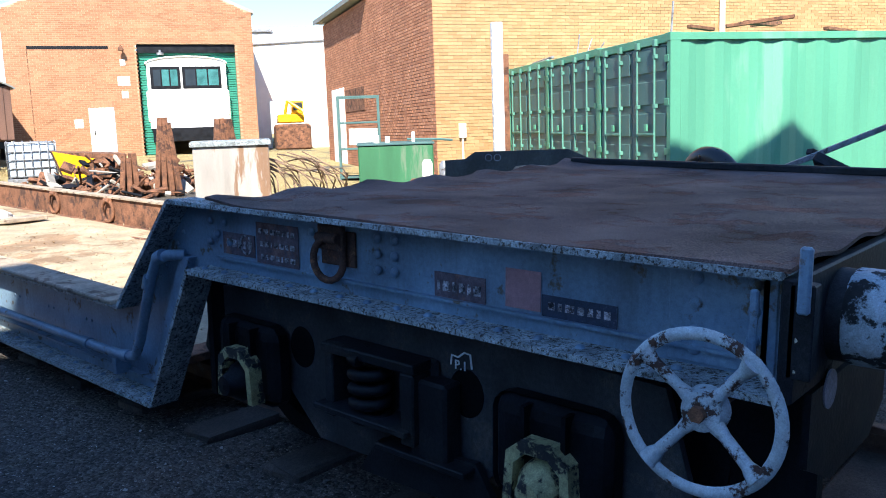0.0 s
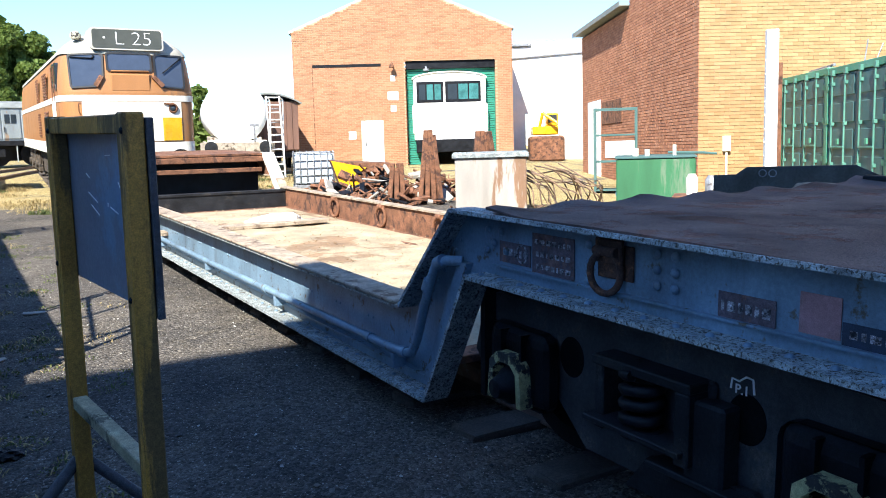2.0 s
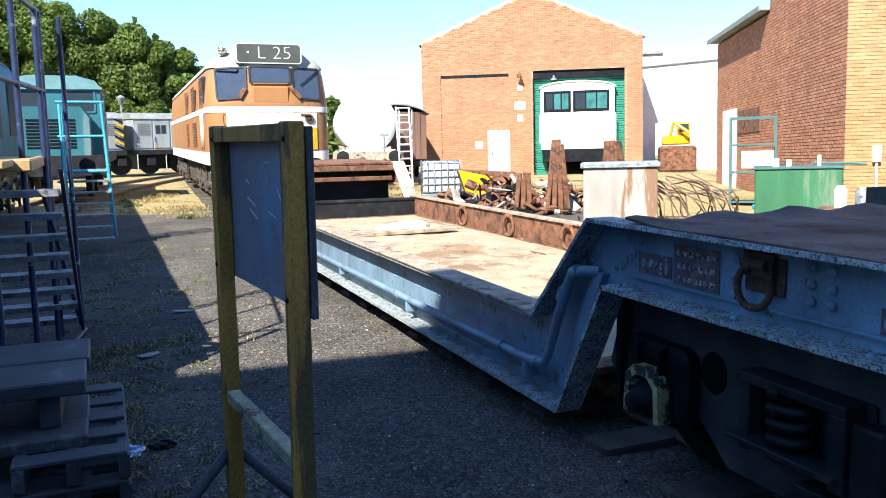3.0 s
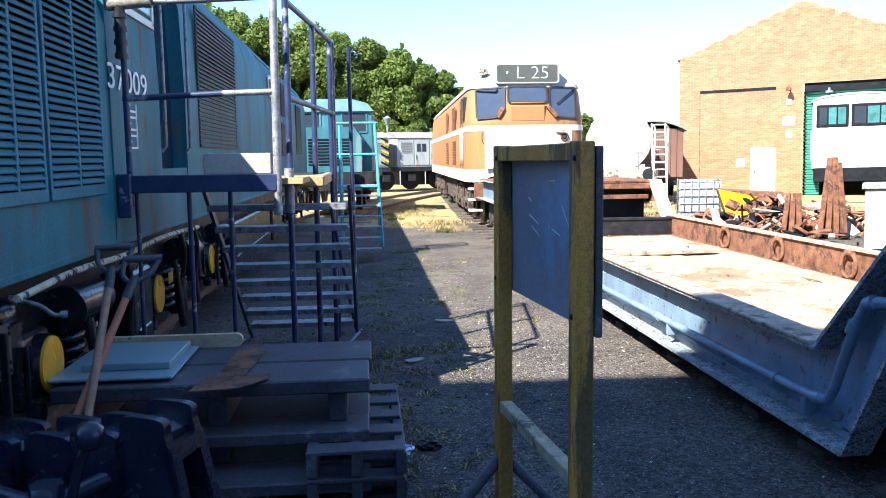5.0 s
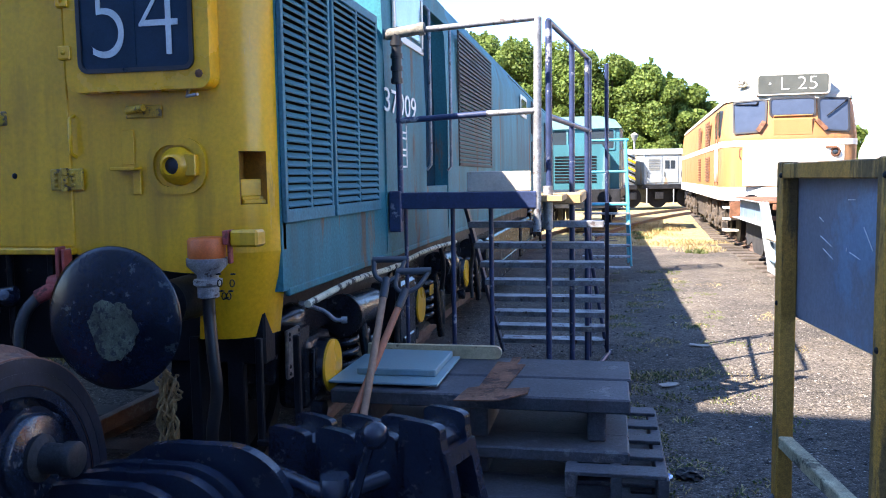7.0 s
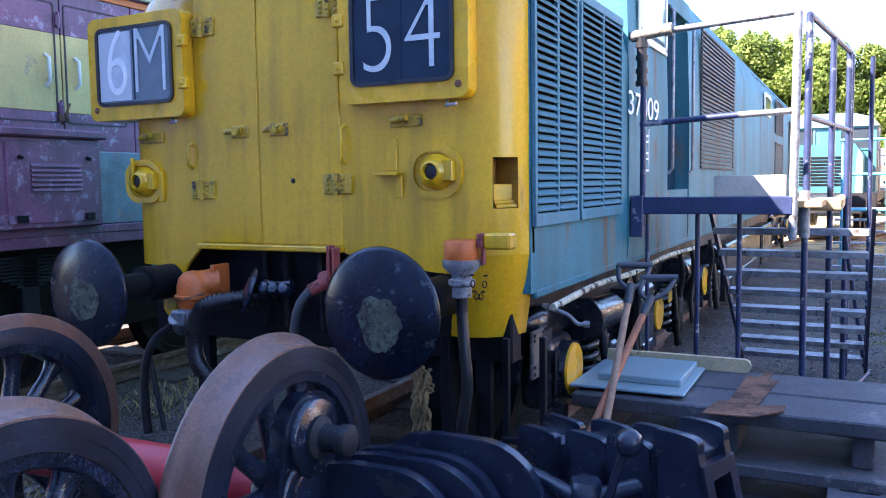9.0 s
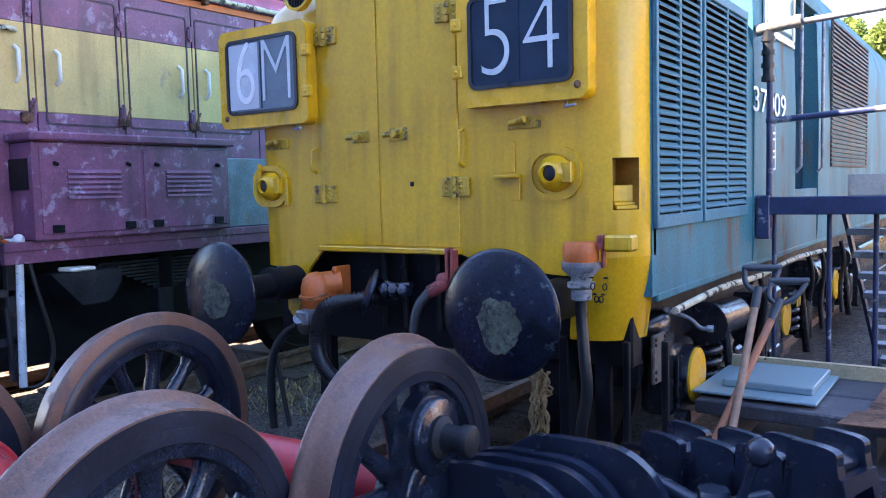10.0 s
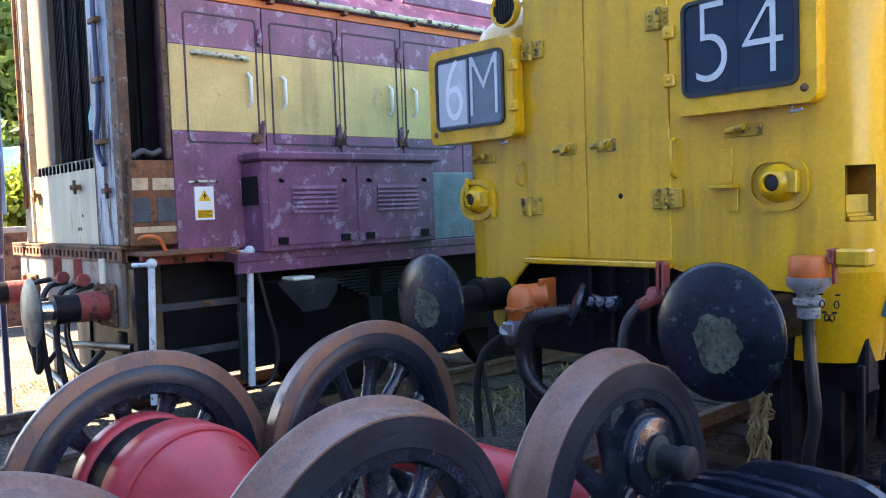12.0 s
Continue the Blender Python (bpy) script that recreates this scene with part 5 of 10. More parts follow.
    b = B()
    loft(b, body_profile(HW, 3.8), 7.4, 22.0)
    part("body", b, BLUE, d, "faded blue body side with brown streaks")
    b = B()
    prof = body_profile(HW, 3.8)
    loft(b, prof, 5.3, 6.5)
    part("cab", b, BLUE, d)
    # Set-back blue-black skin stands in for the unlit cab interior.
    b = B()
    loft(b, [(x * 0.9, min(h, 3.7)) for x, h in prof], 6.49, 7.41)
    part("door_recess", b, HEADCODE, d, "dark open cab doorway")
    b = B()
    box(b, -1.93, 6.5, 1.17, -1.868, 7.4, 1.62, 0.004)
    box(b, -1.95, 6.5, 3.05, -1.87, 7.4, 3.2, 0.004)
    parts("door_threshold", b, BLUE, d)
    for y in (6.52, 7.38):
        b = B()
        pipe(b, [(-1.86, y, 1.75), (-1.825, y, 1.79), (-1.825, y, 3.0), (-1.86, y, 3.04)], 0.013, 8)
        part("handrail", b, GALV, d, "bare metal door handrail")
    b = B()
    box(b, -1.875, 5.62, 2.72, -1.86, 6.38, 3.08, 0.01)
    part("cab_window", b, mat("pale cab glass", (0.35, 0.5, 0.5), 0.12, var=0.1, bump=0), d, "pale reflecting cab side window")
    b = B()
    box(b, -1.87, 5.55, 2.66, -1.855, 5.6, 3.12, 0.003)
    box(b, -1.87, 6.4, 2.66, -1.855, 6.45, 3.12, 0.003)
    box(b, -1.87, 5.55, 2.64, -1.855, 6.45, 2.69, 0.003)
    part("window_frame", b, CREAM, d)
    slat_panel("louvre_panel", d, 3.545, 4.2, 1.55, 2.62, 2, 29, LOUVRE)
    slat_panel("louvre_panel", d, 4.24, 5.09, 1.55, 2.64, 2, 29, LOUVRE)
    # grilles and windows along the body
    GRILLE = mat("dark mesh grille", (0.05, 0.052, 0.05), 0.7, var=0.3, scale=6, col2=(0.13, 0.12, 0.09), wear=0.3, wscale=3, bump=0.3)
    for y0, y1, h0, h1 in ((7.95, 10.2, 1.8, 3.1), (15.6, 17.2, 2.5, 3.1), (15.6, 17.2, 1.75, 2.35), (18.8, 20.2, 1.8, 2.9)):
        b = B()
        box(b, -1.862, y0, h0, -1.85, y1, h0 + 0.03, 0.002)
        box(b, -1.862, y0, h1 - 0.03, -1.85, y1, h1, 0.002)
        box(b, -1.862, y0, h0, -1.85, y0 + 0.04, h1, 0.002)
        box(b, -1.862, y1 - 0.04, h0, -1.85, y1, h1, 0.002)
        n = int((h1 - h0) / 0.04)
        for k in range(n):
            z = h0 + (h1 - h0) * (k + 0.5) / n
            box(b, -1.862, y0, z - 0.011, -1.842, y1, z + 0.009)
        part("grille", b, GRILLE, d, "dark slatted side grille")
    b = B()
    prism(b, rounded(13.7, 2.7, 14.7, 3.05, 0.08), yz, -1.866, -1.85)
    part("side_window", b, CREAM, d)
    b = B()
    prism(b, rounded(13.78, 2.76, 14.62, 2.99, 0.06), yz, -1.86, -1.846)
    part("window_pane", b, GLASSDK, d)
    for k in range(7):
        b = B()
        y = 13.2 + 1.1 * k
        prism(b, [(-2.0, 3.24), (-2.14, 3.42), (-2.13, 3.44), (-1.98, 3.27)], lambda u, v, dd: (u, dd, v), y, y + 0.9)
        part("roof_window", b, GLASSDK, d)
    lettering("running_number", "37009", 0.27, Matrix.Translation((-1.85, 5.68, 2.19)) @ pose(0, 0, 0, 90, 0, 90) @ Matrix.Diagonal((1.36, 0.82, 1, 1)), LETTER, d)
    b = B()
    for k in range(8):
        z = 1.76 + 0.04 * k
        box(b, -1.868, 5.66, z, -1.852, 5.7 + 0.14 * (k % 3 != 1), z + 0.014)
    for y in (5.66, 5.83):
        box(b, -1.868, y, 1.76, -1.852, y + 0.014, 2.06)
    part("lettering", b, LETTER, d)
    b = B()
    box(b, -1.89, 3.6, 1.15, -1.865, 22.0, 1.19, 0.006)
    part("sole_bar", b, BLUE, d)
    # coupling gap and what hangs in it
    b = B()
    box(b, -4.2, 3.5, 0.85, -1.95, 3.62, 1.4, 0.01)
    box(b, -4.1, 3.6, 0.9, -2.0, 22.0, 1.15, 0.02)
    part("buffer_beam", b, SOOT, d, "oily black buffer beam")
    buffer(d, -2.23)
    buffer(d, -3.92)
    b = B()
    m = Matrix.Translation((-3.615, 3.2, 1.07))
    lathe(b, m, [(0.08, 0), (0.084, 0.01), (0.084, 0.045), (0.098, 0.05), (0.098, 0.066), (0.086, 0.07), (0.086, 0.11), (0.075, 0.155), (0.045, 0.185), (0.0001, 0.195)], 28)
    cyl(b, (-3.6, 3.22, 1.19), (-3.53, 3.3, 1.2), 0.07, 20)
    box(b, -3.54, 3.24, 1.125, -3.515, 3.37, 1.29, 0.006)
    for hh in (1.145, 1.27):
        dome(b, (-3.528, 3.24, hh), (0, -1, 0), 0.009)
    jh = part("jumper_head", b, ORANGE, d, "orange jumper socket head")
    b = B()
    pipe(b, [(-3.715, 3.18, 1.135), (-3.65, 3.105, 1.125), (-3.57, 3.11, 1.13), (-3.52, 3.18, 1.15)], 0.006, 6)
    part("wire_bail", b, RUST, jh)
    b = B()
    lathe(b, m, [(0.0001, -0.1), (0.035, -0.1), (0.05, -0.08), (0.05, -0.02), (0.07, -0.01), (0.07, 0.002)], 18)
    box(b, -3.66, 3.12, 0.985, -3.56, 3.14, 1.07, 0.004)
    part("socket_base", b, GALV, jh, "grimy metal socket base")
    b = B()
    box(b, -3.66, 3.112, 1.0, -3.6, 3.122, 1.03, 0.003)
    part("red_tag", b, ORANGE, jh)
    way = smooth_line([(-3.2, 3.36, 1.135), (-3.3, 3.24, 1.13), (-3.43, 3.12, 1.11), (-3.505, 3.1, 1.03), (-3.53, 3.1, 0.9), (-3.5, 3.1, 0.79), (-3.42, 3.13, 0.7), (-3.33, 3.2, 0.64)], 9)
    b = B()
    pipe(b, way, 0.036, 14)
    hs = part("heating_hose", b, RUBBER, d, "thick black corrugated hose")
    b = B()
    for p, q in zip(way[6:-1], way[7:]):
        w = (q - p).normalized() * 0.005
        cyl(b, p - w, p + w, 0.043, 14)
    part("hose_rib", b, RUBBER, hs)
    b = B()
    cyl(b, way[0], way[5], 0.045, 16)
    cyl(b, way[5], way[6], 0.05, 16)
    part("hose_cuff", b, RUBBER, hs)
    # swan-necked coupling head and link
    b = B()
    lathe(b, Matrix.Translation((-3.26, 3.22, 1.17)) @ pose(0, 0, 0, 70, 0, -50), [(0.0001, -0.02), (0.1, -0.02), (0.125, -0.008), (0.125, 0.008), (0.1, 0.022), (0.0001, 0.03)], 28)
    pipe(b, smooth_line([(-3.24, 3.28, 1.2), (-3.17, 3.25, 1.2), (-3.1, 3.24, 1.19), (-3.02, 3.26, 1.2)], 4), 0.035, 12)
    for x in (-3.15, -3.09, -3.03):
        lathe(b, Matrix.Translation((x, 3.22, 1.18)) @ pose(0, 0, 0, 60, 20), [(0.0001, -0.05), (0.025, -0.045), (0.036, -0.02), (0.036, 0.02), (0.025, 0.045), (0.0001, 0.05)], 14)
    part("coupling_hook", b, WHEELBLK, d, "black greasy coupling gear")
    b = B()
    for x in (-3.36, -3.22, -3.0, -2.9):
        cyl(b, (x, 3.47, 0.95), (x, 3.47, 1.37), 0.016, 8)
    for k in range(7):
        dome(b, (-3.5 + 0.12 * k, 3.5, 1.27), (0, -1, 0), 0.014)
    parts("beam_pipe", b, BLACK, d)
    for x, hx in ((-2.77, -2.88),):
        b = B()
        cyl(b, (x - 0.06, 3.25, 1.24), (x + 0.05, 3.25, 1.26), 0.042, 12)
        cyl(b, (x, 3.25, 1.25), (x - 0.1, 3.2, 1.19), 0.032, 12)
        box(b, x - 0.005, 3.2, 1.25, x + 0.012, 3.26, 1.41, 0.005)
        box(b, x + 0.025, 3.2, 1.25, x + 0.04, 3.26, 1.4, 0.005)
        part("air_cock", b, DULLRED, d, "red air cock with a lever")
        b = B()
        pipe(b, smooth_line([(x - 0.1, 3.2, 1.19), (hx - 0.02, 3.15, 1.12), (hx - 0.03, 3.12, 1.0), (hx, 3.1, 0.86), (hx + 0.1, 3.12, 0.78)], 6), 0.026, 10)
        part("air_hose", b, RUBBER, d)
    b = B()
    pipe(b, smooth_line([(-3.6, 3.2, 1.05), (-3.68, 3.15, 0.99), (-3.8, 3.1, 0.9), (-3.86, 3.08, 0.75), (-3.87, 3.08, 0.55), (-3.86, 3.08, 0.4)], 6), 0.024, 10)
    pipe(b, smooth_line([(-3.84, 3.1, 0.8), (-3.8, 3.1, 0.6), (-3.76, 3.1, 0.42)], 6), 0.014, 8)
    part("air_hose", b, RUBBER, d)
    b = B()
    lathe(b, Matrix.Translation((-3.68, 3.15, 0.99)) @ pose(0, 0, 0, 50, 30), [(0.03, -0.07), (0.045, -0.06), (0.045, 0.0), (0.03, 0.02), (0.035, 0.06)], 14)
    box(b, -3.69, 3.1, 0.98, -3.6, 3.14, 1.06, 0.01)
    part("hose_cock", b, GALV, d)
    # jumper plug with its cable on the corner
    b = B()
    lathe(b, Matrix.Translation((-2.07, 3.22, 1.365)), [(0.075, 0), (0.078, 0.01), (0.078, 0.075), (0.07, 0.085), (0.0001, 0.087)], 28)
    jp = part("jumper_plug", b, ORANGE, d, "orange capped jumper plug with a hanging cable")
    b = B()
    lathe(b, Matrix.Translation((-2.07, 3.22, 1.195)), [(0.03, 0.0), (0.045, 0.005), (0.045, 0.05), (0.06, 0.06), (0.06, 0.08), (0.045, 0.085), (0.045, 0.1), (0.085, 0.14), (0.085, 0.17)], 20)
    part("plug_body", b, GALV, jp, "grey metal plug body")
    b = B()
    pipe(b, smooth_line([(-2.07, 3.22, 1.23), (-2.07, 3.22, 1.12), (-2.05, 3.2, 0.95), (-2.04, 3.2, 0.8), (-2.08, 3.22, 0.6), (-2.1, 3.3, 0.45)], 8), 0.027, 10)
    part("cable", b, RUBBER, jp)
    b = B()
    box(b, -1.99, 3.2, 1.42, -1.965, 3.27, 1.48, 0.004)
    box(b, -1.98, 3.22, 1.34, -1.965, 3.25, 1.44, 0.004)
    part("plug_clip", b, DULLRED, jp)
    b = B()
    box(b, -1.965, 3.21, 1.41, -1.84, 3.3, 1.48, 0.01)
    part("plug_bracket", b, YELLOW, jp)
    b = B()
    for k in range(9):
        a = radians(200 + 140 * k / 8)
        c = Vector((-1.98 + 0.0 + 0.035 * math.cos(a), 3.2, 1.3 - 0.1 * math.sin(radians(180 * k / 8))))
        t = pose(*c, 90 if k % 2 else 0, 0, 30)
        pipe(b, [t @ Vector((0.009 * math.cos(q), 0.015 * math.sin(q), 0)) for q in np.linspace(0, 2 * math.pi, 9)], 0.0028, 5)
    part("chain", b, SOOT, jp)
    # frame below, lifeguard irons, rope ends
    b = B()
    for x0, y0, z0, x1, y1, z1 in ((-2.3, 3.45, 0.3, -2.25, 3.55, 0.98), (-2.14, 3.5, 0.35, -2.06, 3.54, 0.98), (-1.98, 3.45, 0.5, -1.95, 3.48, 0.98), (-1.8, 3.45, 0.5, -1.77, 3.48, 1.0), (-1.98, 3.44, 0.49, -1.77, 3.49, 0.52), (-3.9, 3.5, 0.3, -3.8, 3.56, 0.9)):
        box(b, x0, y0, z0, x1, y1, z1, 0.005)
    parts("guard_iron", b, SOOT, d)
    b = B()
    rnd = random.Random(7)
    for _ in range(16):
        x = -2.31 + rnd.uniform(-0.03, 0.03)
        pts = [(x + rnd.uniform(-0.035, 0.035), 3.28 + rnd.uniform(-0.03, 0.03), 0.88 - 0.3 * k / 6 - rnd.uniform(0, 0.05)) for k in range(7)]
        pipe(b, smooth_line(pts, 3), 0.006, 5)
    part("frayed_rope", b, mat("frayed rope", (0.25, 0.17, 0.08), 0.9, var=0.3, scale=20, bump=0.2), d, "frayed brown rope end")
    # bogies
    for y0 in (4.1, 16.5):
        b = B()
        out = [(-0.45, 0.95), (-0.3, 1.02), (0.3, 1.02), (0.6, 0.95), (1.5, 0.93), (1.75, 1.02), (2.4, 1.02), (2.7, 0.93), (3.55, 0.93), (3.8, 1.02), (4.4, 1.02), (4.6, 0.9), (4.6, 0.75), (4.35, 0.84), (3.85, 0.84), (3.6, 0.78), (2.65, 0.78), (2.35, 0.86), (1.75, 0.86), (1.5, 0.78), (0.6, 0.78), (0.3, 0.88), (-0.3, 0.88), (-0.45, 0.72)]
        prism(b, [(y0 + u, h) for u, h in out], yz, -2.12, -1.98)
        bmesh.ops.bevel(b, geom=[e for e in b.edges if e.calc_face_angle(0.0) > 1.0], offset=0.02, segments=2, affect="EDGES")
        bg = part("bogie_frame", b, OILY, d, "oily black cast bogie frame")
        b = B()
        bmesh.ops.create_uvsphere(b, u_segments=24, v_segments=14, radius=0.1, matrix=Matrix.Translation((-2.02, y0 - 0.2, 0.99)) @ Matrix.Diagonal((1.0, 1.7, 0.85, 1)))
        cyl(b, (-2.02, y0 - 0.12, 0.97), (-2.02, y0 - 0.1, 0.82), 0.08, 20, 0.06)
        for f in b.faces:
            f.smooth = True
        prism(b, [(y0 - 0.3, 0.95), (y0 - 0.12, 0.95), (y0 - 0.16, 0.8), (y0 - 0.26, 0.78)], yz, -2.0, -1.92)
        part("horn_casting", b, OILY, bg, "curved glossy black horn casting")
        b = B()
        box(b, -1.93, y0 - 0.43, 0.74, -1.91, y0 - 0.27, 0.975, 0.006)
        rp = part("rivet_plate", b, mat("brown scuffed plate", (0.07, 0.06, 0.055), 0.5, var=0.45, scale=12, col2=(0.14, 0.12, 0.1), wear=0.4, wscale=20, bump=0.4), bg, "scuffed brown riveted plate")
        for yy in (y0 - 0.41, y0 - 0.29):
            for hh in (0.765, 0.8, 0.93, 0.955):
                b = B()
                dome(b, (-1.91, yy, hh), (1, 0, 0), 0.011)
                part("rivet", b, SOOT, rp)
        for k in range(3):
            y = y0 + 2.06 * k
            b = B()
            box(b, -2.08, y - 0.2, 0.52, -1.9, y + 0.17, 0.89, 0.05, seg=3)
            cyl(b, (-1.92, y, 0.71), (-1.85, y, 0.71), 0.16, 28, 0.15)
            for dy in (-0.17, -0.13):
                cyl(b, (-1.89, y + dy, 0.6), (-1.89, y + dy, 0.84), 0.012, 8)
            cyl(b, (-1.9, y - 0.15, 0.52), (-1.84, y - 0.15, 0.52), 0.045, 14)
            part("axlebox", b, OILY, d)
            b = B()
            lathe(b, Matrix.Translation((-1.85, y, 0.715)) @ pose(0, 0, 0, 0, 90), [(0.138, 0), (0.136, 0.012), (0.0001, 0.016)], 28)
            part("axle_cover", b, AMBER, d, "yellow round axle cover")
            for dy in (0.46, 0.68):
                b = B()
                pts = [(-1.94 + 0.075 * math.cos(q), y + dy + 0.075 * math.sin(q), 0.5 + 0.33 * q / (2 * math.pi * 5)) for q in np.linspace(0, 2 * math.pi * 5, 80)]
                pipe(b, pts, 0.024, 8)
                part("coil_spring", b, OILY, d)
            b = B()
            lathe(b, Matrix.Translation((-2.33, y, 0.66)) @ pose(0, 0, 0, 0, 90), [(0.54, -0.13), (0.57, -0.12), (0.54, -0.09), (0.54, 0.0), (0.46, 0.0), (0.44, -0.04), (0.16, -0.03), (0.14, 0.06), (0.0001, 0.06)], 40)
            part("wheel", b, SOOT, d)
            b = B()
            cyl(b, (-1.86, y + 0.55, 0.9), (-1.82, y + 0.62, 0.35), 0.03, 8)
            box(b, -1.9, y + 0.6, 0.45, -1.8, y + 0.72, 0.75, 0.015)
            part("brake_hanger", b, OILY, d)
    b = B()
    pipe(b, smooth_line([(-2.05, 4.02, 1.045), (-1.98, 4.05, 1.04), (-1.88, 4.08, 1.005), (-1.83, 4.11, 0.955), (-1.78, 4.13, 0.95)], 5), 0.011, 8)
    cyl(b, (-2.0, 4.04, 1.04), (-1.97, 4.055, 1.038), 0.024, 10)
    cyl(b, (-1.8, 4.125, 0.95), (-1.77, 4.135, 0.95), 0.018, 10)
    part("sanding_pipe", b, GALV, d, "bare bent metal pipe")
    b = B()
    pipe(b, smooth_line([(-1.82, 3.7, 1.1), (-1.8, 4.4, 1.13), (-1.8, 5.2, 1.11), (-1.8, 6.2, 1.13), (-1.8, 7.4, 1.1)], 6), 0.018, 8)
    part("air_pipe", b, CREAMY, d)
    b = B()
    for y0, y1, h0 in ((5.35, 5.8, 0.3), (9.4, 12.8, 0.35), (13.2, 14.6, 0.4)):
        box(b, -2.2, y0, h0, -1.8, y1, 0.98, 0.02)
        box(b, -1.81, y0 + 0.08, h0 + 0.08, -1.79, y1 - 0.08, 0.6, 0.008)
    parts("battery_box", b, OILY, d, "grimy underframe box")
    for y, r in ((4.75, 0.105), (7.3, 0.11), (9.0, 0.1)):
        b = B()
        cyl(b, (-1.9, y - 0.28, 0.92), (-1.9, y + 0.22, 0.9), r, 24)
        cyl(b, (-1.9, y + 0.22, 0.9), (-1.9, y + 0.3, 0.9), r, 24, 0.06)
        cyl(b, (-1.9, y - 0.32, 0.92), (-1.9, y - 0.27, 0.92), r + 0.015, 24)
        cyl(b, (-1.9, y + 0.28, 0.9), (-1.9, y + 0.5, 0.88), 0.03, 10)
        part("brake_cylinder", b, OILY, d)
    for y in (5.2, 6.7, 7.2, 8.2):
        b = B()
        pipe(b, smooth_line([(-1.8, y, 1.12), (-1.78, y + 0.04, 0.95), (-1.82, y + 0.12, 0.7), (-1.8, y + 0.1, 0.45)], 4), 0.02, 8)
        part("sand_pipe", b, BLACK, d)
    b = B()
    box(b, -1.785, 6.2, 0.78, -1.78, 6.32, 0.86)
    part("label_plate", b, AMBER, d)


diesel()

# ---- the maroon shunter ----
POSTPAINT = mat("peeling blue-grey post paint", (0.2, 0.25, 0.31), 0.6, var=0.4, scale=5, col2=(0.07, 0.06, 0.055), wear=0.5, wscale=9, bump=0.4, streak=True)
# Black of the radiator, and of the block for the unlit engine space.
VOID = mat("matt black void and fins", (0.008, 0.008, 0.009), 0.95, var=0.4, scale=6, bump=0.3, spec=0.1)
ENDPAINT = mat("scuffed pale end paint", (0.25, 0.2, 0.17), 0.6, var=0.25, scale=4, col2=(0.2, 0.12, 0.08), wear=0.4, wscale=5, bump=0.3)
def shunter():
    s = yard_thing("maroon_shunter", "faded maroon and cream shunting locomotive with an open end", "locomotive", -7.07, 1.95)
    X = -5.9
    MAR = PURPLE
    STRIPE = ORANGE
    # side in three bands
    for y0, y1 in ((2.28, 2.985), (2.995, 3.645), (3.655, 4.275), (4.285, 4.95), (4.96, 5.7)):
        for h0, h1, m, nm in ((1.45, 2.27, MAR, "lower_panel"), (2.272, 2.85, BAND, "cream_band"), (2.852, 3.17, MAR, "upper_panel")):
            b = B()
            box(b, X - 0.03, y0, h0, X, y1, h1, 0.003)
            part(nm, b, m, s)
    b = B()
    box(b, -8.2, 2.3, 1.4, X - 0.02, 11.0, 3.3, 0.01)
    part("hood", b, MAR, s, "faded maroon hood")
    b = B()
    box(b, X - 0.04, 2.28, 3.172, X + 0.012, 11.0, 3.225, 0.003)
    part("orange_stripe", b, STRIPE, s, "orange stripe below the roof")
    b = B()
    prism(b, [(X - 0.02, 3.22), (X + 0.03, 3.24), (-6.15, 3.55), (-6.6, 3.72), (-7.5, 3.72), (-8.0, 3.5), (-8.22, 3.22)], lambda u, v, d: (u, d, v), 2.25, 11.0)
    part("roof", b, MAR, s)
    for y0, y1 in ((3.1, 4.3), (4.4, 5.6)):
        b = B()
        box(b, -6.02, y0, 3.42, -5.98, y1, 3.56, 0.01, pose(0, 0, 0))
        part("roof_hatch", b, MAR, s)
    b = B()
    pipe(b, [(X + 0.05, 2.95, 3.24), (X + 0.07, 3.2, 3.25), (X + 0.07, 6.0, 3.25)], 0.02, 8)
    part("grab_rail", b, CREAMY, s, "chipped white grab rail")
    for y in (3.05, 3.7, 4.4):
        b = B()
        box(b, X, y - 0.02, 3.2, X + 0.07, y + 0.02, 3.235, 0.003)
        part("rail_bracket", b, RUST, s)
    # doors over the bands, with hinges and handles
    for y0, y1 in ((2.4, 2.93), (3.06, 3.6), (3.7, 4.22), (4.32, 4.86)):
        b = B()
        ring_plate(b, rounded(y0 - 0.012, 2.19, y1 + 0.012, 3.08, 0.03), rounded(y0, 2.202, y1, 3.068, 0.025), yz, X - 0.002, X + 0.006)
        dr = part("engine_door_edge", b, mat("grimy door edge", (0.06, 0.035, 0.05), 0.7, var=0.4, scale=12, bump=0.2), s)
        for h in (2.3, 2.95):
            b = B()
            box(b, X, y1 + 0.01, h - 0.04, X + 0.025, y1 + 0.05, h + 0.04, 0.004)
            cyl(b, (X + 0.02, y1 + 0.03, h - 0.06), (X + 0.02, y1 + 0.03, h + 0.06), 0.012, 8)
            part("hinge", b, MAR, dr)
    for y in (2.86, 3.14, 4.14, 4.4):
        b = B()
        pipe(b, [(X, y, 2.46), (X + 0.045, y, 2.49), (X + 0.045, y, 2.66), (X, y, 2.69)], 0.014, 8)
        part("door_handle", b, CREAM, s, "white door handle")
    b = B()
    pipe(b, [(X, 2.44, 2.8), (X + 0.04, 2.47, 2.8), (X + 0.04, 2.84, 2.79), (X, 2.87, 2.79)], 0.017, 8)
    part("grab_handle", b, CREAMY, s)
    b = B()
    for y in (2.9, 3.62, 4.25):
        box(b, X, y - 0.03, 2.2, X + 0.03, y + 0.05, 2.26, 0.005)
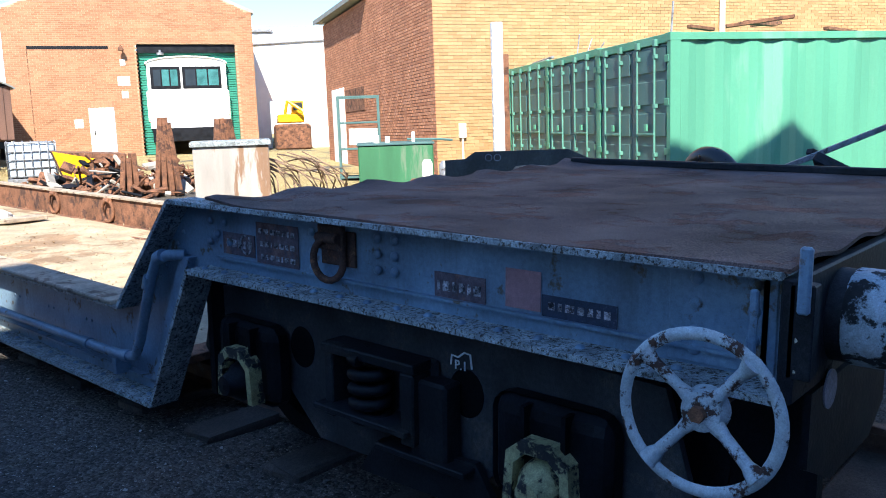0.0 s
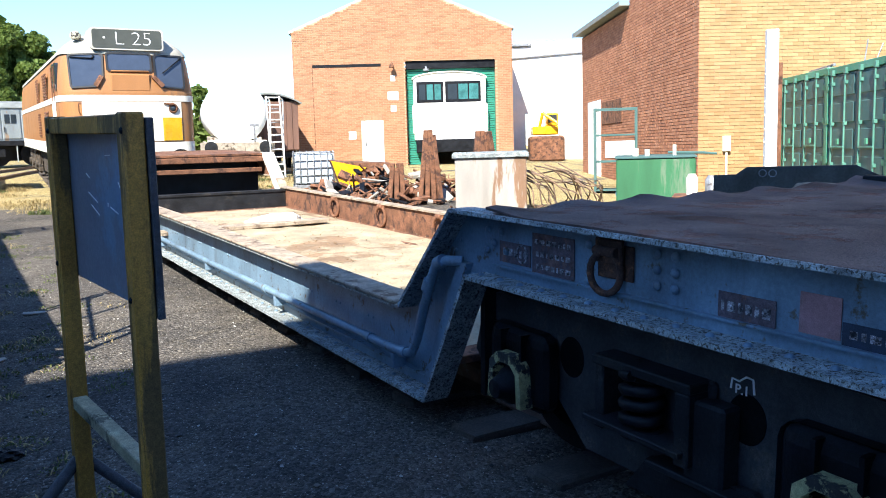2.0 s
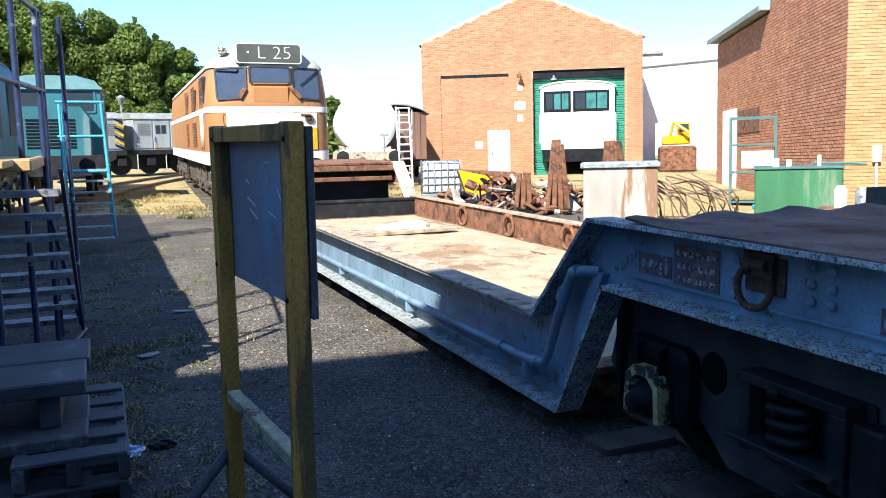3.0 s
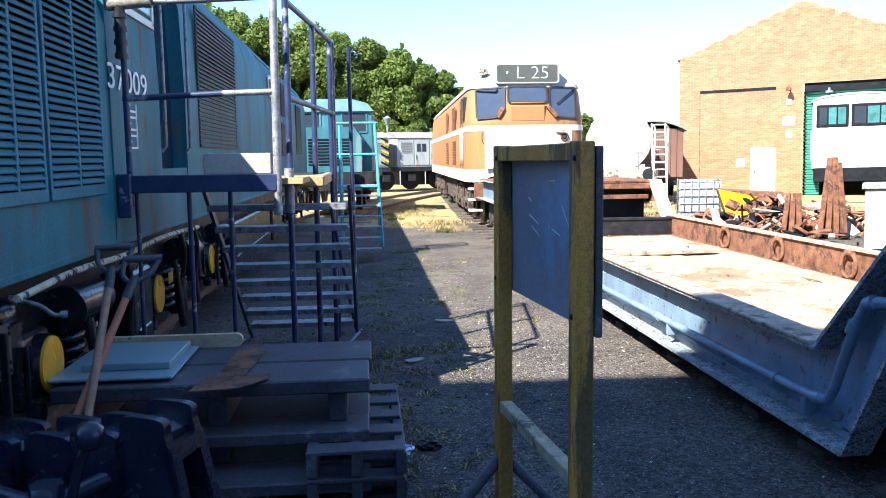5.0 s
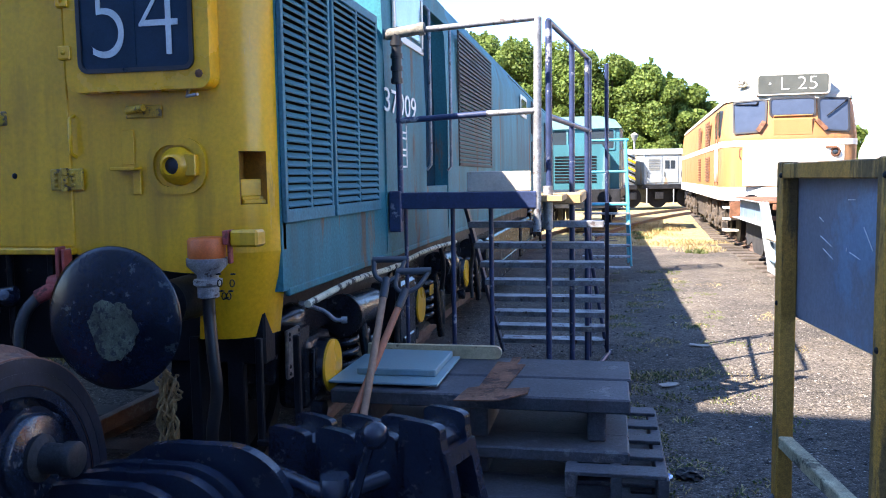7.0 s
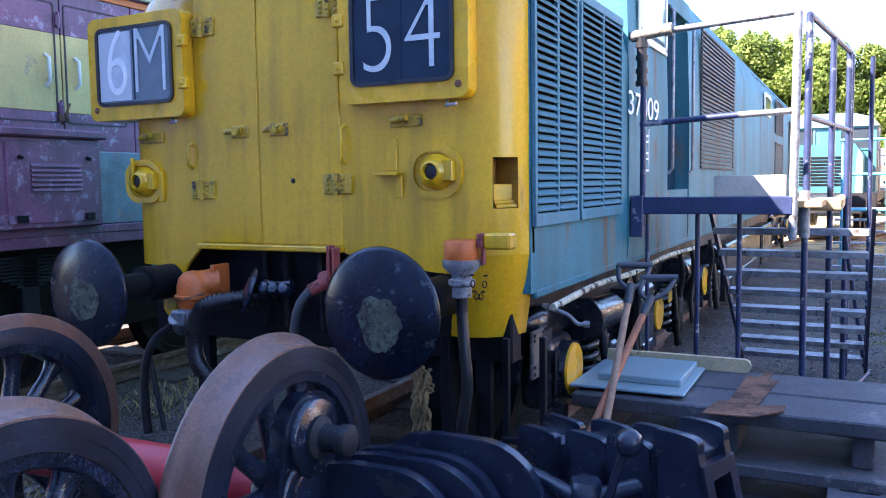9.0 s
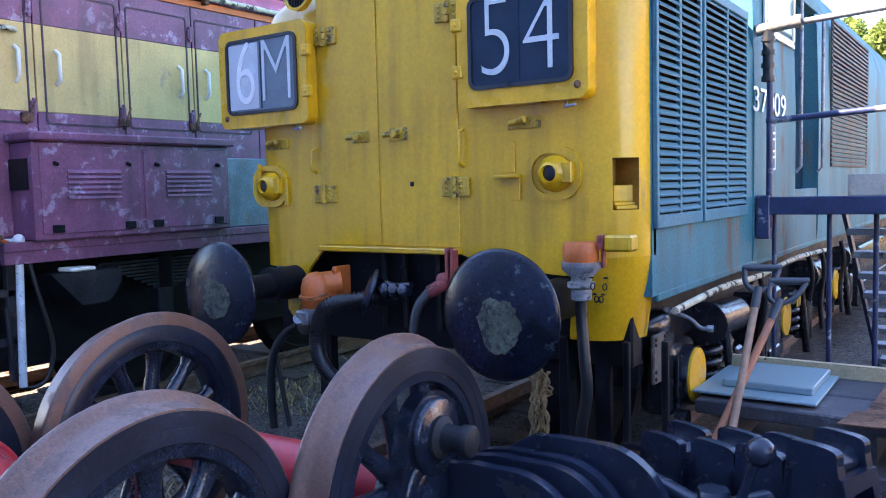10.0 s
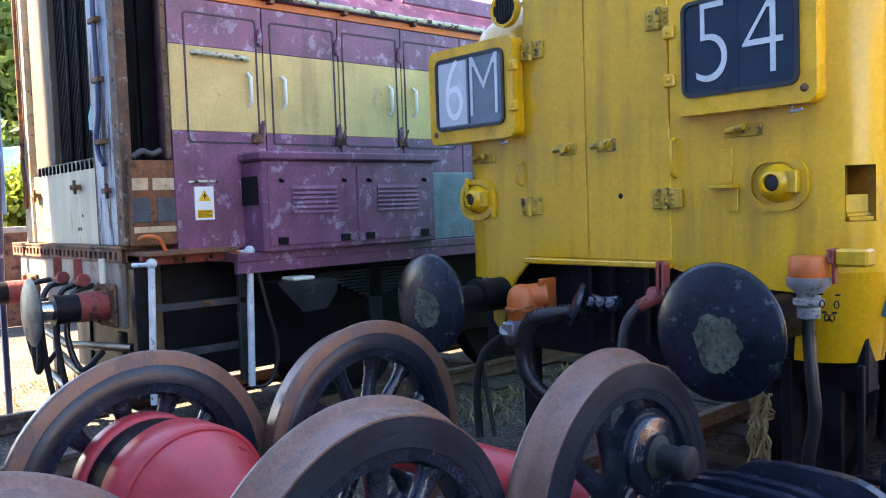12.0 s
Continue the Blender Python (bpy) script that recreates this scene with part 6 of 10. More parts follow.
        cyl(b, (X + 0.02, y, 2.18), (X + 0.035, y + 0.06, 2.34), 0.008, 6)
    parts("door_catch", b, RUST, s)
    b = B()
    box(b, X, 4.66, 2.33, X + 0.006, 4.84, 2.78, 0.002)
    part("notice", b, WHITE, s, "white blank notice")
    # battery box on the running plate
    bx = B()
    box(bx, X, 2.78, 1.42, -5.62, 4.36, 2.06, 0.012)
    bb = part("battery_box", bx, MAR, s, "maroon battery box with louvred doors")
    b = B()
    box(b, X, 2.75, 2.06, -5.58, 4.4, 2.12, 0.012)
    part("box_lid", b, MAR, bb)
    for y0, y1 in ((2.82, 3.55), (3.58, 4.33)):
        b = B()
        box(b, -5.622, y0, 1.46, -5.61, y1, 2.03, 0.004)
        dd = part("box_door", b, MAR, bb)
        for k in range(6):
            b = B()
            h = 1.69 + 0.034 * k
            prism(b, [(-5.612, h), (-5.595, h - 0.006), (-5.6, h + 0.008), (-5.612, h + 0.022)], lambda u, v, d: (u, d, v), y0 + 0.18, y1 - 0.16)
            part("louvre", b, MAR, dd)
        for y in (y0 + 0.1, y1 - 0.1):
            b = B()
            cyl(b, (-5.61, y, 1.92), (-5.58, y, 1.91), 0.014, 8)
            box(b, -5.612, y - 0.04, 1.47, -5.595, y + 0.04, 1.52, 0.004)
            parts("catch", b, SOOT, dd)
    b = B()
    box(b, X, 2.772, 1.75, -5.68, 2.785, 1.95)
    part("box_vent", b, SOOT, bb)
    b = B()
    box(b, X, 4.42, 1.42, -5.72, 4.9, 1.98, 0.01)
    part("sand_box", b, mat("chalky grey-blue paint", (0.13, 0.19, 0.23), 0.6, var=0.3, scale=6, col2=(0.22, 0.2, 0.2), wear=0.4, wscale=8, bump=0.2), s, "small faded grey-blue box")
    # warning sign
    b = B()
    box(b, X, 2.41, 1.66, X + 0.014, 2.55, 1.89, 0.001)
    ws = part("warning_sign", b, WHITE, s, "white and yellow electrical warning sign")
    b = B()
    prism(b, [(2.435, 1.79), (2.525, 1.79), (2.48, 1.87)], yz, X + 0.014, X + 0.016)
    box(b, X + 0.014, 2.425, 1.675, X + 0.016, 2.535, 1.73)
    parts("yellow_field", b, AMBER, ws)
    b = B()
    prism(b, [(2.487, 1.855), (2.468, 1.825), (2.48, 1.825), (2.474, 1.797), (2.494, 1.832), (2.482, 1.832)], yz, X + 0.016, X + 0.018)
    for k in range(3):
        box(b, X + 0.016, 2.435, 1.685 + 0.014 * k, X + 0.018, 2.525 - 0.02 * (k % 2), 1.69 + 0.014 * k)
    part("sign_mark", b, SOOT, ws)
    b = B()
    pipe(b, [(X, 2.38, 1.92), (X + 0.02, 2.4, 1.925), (X + 0.02, 2.58, 1.925)], 0.01, 6)
    part("small_rail", b, CREAMY, s)
    # running plate and frame below
    b = B()
    box(b, -8.3, 2.6, 1.36, -5.68, 11.0, 1.42, 0.006)
    box(b, -5.74, 2.6, 1.28, -5.69, 11.0, 1.37, 0.004)
    part("running_plate", b, MAR, s, "maroon running plate edge")
    # end footplate with its pierced edge, and the buffer beam
    b = B()
    box(b, -8.6, 1.93, 1.485, -6.02, 2.62, 1.505, 0.004)
    box(b, -6.03, 2.0, 1.44, -5.72, 2.62, 1.47, 0.004)
    fp = part("front_footplate", b, RUST, s, "rusty end footplate with a pierced edge")
    b = B()
    box(b, -8.6, 1.935, 1.465, -6.03, 1.95, 1.485, 0.002)
    box(b, -8.6, 1.935, 1.395, -6.03, 1.95, 1.417, 0.002)
    for k in range(27):
        x = -8.6 + 2.52 * k / 26
        box(b, x, 1.935, 1.416, x + 0.05, 1.95, 1.466, 0.002)
    box(b, -8.6, 1.975, 1.395, -6.03, 1.985, 1.485)
    part("pierced_edge", b, RUST, fp, "rusty edge strip with a row of holes")
    b = B()
    box(b, -8.45, 1.955, 0.95, -6.1, 2.0, 1.395, 0.006)
    part("buffer_beam", b, ENDPAINT, s, "scuffed pale buffer beam")
    b = B()
    box(b, -5.93, 2.02, 1.375, -5.87, 2.62, 1.44, 0.005)
    part("step_beam", b, DULLRED, s, "red-brown beam under the footplate")
    b = B()
    for y in (2.1, 2.3, 2.5):
        dome(b, (-5.87, y, 1.405), (1, 0, 0), 0.014)
    parts("rivet", b, SOOT, fp)
    # The far plate and the cross plate are added to darken the underside.
    b = B()
    box(b, -6.3, 2.3, 0.5, -6.25, 11.0, 1.36, 0.01)
    box(b, -7.85, 2.3, 0.35, -7.8, 11.0, 1.36, 0.01)
    box(b, -8.2, 2.32, 0.4, -6.3, 2.36, 1.36, 0.01)
    box(b, -5.95, 1.96, 0.5, -5.87, 2.05, 1.36, 0.006)
    parts("frame_plate", b, SOOT, s, "black frame and backing plate")
    b = B()
    for y0, y1, h0, h1 in ((2.05, 2.75, 1.06, 1.11), (2.05, 2.75, 0.74, 0.79)):
        box(b, -5.92, y0, h0, -5.87, y1, h1, 0.004)
    box(b, -5.92, 2.7, 0.5, -5.87, 2.76, 1.36, 0.004)
    parts("step_frame", b, mat("dusty dark grey steel", (0.04, 0.042, 0.05), 0.5, var=0.4, scale=8, col2=(0.1, 0.07, 0.05), wear=0.3, wscale=12, bump=0.3), s, "dusty dark grey step frame")
    b = B()
    box(b, -5.868, 2.42, 1.065, -5.86, 2.5, 1.105, 0.002)
    part("rusty_tag", b, RUST, s)
    for y, h1 in ((2.72, 1.42), (2.02, 1.38)):
        b = B()
        pipe(b, [(-5.73, y - 0.03, 0.49), (-5.73, y, h1)], 0.025 if y > 2.5 else 0.022, 12)
        bmesh.ops.create_uvsphere(b, u_segments=14, v_segments=10, radius=0.036, matrix=Matrix.Translation((-5.73, y, h1 + 0.015)))
        cyl(b, (-5.73, y, h1 + 0.01), (-5.88, y - 0.06, h1 + 0.005), 0.015, 10)
        part("handrail", b, mat("chipped white rail paint", (0.6, 0.64, 0.66), 0.5, var=0.15, scale=8, col2=(0.08, 0.05, 0.04), wear=0.28, wscale=30, bump=0.3), s, "chipped white-painted handrail")
    b = B()
    pipe(b, smooth_line([(-5.78, 2.78, 1.38), (-5.76, 2.86, 1.0), (-5.76, 2.92, 0.7), (-5.76, 2.86, 0.5), (-5.78, 2.74, 0.47), (-5.8, 2.68, 0.6), (-5.82, 2.66, 1.0)], 6), 0.016, 8)
    part("air_hose", b, RUBBER, s)
    b = B()
    prism(b, [(2.85, 1.2), (3.35, 1.2), (3.35, 1.1), (3.25, 0.98), (3.05, 0.98)], yz, -6.0, -5.6)
    sb = part("sand_hopper", b, BLACK, s, "black sand hopper with a white lid")
    b = B()
    box(b, -5.78, 2.99, 1.203, -5.61, 3.17, 1.23, 0.008)
    part("lid", b, CREAM, sb)
    for k in range(9):
        b = B()
        w = 0.55 - 0.055 * k
        box(b, -6.0, 3.9 - w, 1.2 - 0.026 * k, -5.86, 3.9 + w, 1.222 - 0.026 * k, 0.003)
        part("leaf_spring", b, BLACK, s)
    b = B()
    box(b, -5.98, 3.83, 0.7, -5.86, 3.97, 1.24, 0.01)
    part("spring_buckle", b, BLACK, s)
    for y in (3.9, 5.9, 7.9):
        b = B()
        lathe(b, Matrix.Translation((-6.35, y, 0.66)) @ pose(0, 0, 0, 0, 90), [(0.6, -0.13), (0.64, -0.12), (0.6, -0.09), (0.6, 0.0), (0.52, 0.0), (0.5, -0.04), (0.16, -0.03), (0.14, 0.06), (0.0001, 0.06)], 40)
        part("wheel", b, SOOT, s)
    # buffers
    RAM = mat("shiny steel ram", (0.5, 0.52, 0.54), 0.18, 1.0, var=0.15, scale=9, bump=0.05)
    HEADSTEEL = mat("dull worn steel", (0.1, 0.105, 0.095), 0.5, 0.3, var=0.5, scale=9, col2=(0.12, 0.13, 0.07), wear=0.4, wscale=8, bump=0.3)
    for x in (-6.33, -8.1):
        b = B()
        cyl(b, (x, 1.955, 1.1), (x, 1.74, 1.1), 0.1, 28)
        bf = part("buffer_stock", b, DULLRED, s, "rusty red buffer stock")
        b = B()
        box(b, x - 0.16, 1.93, 0.95, x + 0.17, 1.954, 1.25, 0.01)
        for dx in (-0.12, 0.13):
            for dz in (-0.11, 0.11):
                cyl(b, (x + dx, 1.93, 1.1 + dz), (x + dx, 1.9, 1.1 + dz), 0.022, 6)
        part("buffer_flange", b, RUST, bf)
        b = B()
        cyl(b, (x, 1.745, 1.1), (x, 1.6, 1.1), 0.095, 28)
        cyl(b, (x, 1.61, 1.1), (x, 1.585, 1.1), 0.102, 28)
        part("collar", b, SOOT, bf)
        b = B()
        cyl(b, (x, 1.59, 1.1), (x, 1.46, 1.1), 0.065, 24)
        part("ram", b, RAM, bf, "shiny steel buffer ram")
        b = B()
        lathe(b, Matrix.Translation((x, 1.46, 1.1)) @ pose(0, 0, 0, 90), [(0.05, -0.03), (0.2, -0.01), (0.225, 0.005), (0.2, 0.018), (0.0001, 0.03)], 44)
        part("buffer_head", b, HEADSTEEL, bf, "worn steel buffer head")
    # the open end with its radiator
    CREAMBIT = mat("chipped cream primer", (0.5, 0.36, 0.22), 0.7, var=0.2, scale=10, col2=(0.16, 0.07, 0.04), wear=0.3, wscale=16, bump=0.4)
    b = B()
    box(b, -6.55, 1.98, 1.506, -6.13, 2.03, 3.6, 0.008)
    parts("end_post", b, POSTPAINT, s, "peeling blue-grey and cream corner post")
    b = B()
    box(b, -6.128, 1.965, 1.506, -6.0, 2.04, 3.6, 0.006)
    box(b, -5.955, 2.235, 2.08, -5.905, 2.275, 3.6, 0.006)
    for k in range(9):
        dome(b, (-5.903, 2.255, 2.2 + 0.15 * k), (1, 0, 0), 0.013)
    for k in range(6):
        dome(b, (-6.06, 1.963, 1.7 + 0.3 * k), (0, -1, 0), 0.015)
    parts("rusty_stay", b, mat("rust through old paint", (0.12, 0.06, 0.035), 0.8, var=0.4, scale=8, col2=(0.2, 0.2, 0.18), wear=0.36, wscale=14, bump=0.5), s, "rusty frame edge with flakes of old paint")
    b = B()
    box(b, -8.3, 1.98, 1.506, -8.08, 2.08, 3.6, 0.008)
    part("end_post", b, CREAMBIT, s, "chipped cream corner post")
    # Solid black block stands in for the unlit engine space.
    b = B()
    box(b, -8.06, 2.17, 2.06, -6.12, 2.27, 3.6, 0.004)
    part("void_block", b, VOID, s, "black block for the unlit space behind the radiator")
    b = B()
    box(b, -8.08, 2.0, 1.506, -6.56, 2.05, 2.06, 0.006)
    ep = part("end_panel", b, mat("pale peeling end panel", (0.42, 0.4, 0.3), 0.6, var=0.2, scale=5, col2=(0.36, 0.29, 0.09), wear=0.42, wscale=3, bump=0.3, streak=True, speck=0.2), s, "pale end panel with yellow stains")
    b = B()
    for x, h in ((-7.8, 1.62), (-7.74, 1.62), (-7.0, 1.62), (-6.95, 1.62), (-6.9, 1.72)):
        cyl(b, (x, 2.0, h), (x, 1.996, h), 0.014, 8)
    for x, h in ((-7.95, 1.9), (-6.95, 1.93), (-6.3, 1.88)):
        box(b, x - 0.06, 1.95, h - 0.015, x + 0.06, 2.0, h + 0.02, 0.005)
        cyl(b, (x + 0.03, 1.96, h - 0.05), (x + 0.05, 1.95, h + 0.05), 0.012, 6)
    parts("panel_catch", b, RUST, ep)
    b = B()
    box(b, -8.04, 2.02, 2.09, -7.53, 2.14, 3.6, 0.006)
    part("radiator_side", b, mat("brown dusty tank", (0.11, 0.08, 0.058), 0.8, var=0.3, scale=12, col2=(0.2, 0.16, 0.11), wear=0.32, wscale=24, bump=0.5, streak=True), s, "dusty brown radiator side tank")
    b = B()
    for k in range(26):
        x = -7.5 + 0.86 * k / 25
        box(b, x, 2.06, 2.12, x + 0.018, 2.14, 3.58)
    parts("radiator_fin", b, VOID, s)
    b = B()
    for x in (-7.2, -6.95, -6.72):
        pipe(b, [(x, 2.05, 2.1), (x, 2.05, 3.6)], 0.014, 6)
    parts("radiator_tube", b, SOOT, s)
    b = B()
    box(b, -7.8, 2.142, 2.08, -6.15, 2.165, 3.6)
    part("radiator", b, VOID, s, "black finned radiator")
    b = B()
    for k in range(15):
        x = -7.9 + 1.32 * k / 14
        box(b, x, 1.985, 2.055, x + 0.035, 2.07, 2.12, 0.003)
    box(b, -7.95, 2.0, 2.1, -6.56, 2.05, 2.13, 0.004)
    parts("radiator_foot", b, SOOT, s)
    b = B()
    prism(b, [(-6.64, 2.42), (-6.57, 2.5), (-6.57, 2.32), (-6.63, 2.33)], xz, 1.99, 2.0)
    part("blue_rag", b, mat("faded turquoise rag", (0.1, 0.45, 0.45), 0.8, var=0.2, bump=0.2), s, "turquoise rag caught in the opening")
    b = B()
    pipe(b, smooth_line([(-6.33, 1.955, 3.6), (-6.33, 1.955, 2.9), (-6.32, 1.955, 2.5), (-6.36, 1.955, 2.35), (-6.4, 1.955, 2.25), (-6.36, 1.955, 2.12), (-6.3, 1.96, 2.06)], 6), 0.018, 8)
    part("cable", b, mat("grimy blue cable", (0.03, 0.06, 0.14), 0.5, var=0.3, bump=0.2), s, "grimy blue cable clipped to the post")
    b = B()
    for h in (2.2, 2.62, 3.02):
        box(b, -6.4, 1.935, h, -6.26, 1.98, h + 0.035, 0.004)
    parts("cable_clip", b, RUST, s)
    # sill below the side opening
    SLATE = mat("slate grey primer", (0.05, 0.06, 0.075), 0.6, var=0.3, scale=10, col2=(0.1, 0.08, 0.07), wear=0.28, wscale=16, bump=0.3)
    RUSTY = mat("bright rust", (0.2, 0.075, 0.03), 0.85, var=0.4, scale=8, col2=(0.1, 0.05, 0.03), wear=0.4, wscale=9, bump=0.5)
    b = B()
    box(b, -5.99, 1.99, 1.506, -5.915, 2.29, 2.07, 0.004)
    sl = part("side_sill", b, RUSTY, s, "rusty sill with patches of cream and slate paint")
    for y0, y1, h0, h1, m in ((1.995, 2.1, 1.87, 1.95, CREAMBIT), (2.13, 2.28, 1.87, 1.95, CREAMBIT), (1.995, 2.11, 1.66, 1.82, SLATE), (2.155, 2.285, 1.66, 1.82, SLATE), (1.995, 2.28, 1.59, 1.63, CREAMBIT)):
        b = B()
        box(b, -5.916, y0, h0, -5.908, y1, h1, 0.002)
        part("paint_patch", b, m, sl)
    b = B()
    pipe(b, smooth_line([(-5.94, 2.02, 2.09), (-5.93, 2.08, 2.13), (-5.94, 2.15, 2.11), (-5.93, 2.21, 2.14)], 4), 0.02, 8)
    part("debris", b, WOODDARK, sl)
    b = B()
    pipe(b, smooth_line([(-5.85, 2.0, 1.55), (-5.8, 2.02, 1.57), (-5.78, 2.1, 1.55), (-5.8, 2.16, 1.44)], 4), 0.014, 6)
    pipe(b, smooth_line([(-5.78, 2.3, 1.46), (-5.76, 2.55, 1.45), (-5.76, 2.66, 1.42), (-5.78, 2.7, 1.36)], 4), 0.014, 6)
    parts("copper_pipe", b, ORANGE, s)
    b = B()
    pipe(b, smooth_line([(-8.2, 1.96, 3.6), (-8.2, 1.96, 2.5), (-8.22, 1.96, 2.2), (-8.18, 1.96, 2.0), (-8.2, 1.96, 1.8)], 6), 0.018, 8)
    part("conduit", b, RUST, s)
    b = B()
    for k, x in enumerate((-6.6, -6.85, -7.2, -7.6)):
        low = (0.65, 0.4, 0.3, 0.55)[k % 4]
        pipe(b, smooth_line([(x, 1.95, 1.22), (x, 1.8, 1.17), (x + 0.03, 1.74, 0.9), (x + 0.1, 1.8, low), (x + 0.2, 1.92, low + 0.12)], 5), 0.022, 8)
    for x0, x1, h in ((-8.2, -6.0, 0.8), (-7.6, -6.1, 0.62), (-8.0, -6.3, 0.45)):
        pipe(b, [(x0, 1.98, h), (x0 * 0.5 + x1 * 0.5, 1.9, h - 0.05), (x1, 1.98, h + 0.03)], 0.03, 8)
    parts("air_hose", b, RUBBER, s)
    for x in (-6.55, -7.0):
        b = B()
        cyl(b, (x - 0.06, 1.85, 1.27), (x + 0.06, 1.85, 1.27), 0.045, 10)
        box(b, x - 0.01, 1.8, 1.27, x + 0.01, 1.86, 1.42, 0.004)
        part("air_cock", b, DULLRED, s, "red air cock")
    b = B()
    box(b, -7.13, 1.7, 0.98, -7.03, 1.98, 1.12, 0.02)
    pipe(b, [(-7.08 + 0.07 * math.cos(q), 1.68, 0.78 + 0.2 * math.sin(q)) for q in np.linspace(0, 2 * math.pi, 17)], 0.025, 8)
    part("draw_hook", b, BLACK, s, "black coupling hook and link")
    for x in (-7.85, -6.35):
        b = B()
        box(b, x - 0.05, 2.02, 0.22, x + 0.05, 2.06, 0.9, 0.01)
        part("guard_iron", b, SOOT, s)
    b = B()
    cyl(b, (-6.33, 1.92, 1.25), (-6.33, 1.92, 1.42), 0.022, 8)
    part("lamp_iron", b, CREAM, s)


shunter()


# ---- access steps beside the diesel ----
def access_steps():
    st = yard_thing("access_steps", "navy steel access platform with steps and handrails", "steps", -1.2, 5.4)
    b = B()
    box(b, -1.8, 5.32, 1.48, -0.88, 5.37, 1.59, 0.006)
    part("platform_beam", b, NAVY, st, "dark navy platform beam")
    b = B()
    box(b, -1.8, 5.37, 1.52, -0.72, 6.0, 1.56, 0.004)
    box(b, -0.98, 6.0, 1.48, -0.62, 7.5, 1.56, 0.01)
    part("platform_floor", b, mat("worn plywood", (0.42, 0.27, 0.12), 0.7, var=0.25, scale=6, bump=0.3), st, "worn timber platform floor")
    b = B()
    box(b, -1.34, 5.38, 1.59, -0.92, 5.4, 1.72, 0.004)
    part("kick_board", b, mat("scuffed cream board", (0.42, 0.39, 0.33), 0.6, var=0.15, scale=5, col2=(0.22, 0.17, 0.12), wear=0.3, wscale=6, bump=0.15), st, "scuffed cream kick board")
    b = B()
    box(b, -1.85, 5.3, 1.33, -1.77, 5.38, 1.6, 0.006)
    part("corner_bracket", b, NAVY, st)
    T = 0.02

    def bar(nm, p0, p1, m=NAVY, r=T, lb=""):
        b = B()
        cyl(b, p0, p1, r, 10)
        part(nm, b, m, st, lb)

    bar("rail_post", (-1.78, 5.35, 1.4), (-1.78, 5.35, 2.66))
    bar("rail_post", (-0.88, 5.35, 1.33), (-0.87, 5.35, 2.68), m=GALV, r=0.026)
    bar("top_rail", (-1.8, 5.35, 2.63), (-0.86, 5.35, 2.68), m=GALV, lb="scuffed bare steel rail")
    bar("mid_rail", (-1.8, 5.35, 2.06), (-1.2, 5.35, 2.09))
    bar("mid_rail", (-1.2, 5.35, 2.09), (-0.87, 5.35, 2.1), m=GALV)
    a, c = Vector((-0.82, 5.6, 2.7)), Vector((-0.6, 7.5, 2.7))
    bar("top_rail", a, c)
    bar("mid_rail", a - Vector((0, 0, 0.62)), c - Vector((0, 0, 0.62)))
    for t, h0, m in ((0, 1.35, GALV), (0.5, 0.05, NAVY), (0.93, 0.05, NAVY), (1.0, 0.05, NAVY)):
        p = a.lerp(c, t)
        bar("rail_post", (p.x, p.y, h0), (p.x, p.y, 2.7), m=NAVY, r=0.022)
    bar("rail_sleeve", (-0.825, 5.55, 1.33), (-0.825, 5.55, 1.62), m=GALV, r=0.032)
    bar("leg", (-0.825, 5.6, 0.0), (-0.825, 5.6, 1.5))
    bar("leg", (-1.76, 5.4, 0.0), (-1.76, 5.4, 1.5), r=0.014)
    bar("leg", (-1.45, 5.45, 0.0), (-1.45, 5.45, 1.5), r=0.016)
    bar("leg", (-1.2, 5.5, 0.0), (-1.2, 5.5, 1.5), r=0.016)
    # flight of open treads
    n = 8
    for k in range(n):
        f = k / (n - 1)
        y, h = 5.85 + 1.78 * f, 1.36 - 1.18 * f
        b = B()
        box(b, -1.4, y - 0.09, h - 0.012, -0.46, y + 0.09, h + 0.01, 0.003)
        box(b, -1.4, y - 0.1, h - 0.03, -0.46, y - 0.088, h + 0.012, 0.002)
        part("tread", b, GALV, st, "steel chequer tread")
    for x in (-1.42, -0.44):
        b = B()
        prism(b, [(5.72, 1.5), (5.82, 1.5), (7.86, 0.02), (7.74, 0.02)], yz, x - 0.012, x + 0.012)
        part("stringer", b, NAVY, st)
    bar("stair_rail", (-0.45, 7.5, 2.66), (-0.44, 7.75, 0.05), r=0.018)
    bar("stair_rail", (-0.62, 6.9, 1.3), (-0.45, 7.7, 0.1), r=0.018)
    bar("foot_bar", (-1.6, 7.0, 0.03), (-1.42, 7.8, 0.03), r=0.02)
    bar("foot_bar", (-0.55, 7.0, 0.03), (-0.42, 7.8, 0.03), r=0.02)
    bar("foot_bar", (-1.5, 7.3, 0.03), (-0.5, 7.3, 0.03), r=0.016)
    b = B()
    cyl(b, (-1.86, 5.35, 2.62), (-1.64, 5.35, 2.645), 0.036, 12)
    cyl(b, (-1.64, 5.35, 2.645), (-1.6, 5.35, 2.647), 0.042, 12)
    part("rag_wrap", b, mat("dirty cloth wrap", (0.2, 0.19, 0.16), 0.95, var=0.4, scale=25, bump=0.9), st, "dirty cloth wrapped on the rail")
    b = B()
    cyl(b, (-1.79, 5.35, 2.62), (-1.79, 5.35, 2.3), 0.034, 12)
    for h in (2.32, 2.4, 2.48, 2.56):
        cyl(b, (-1.79, 5.35, h - 0.015), (-1.79, 5.35, h + 0.015), 0.042, 12)
    part("foam_sleeve", b, RUBBER, st, "black foam sleeve")


access_steps()


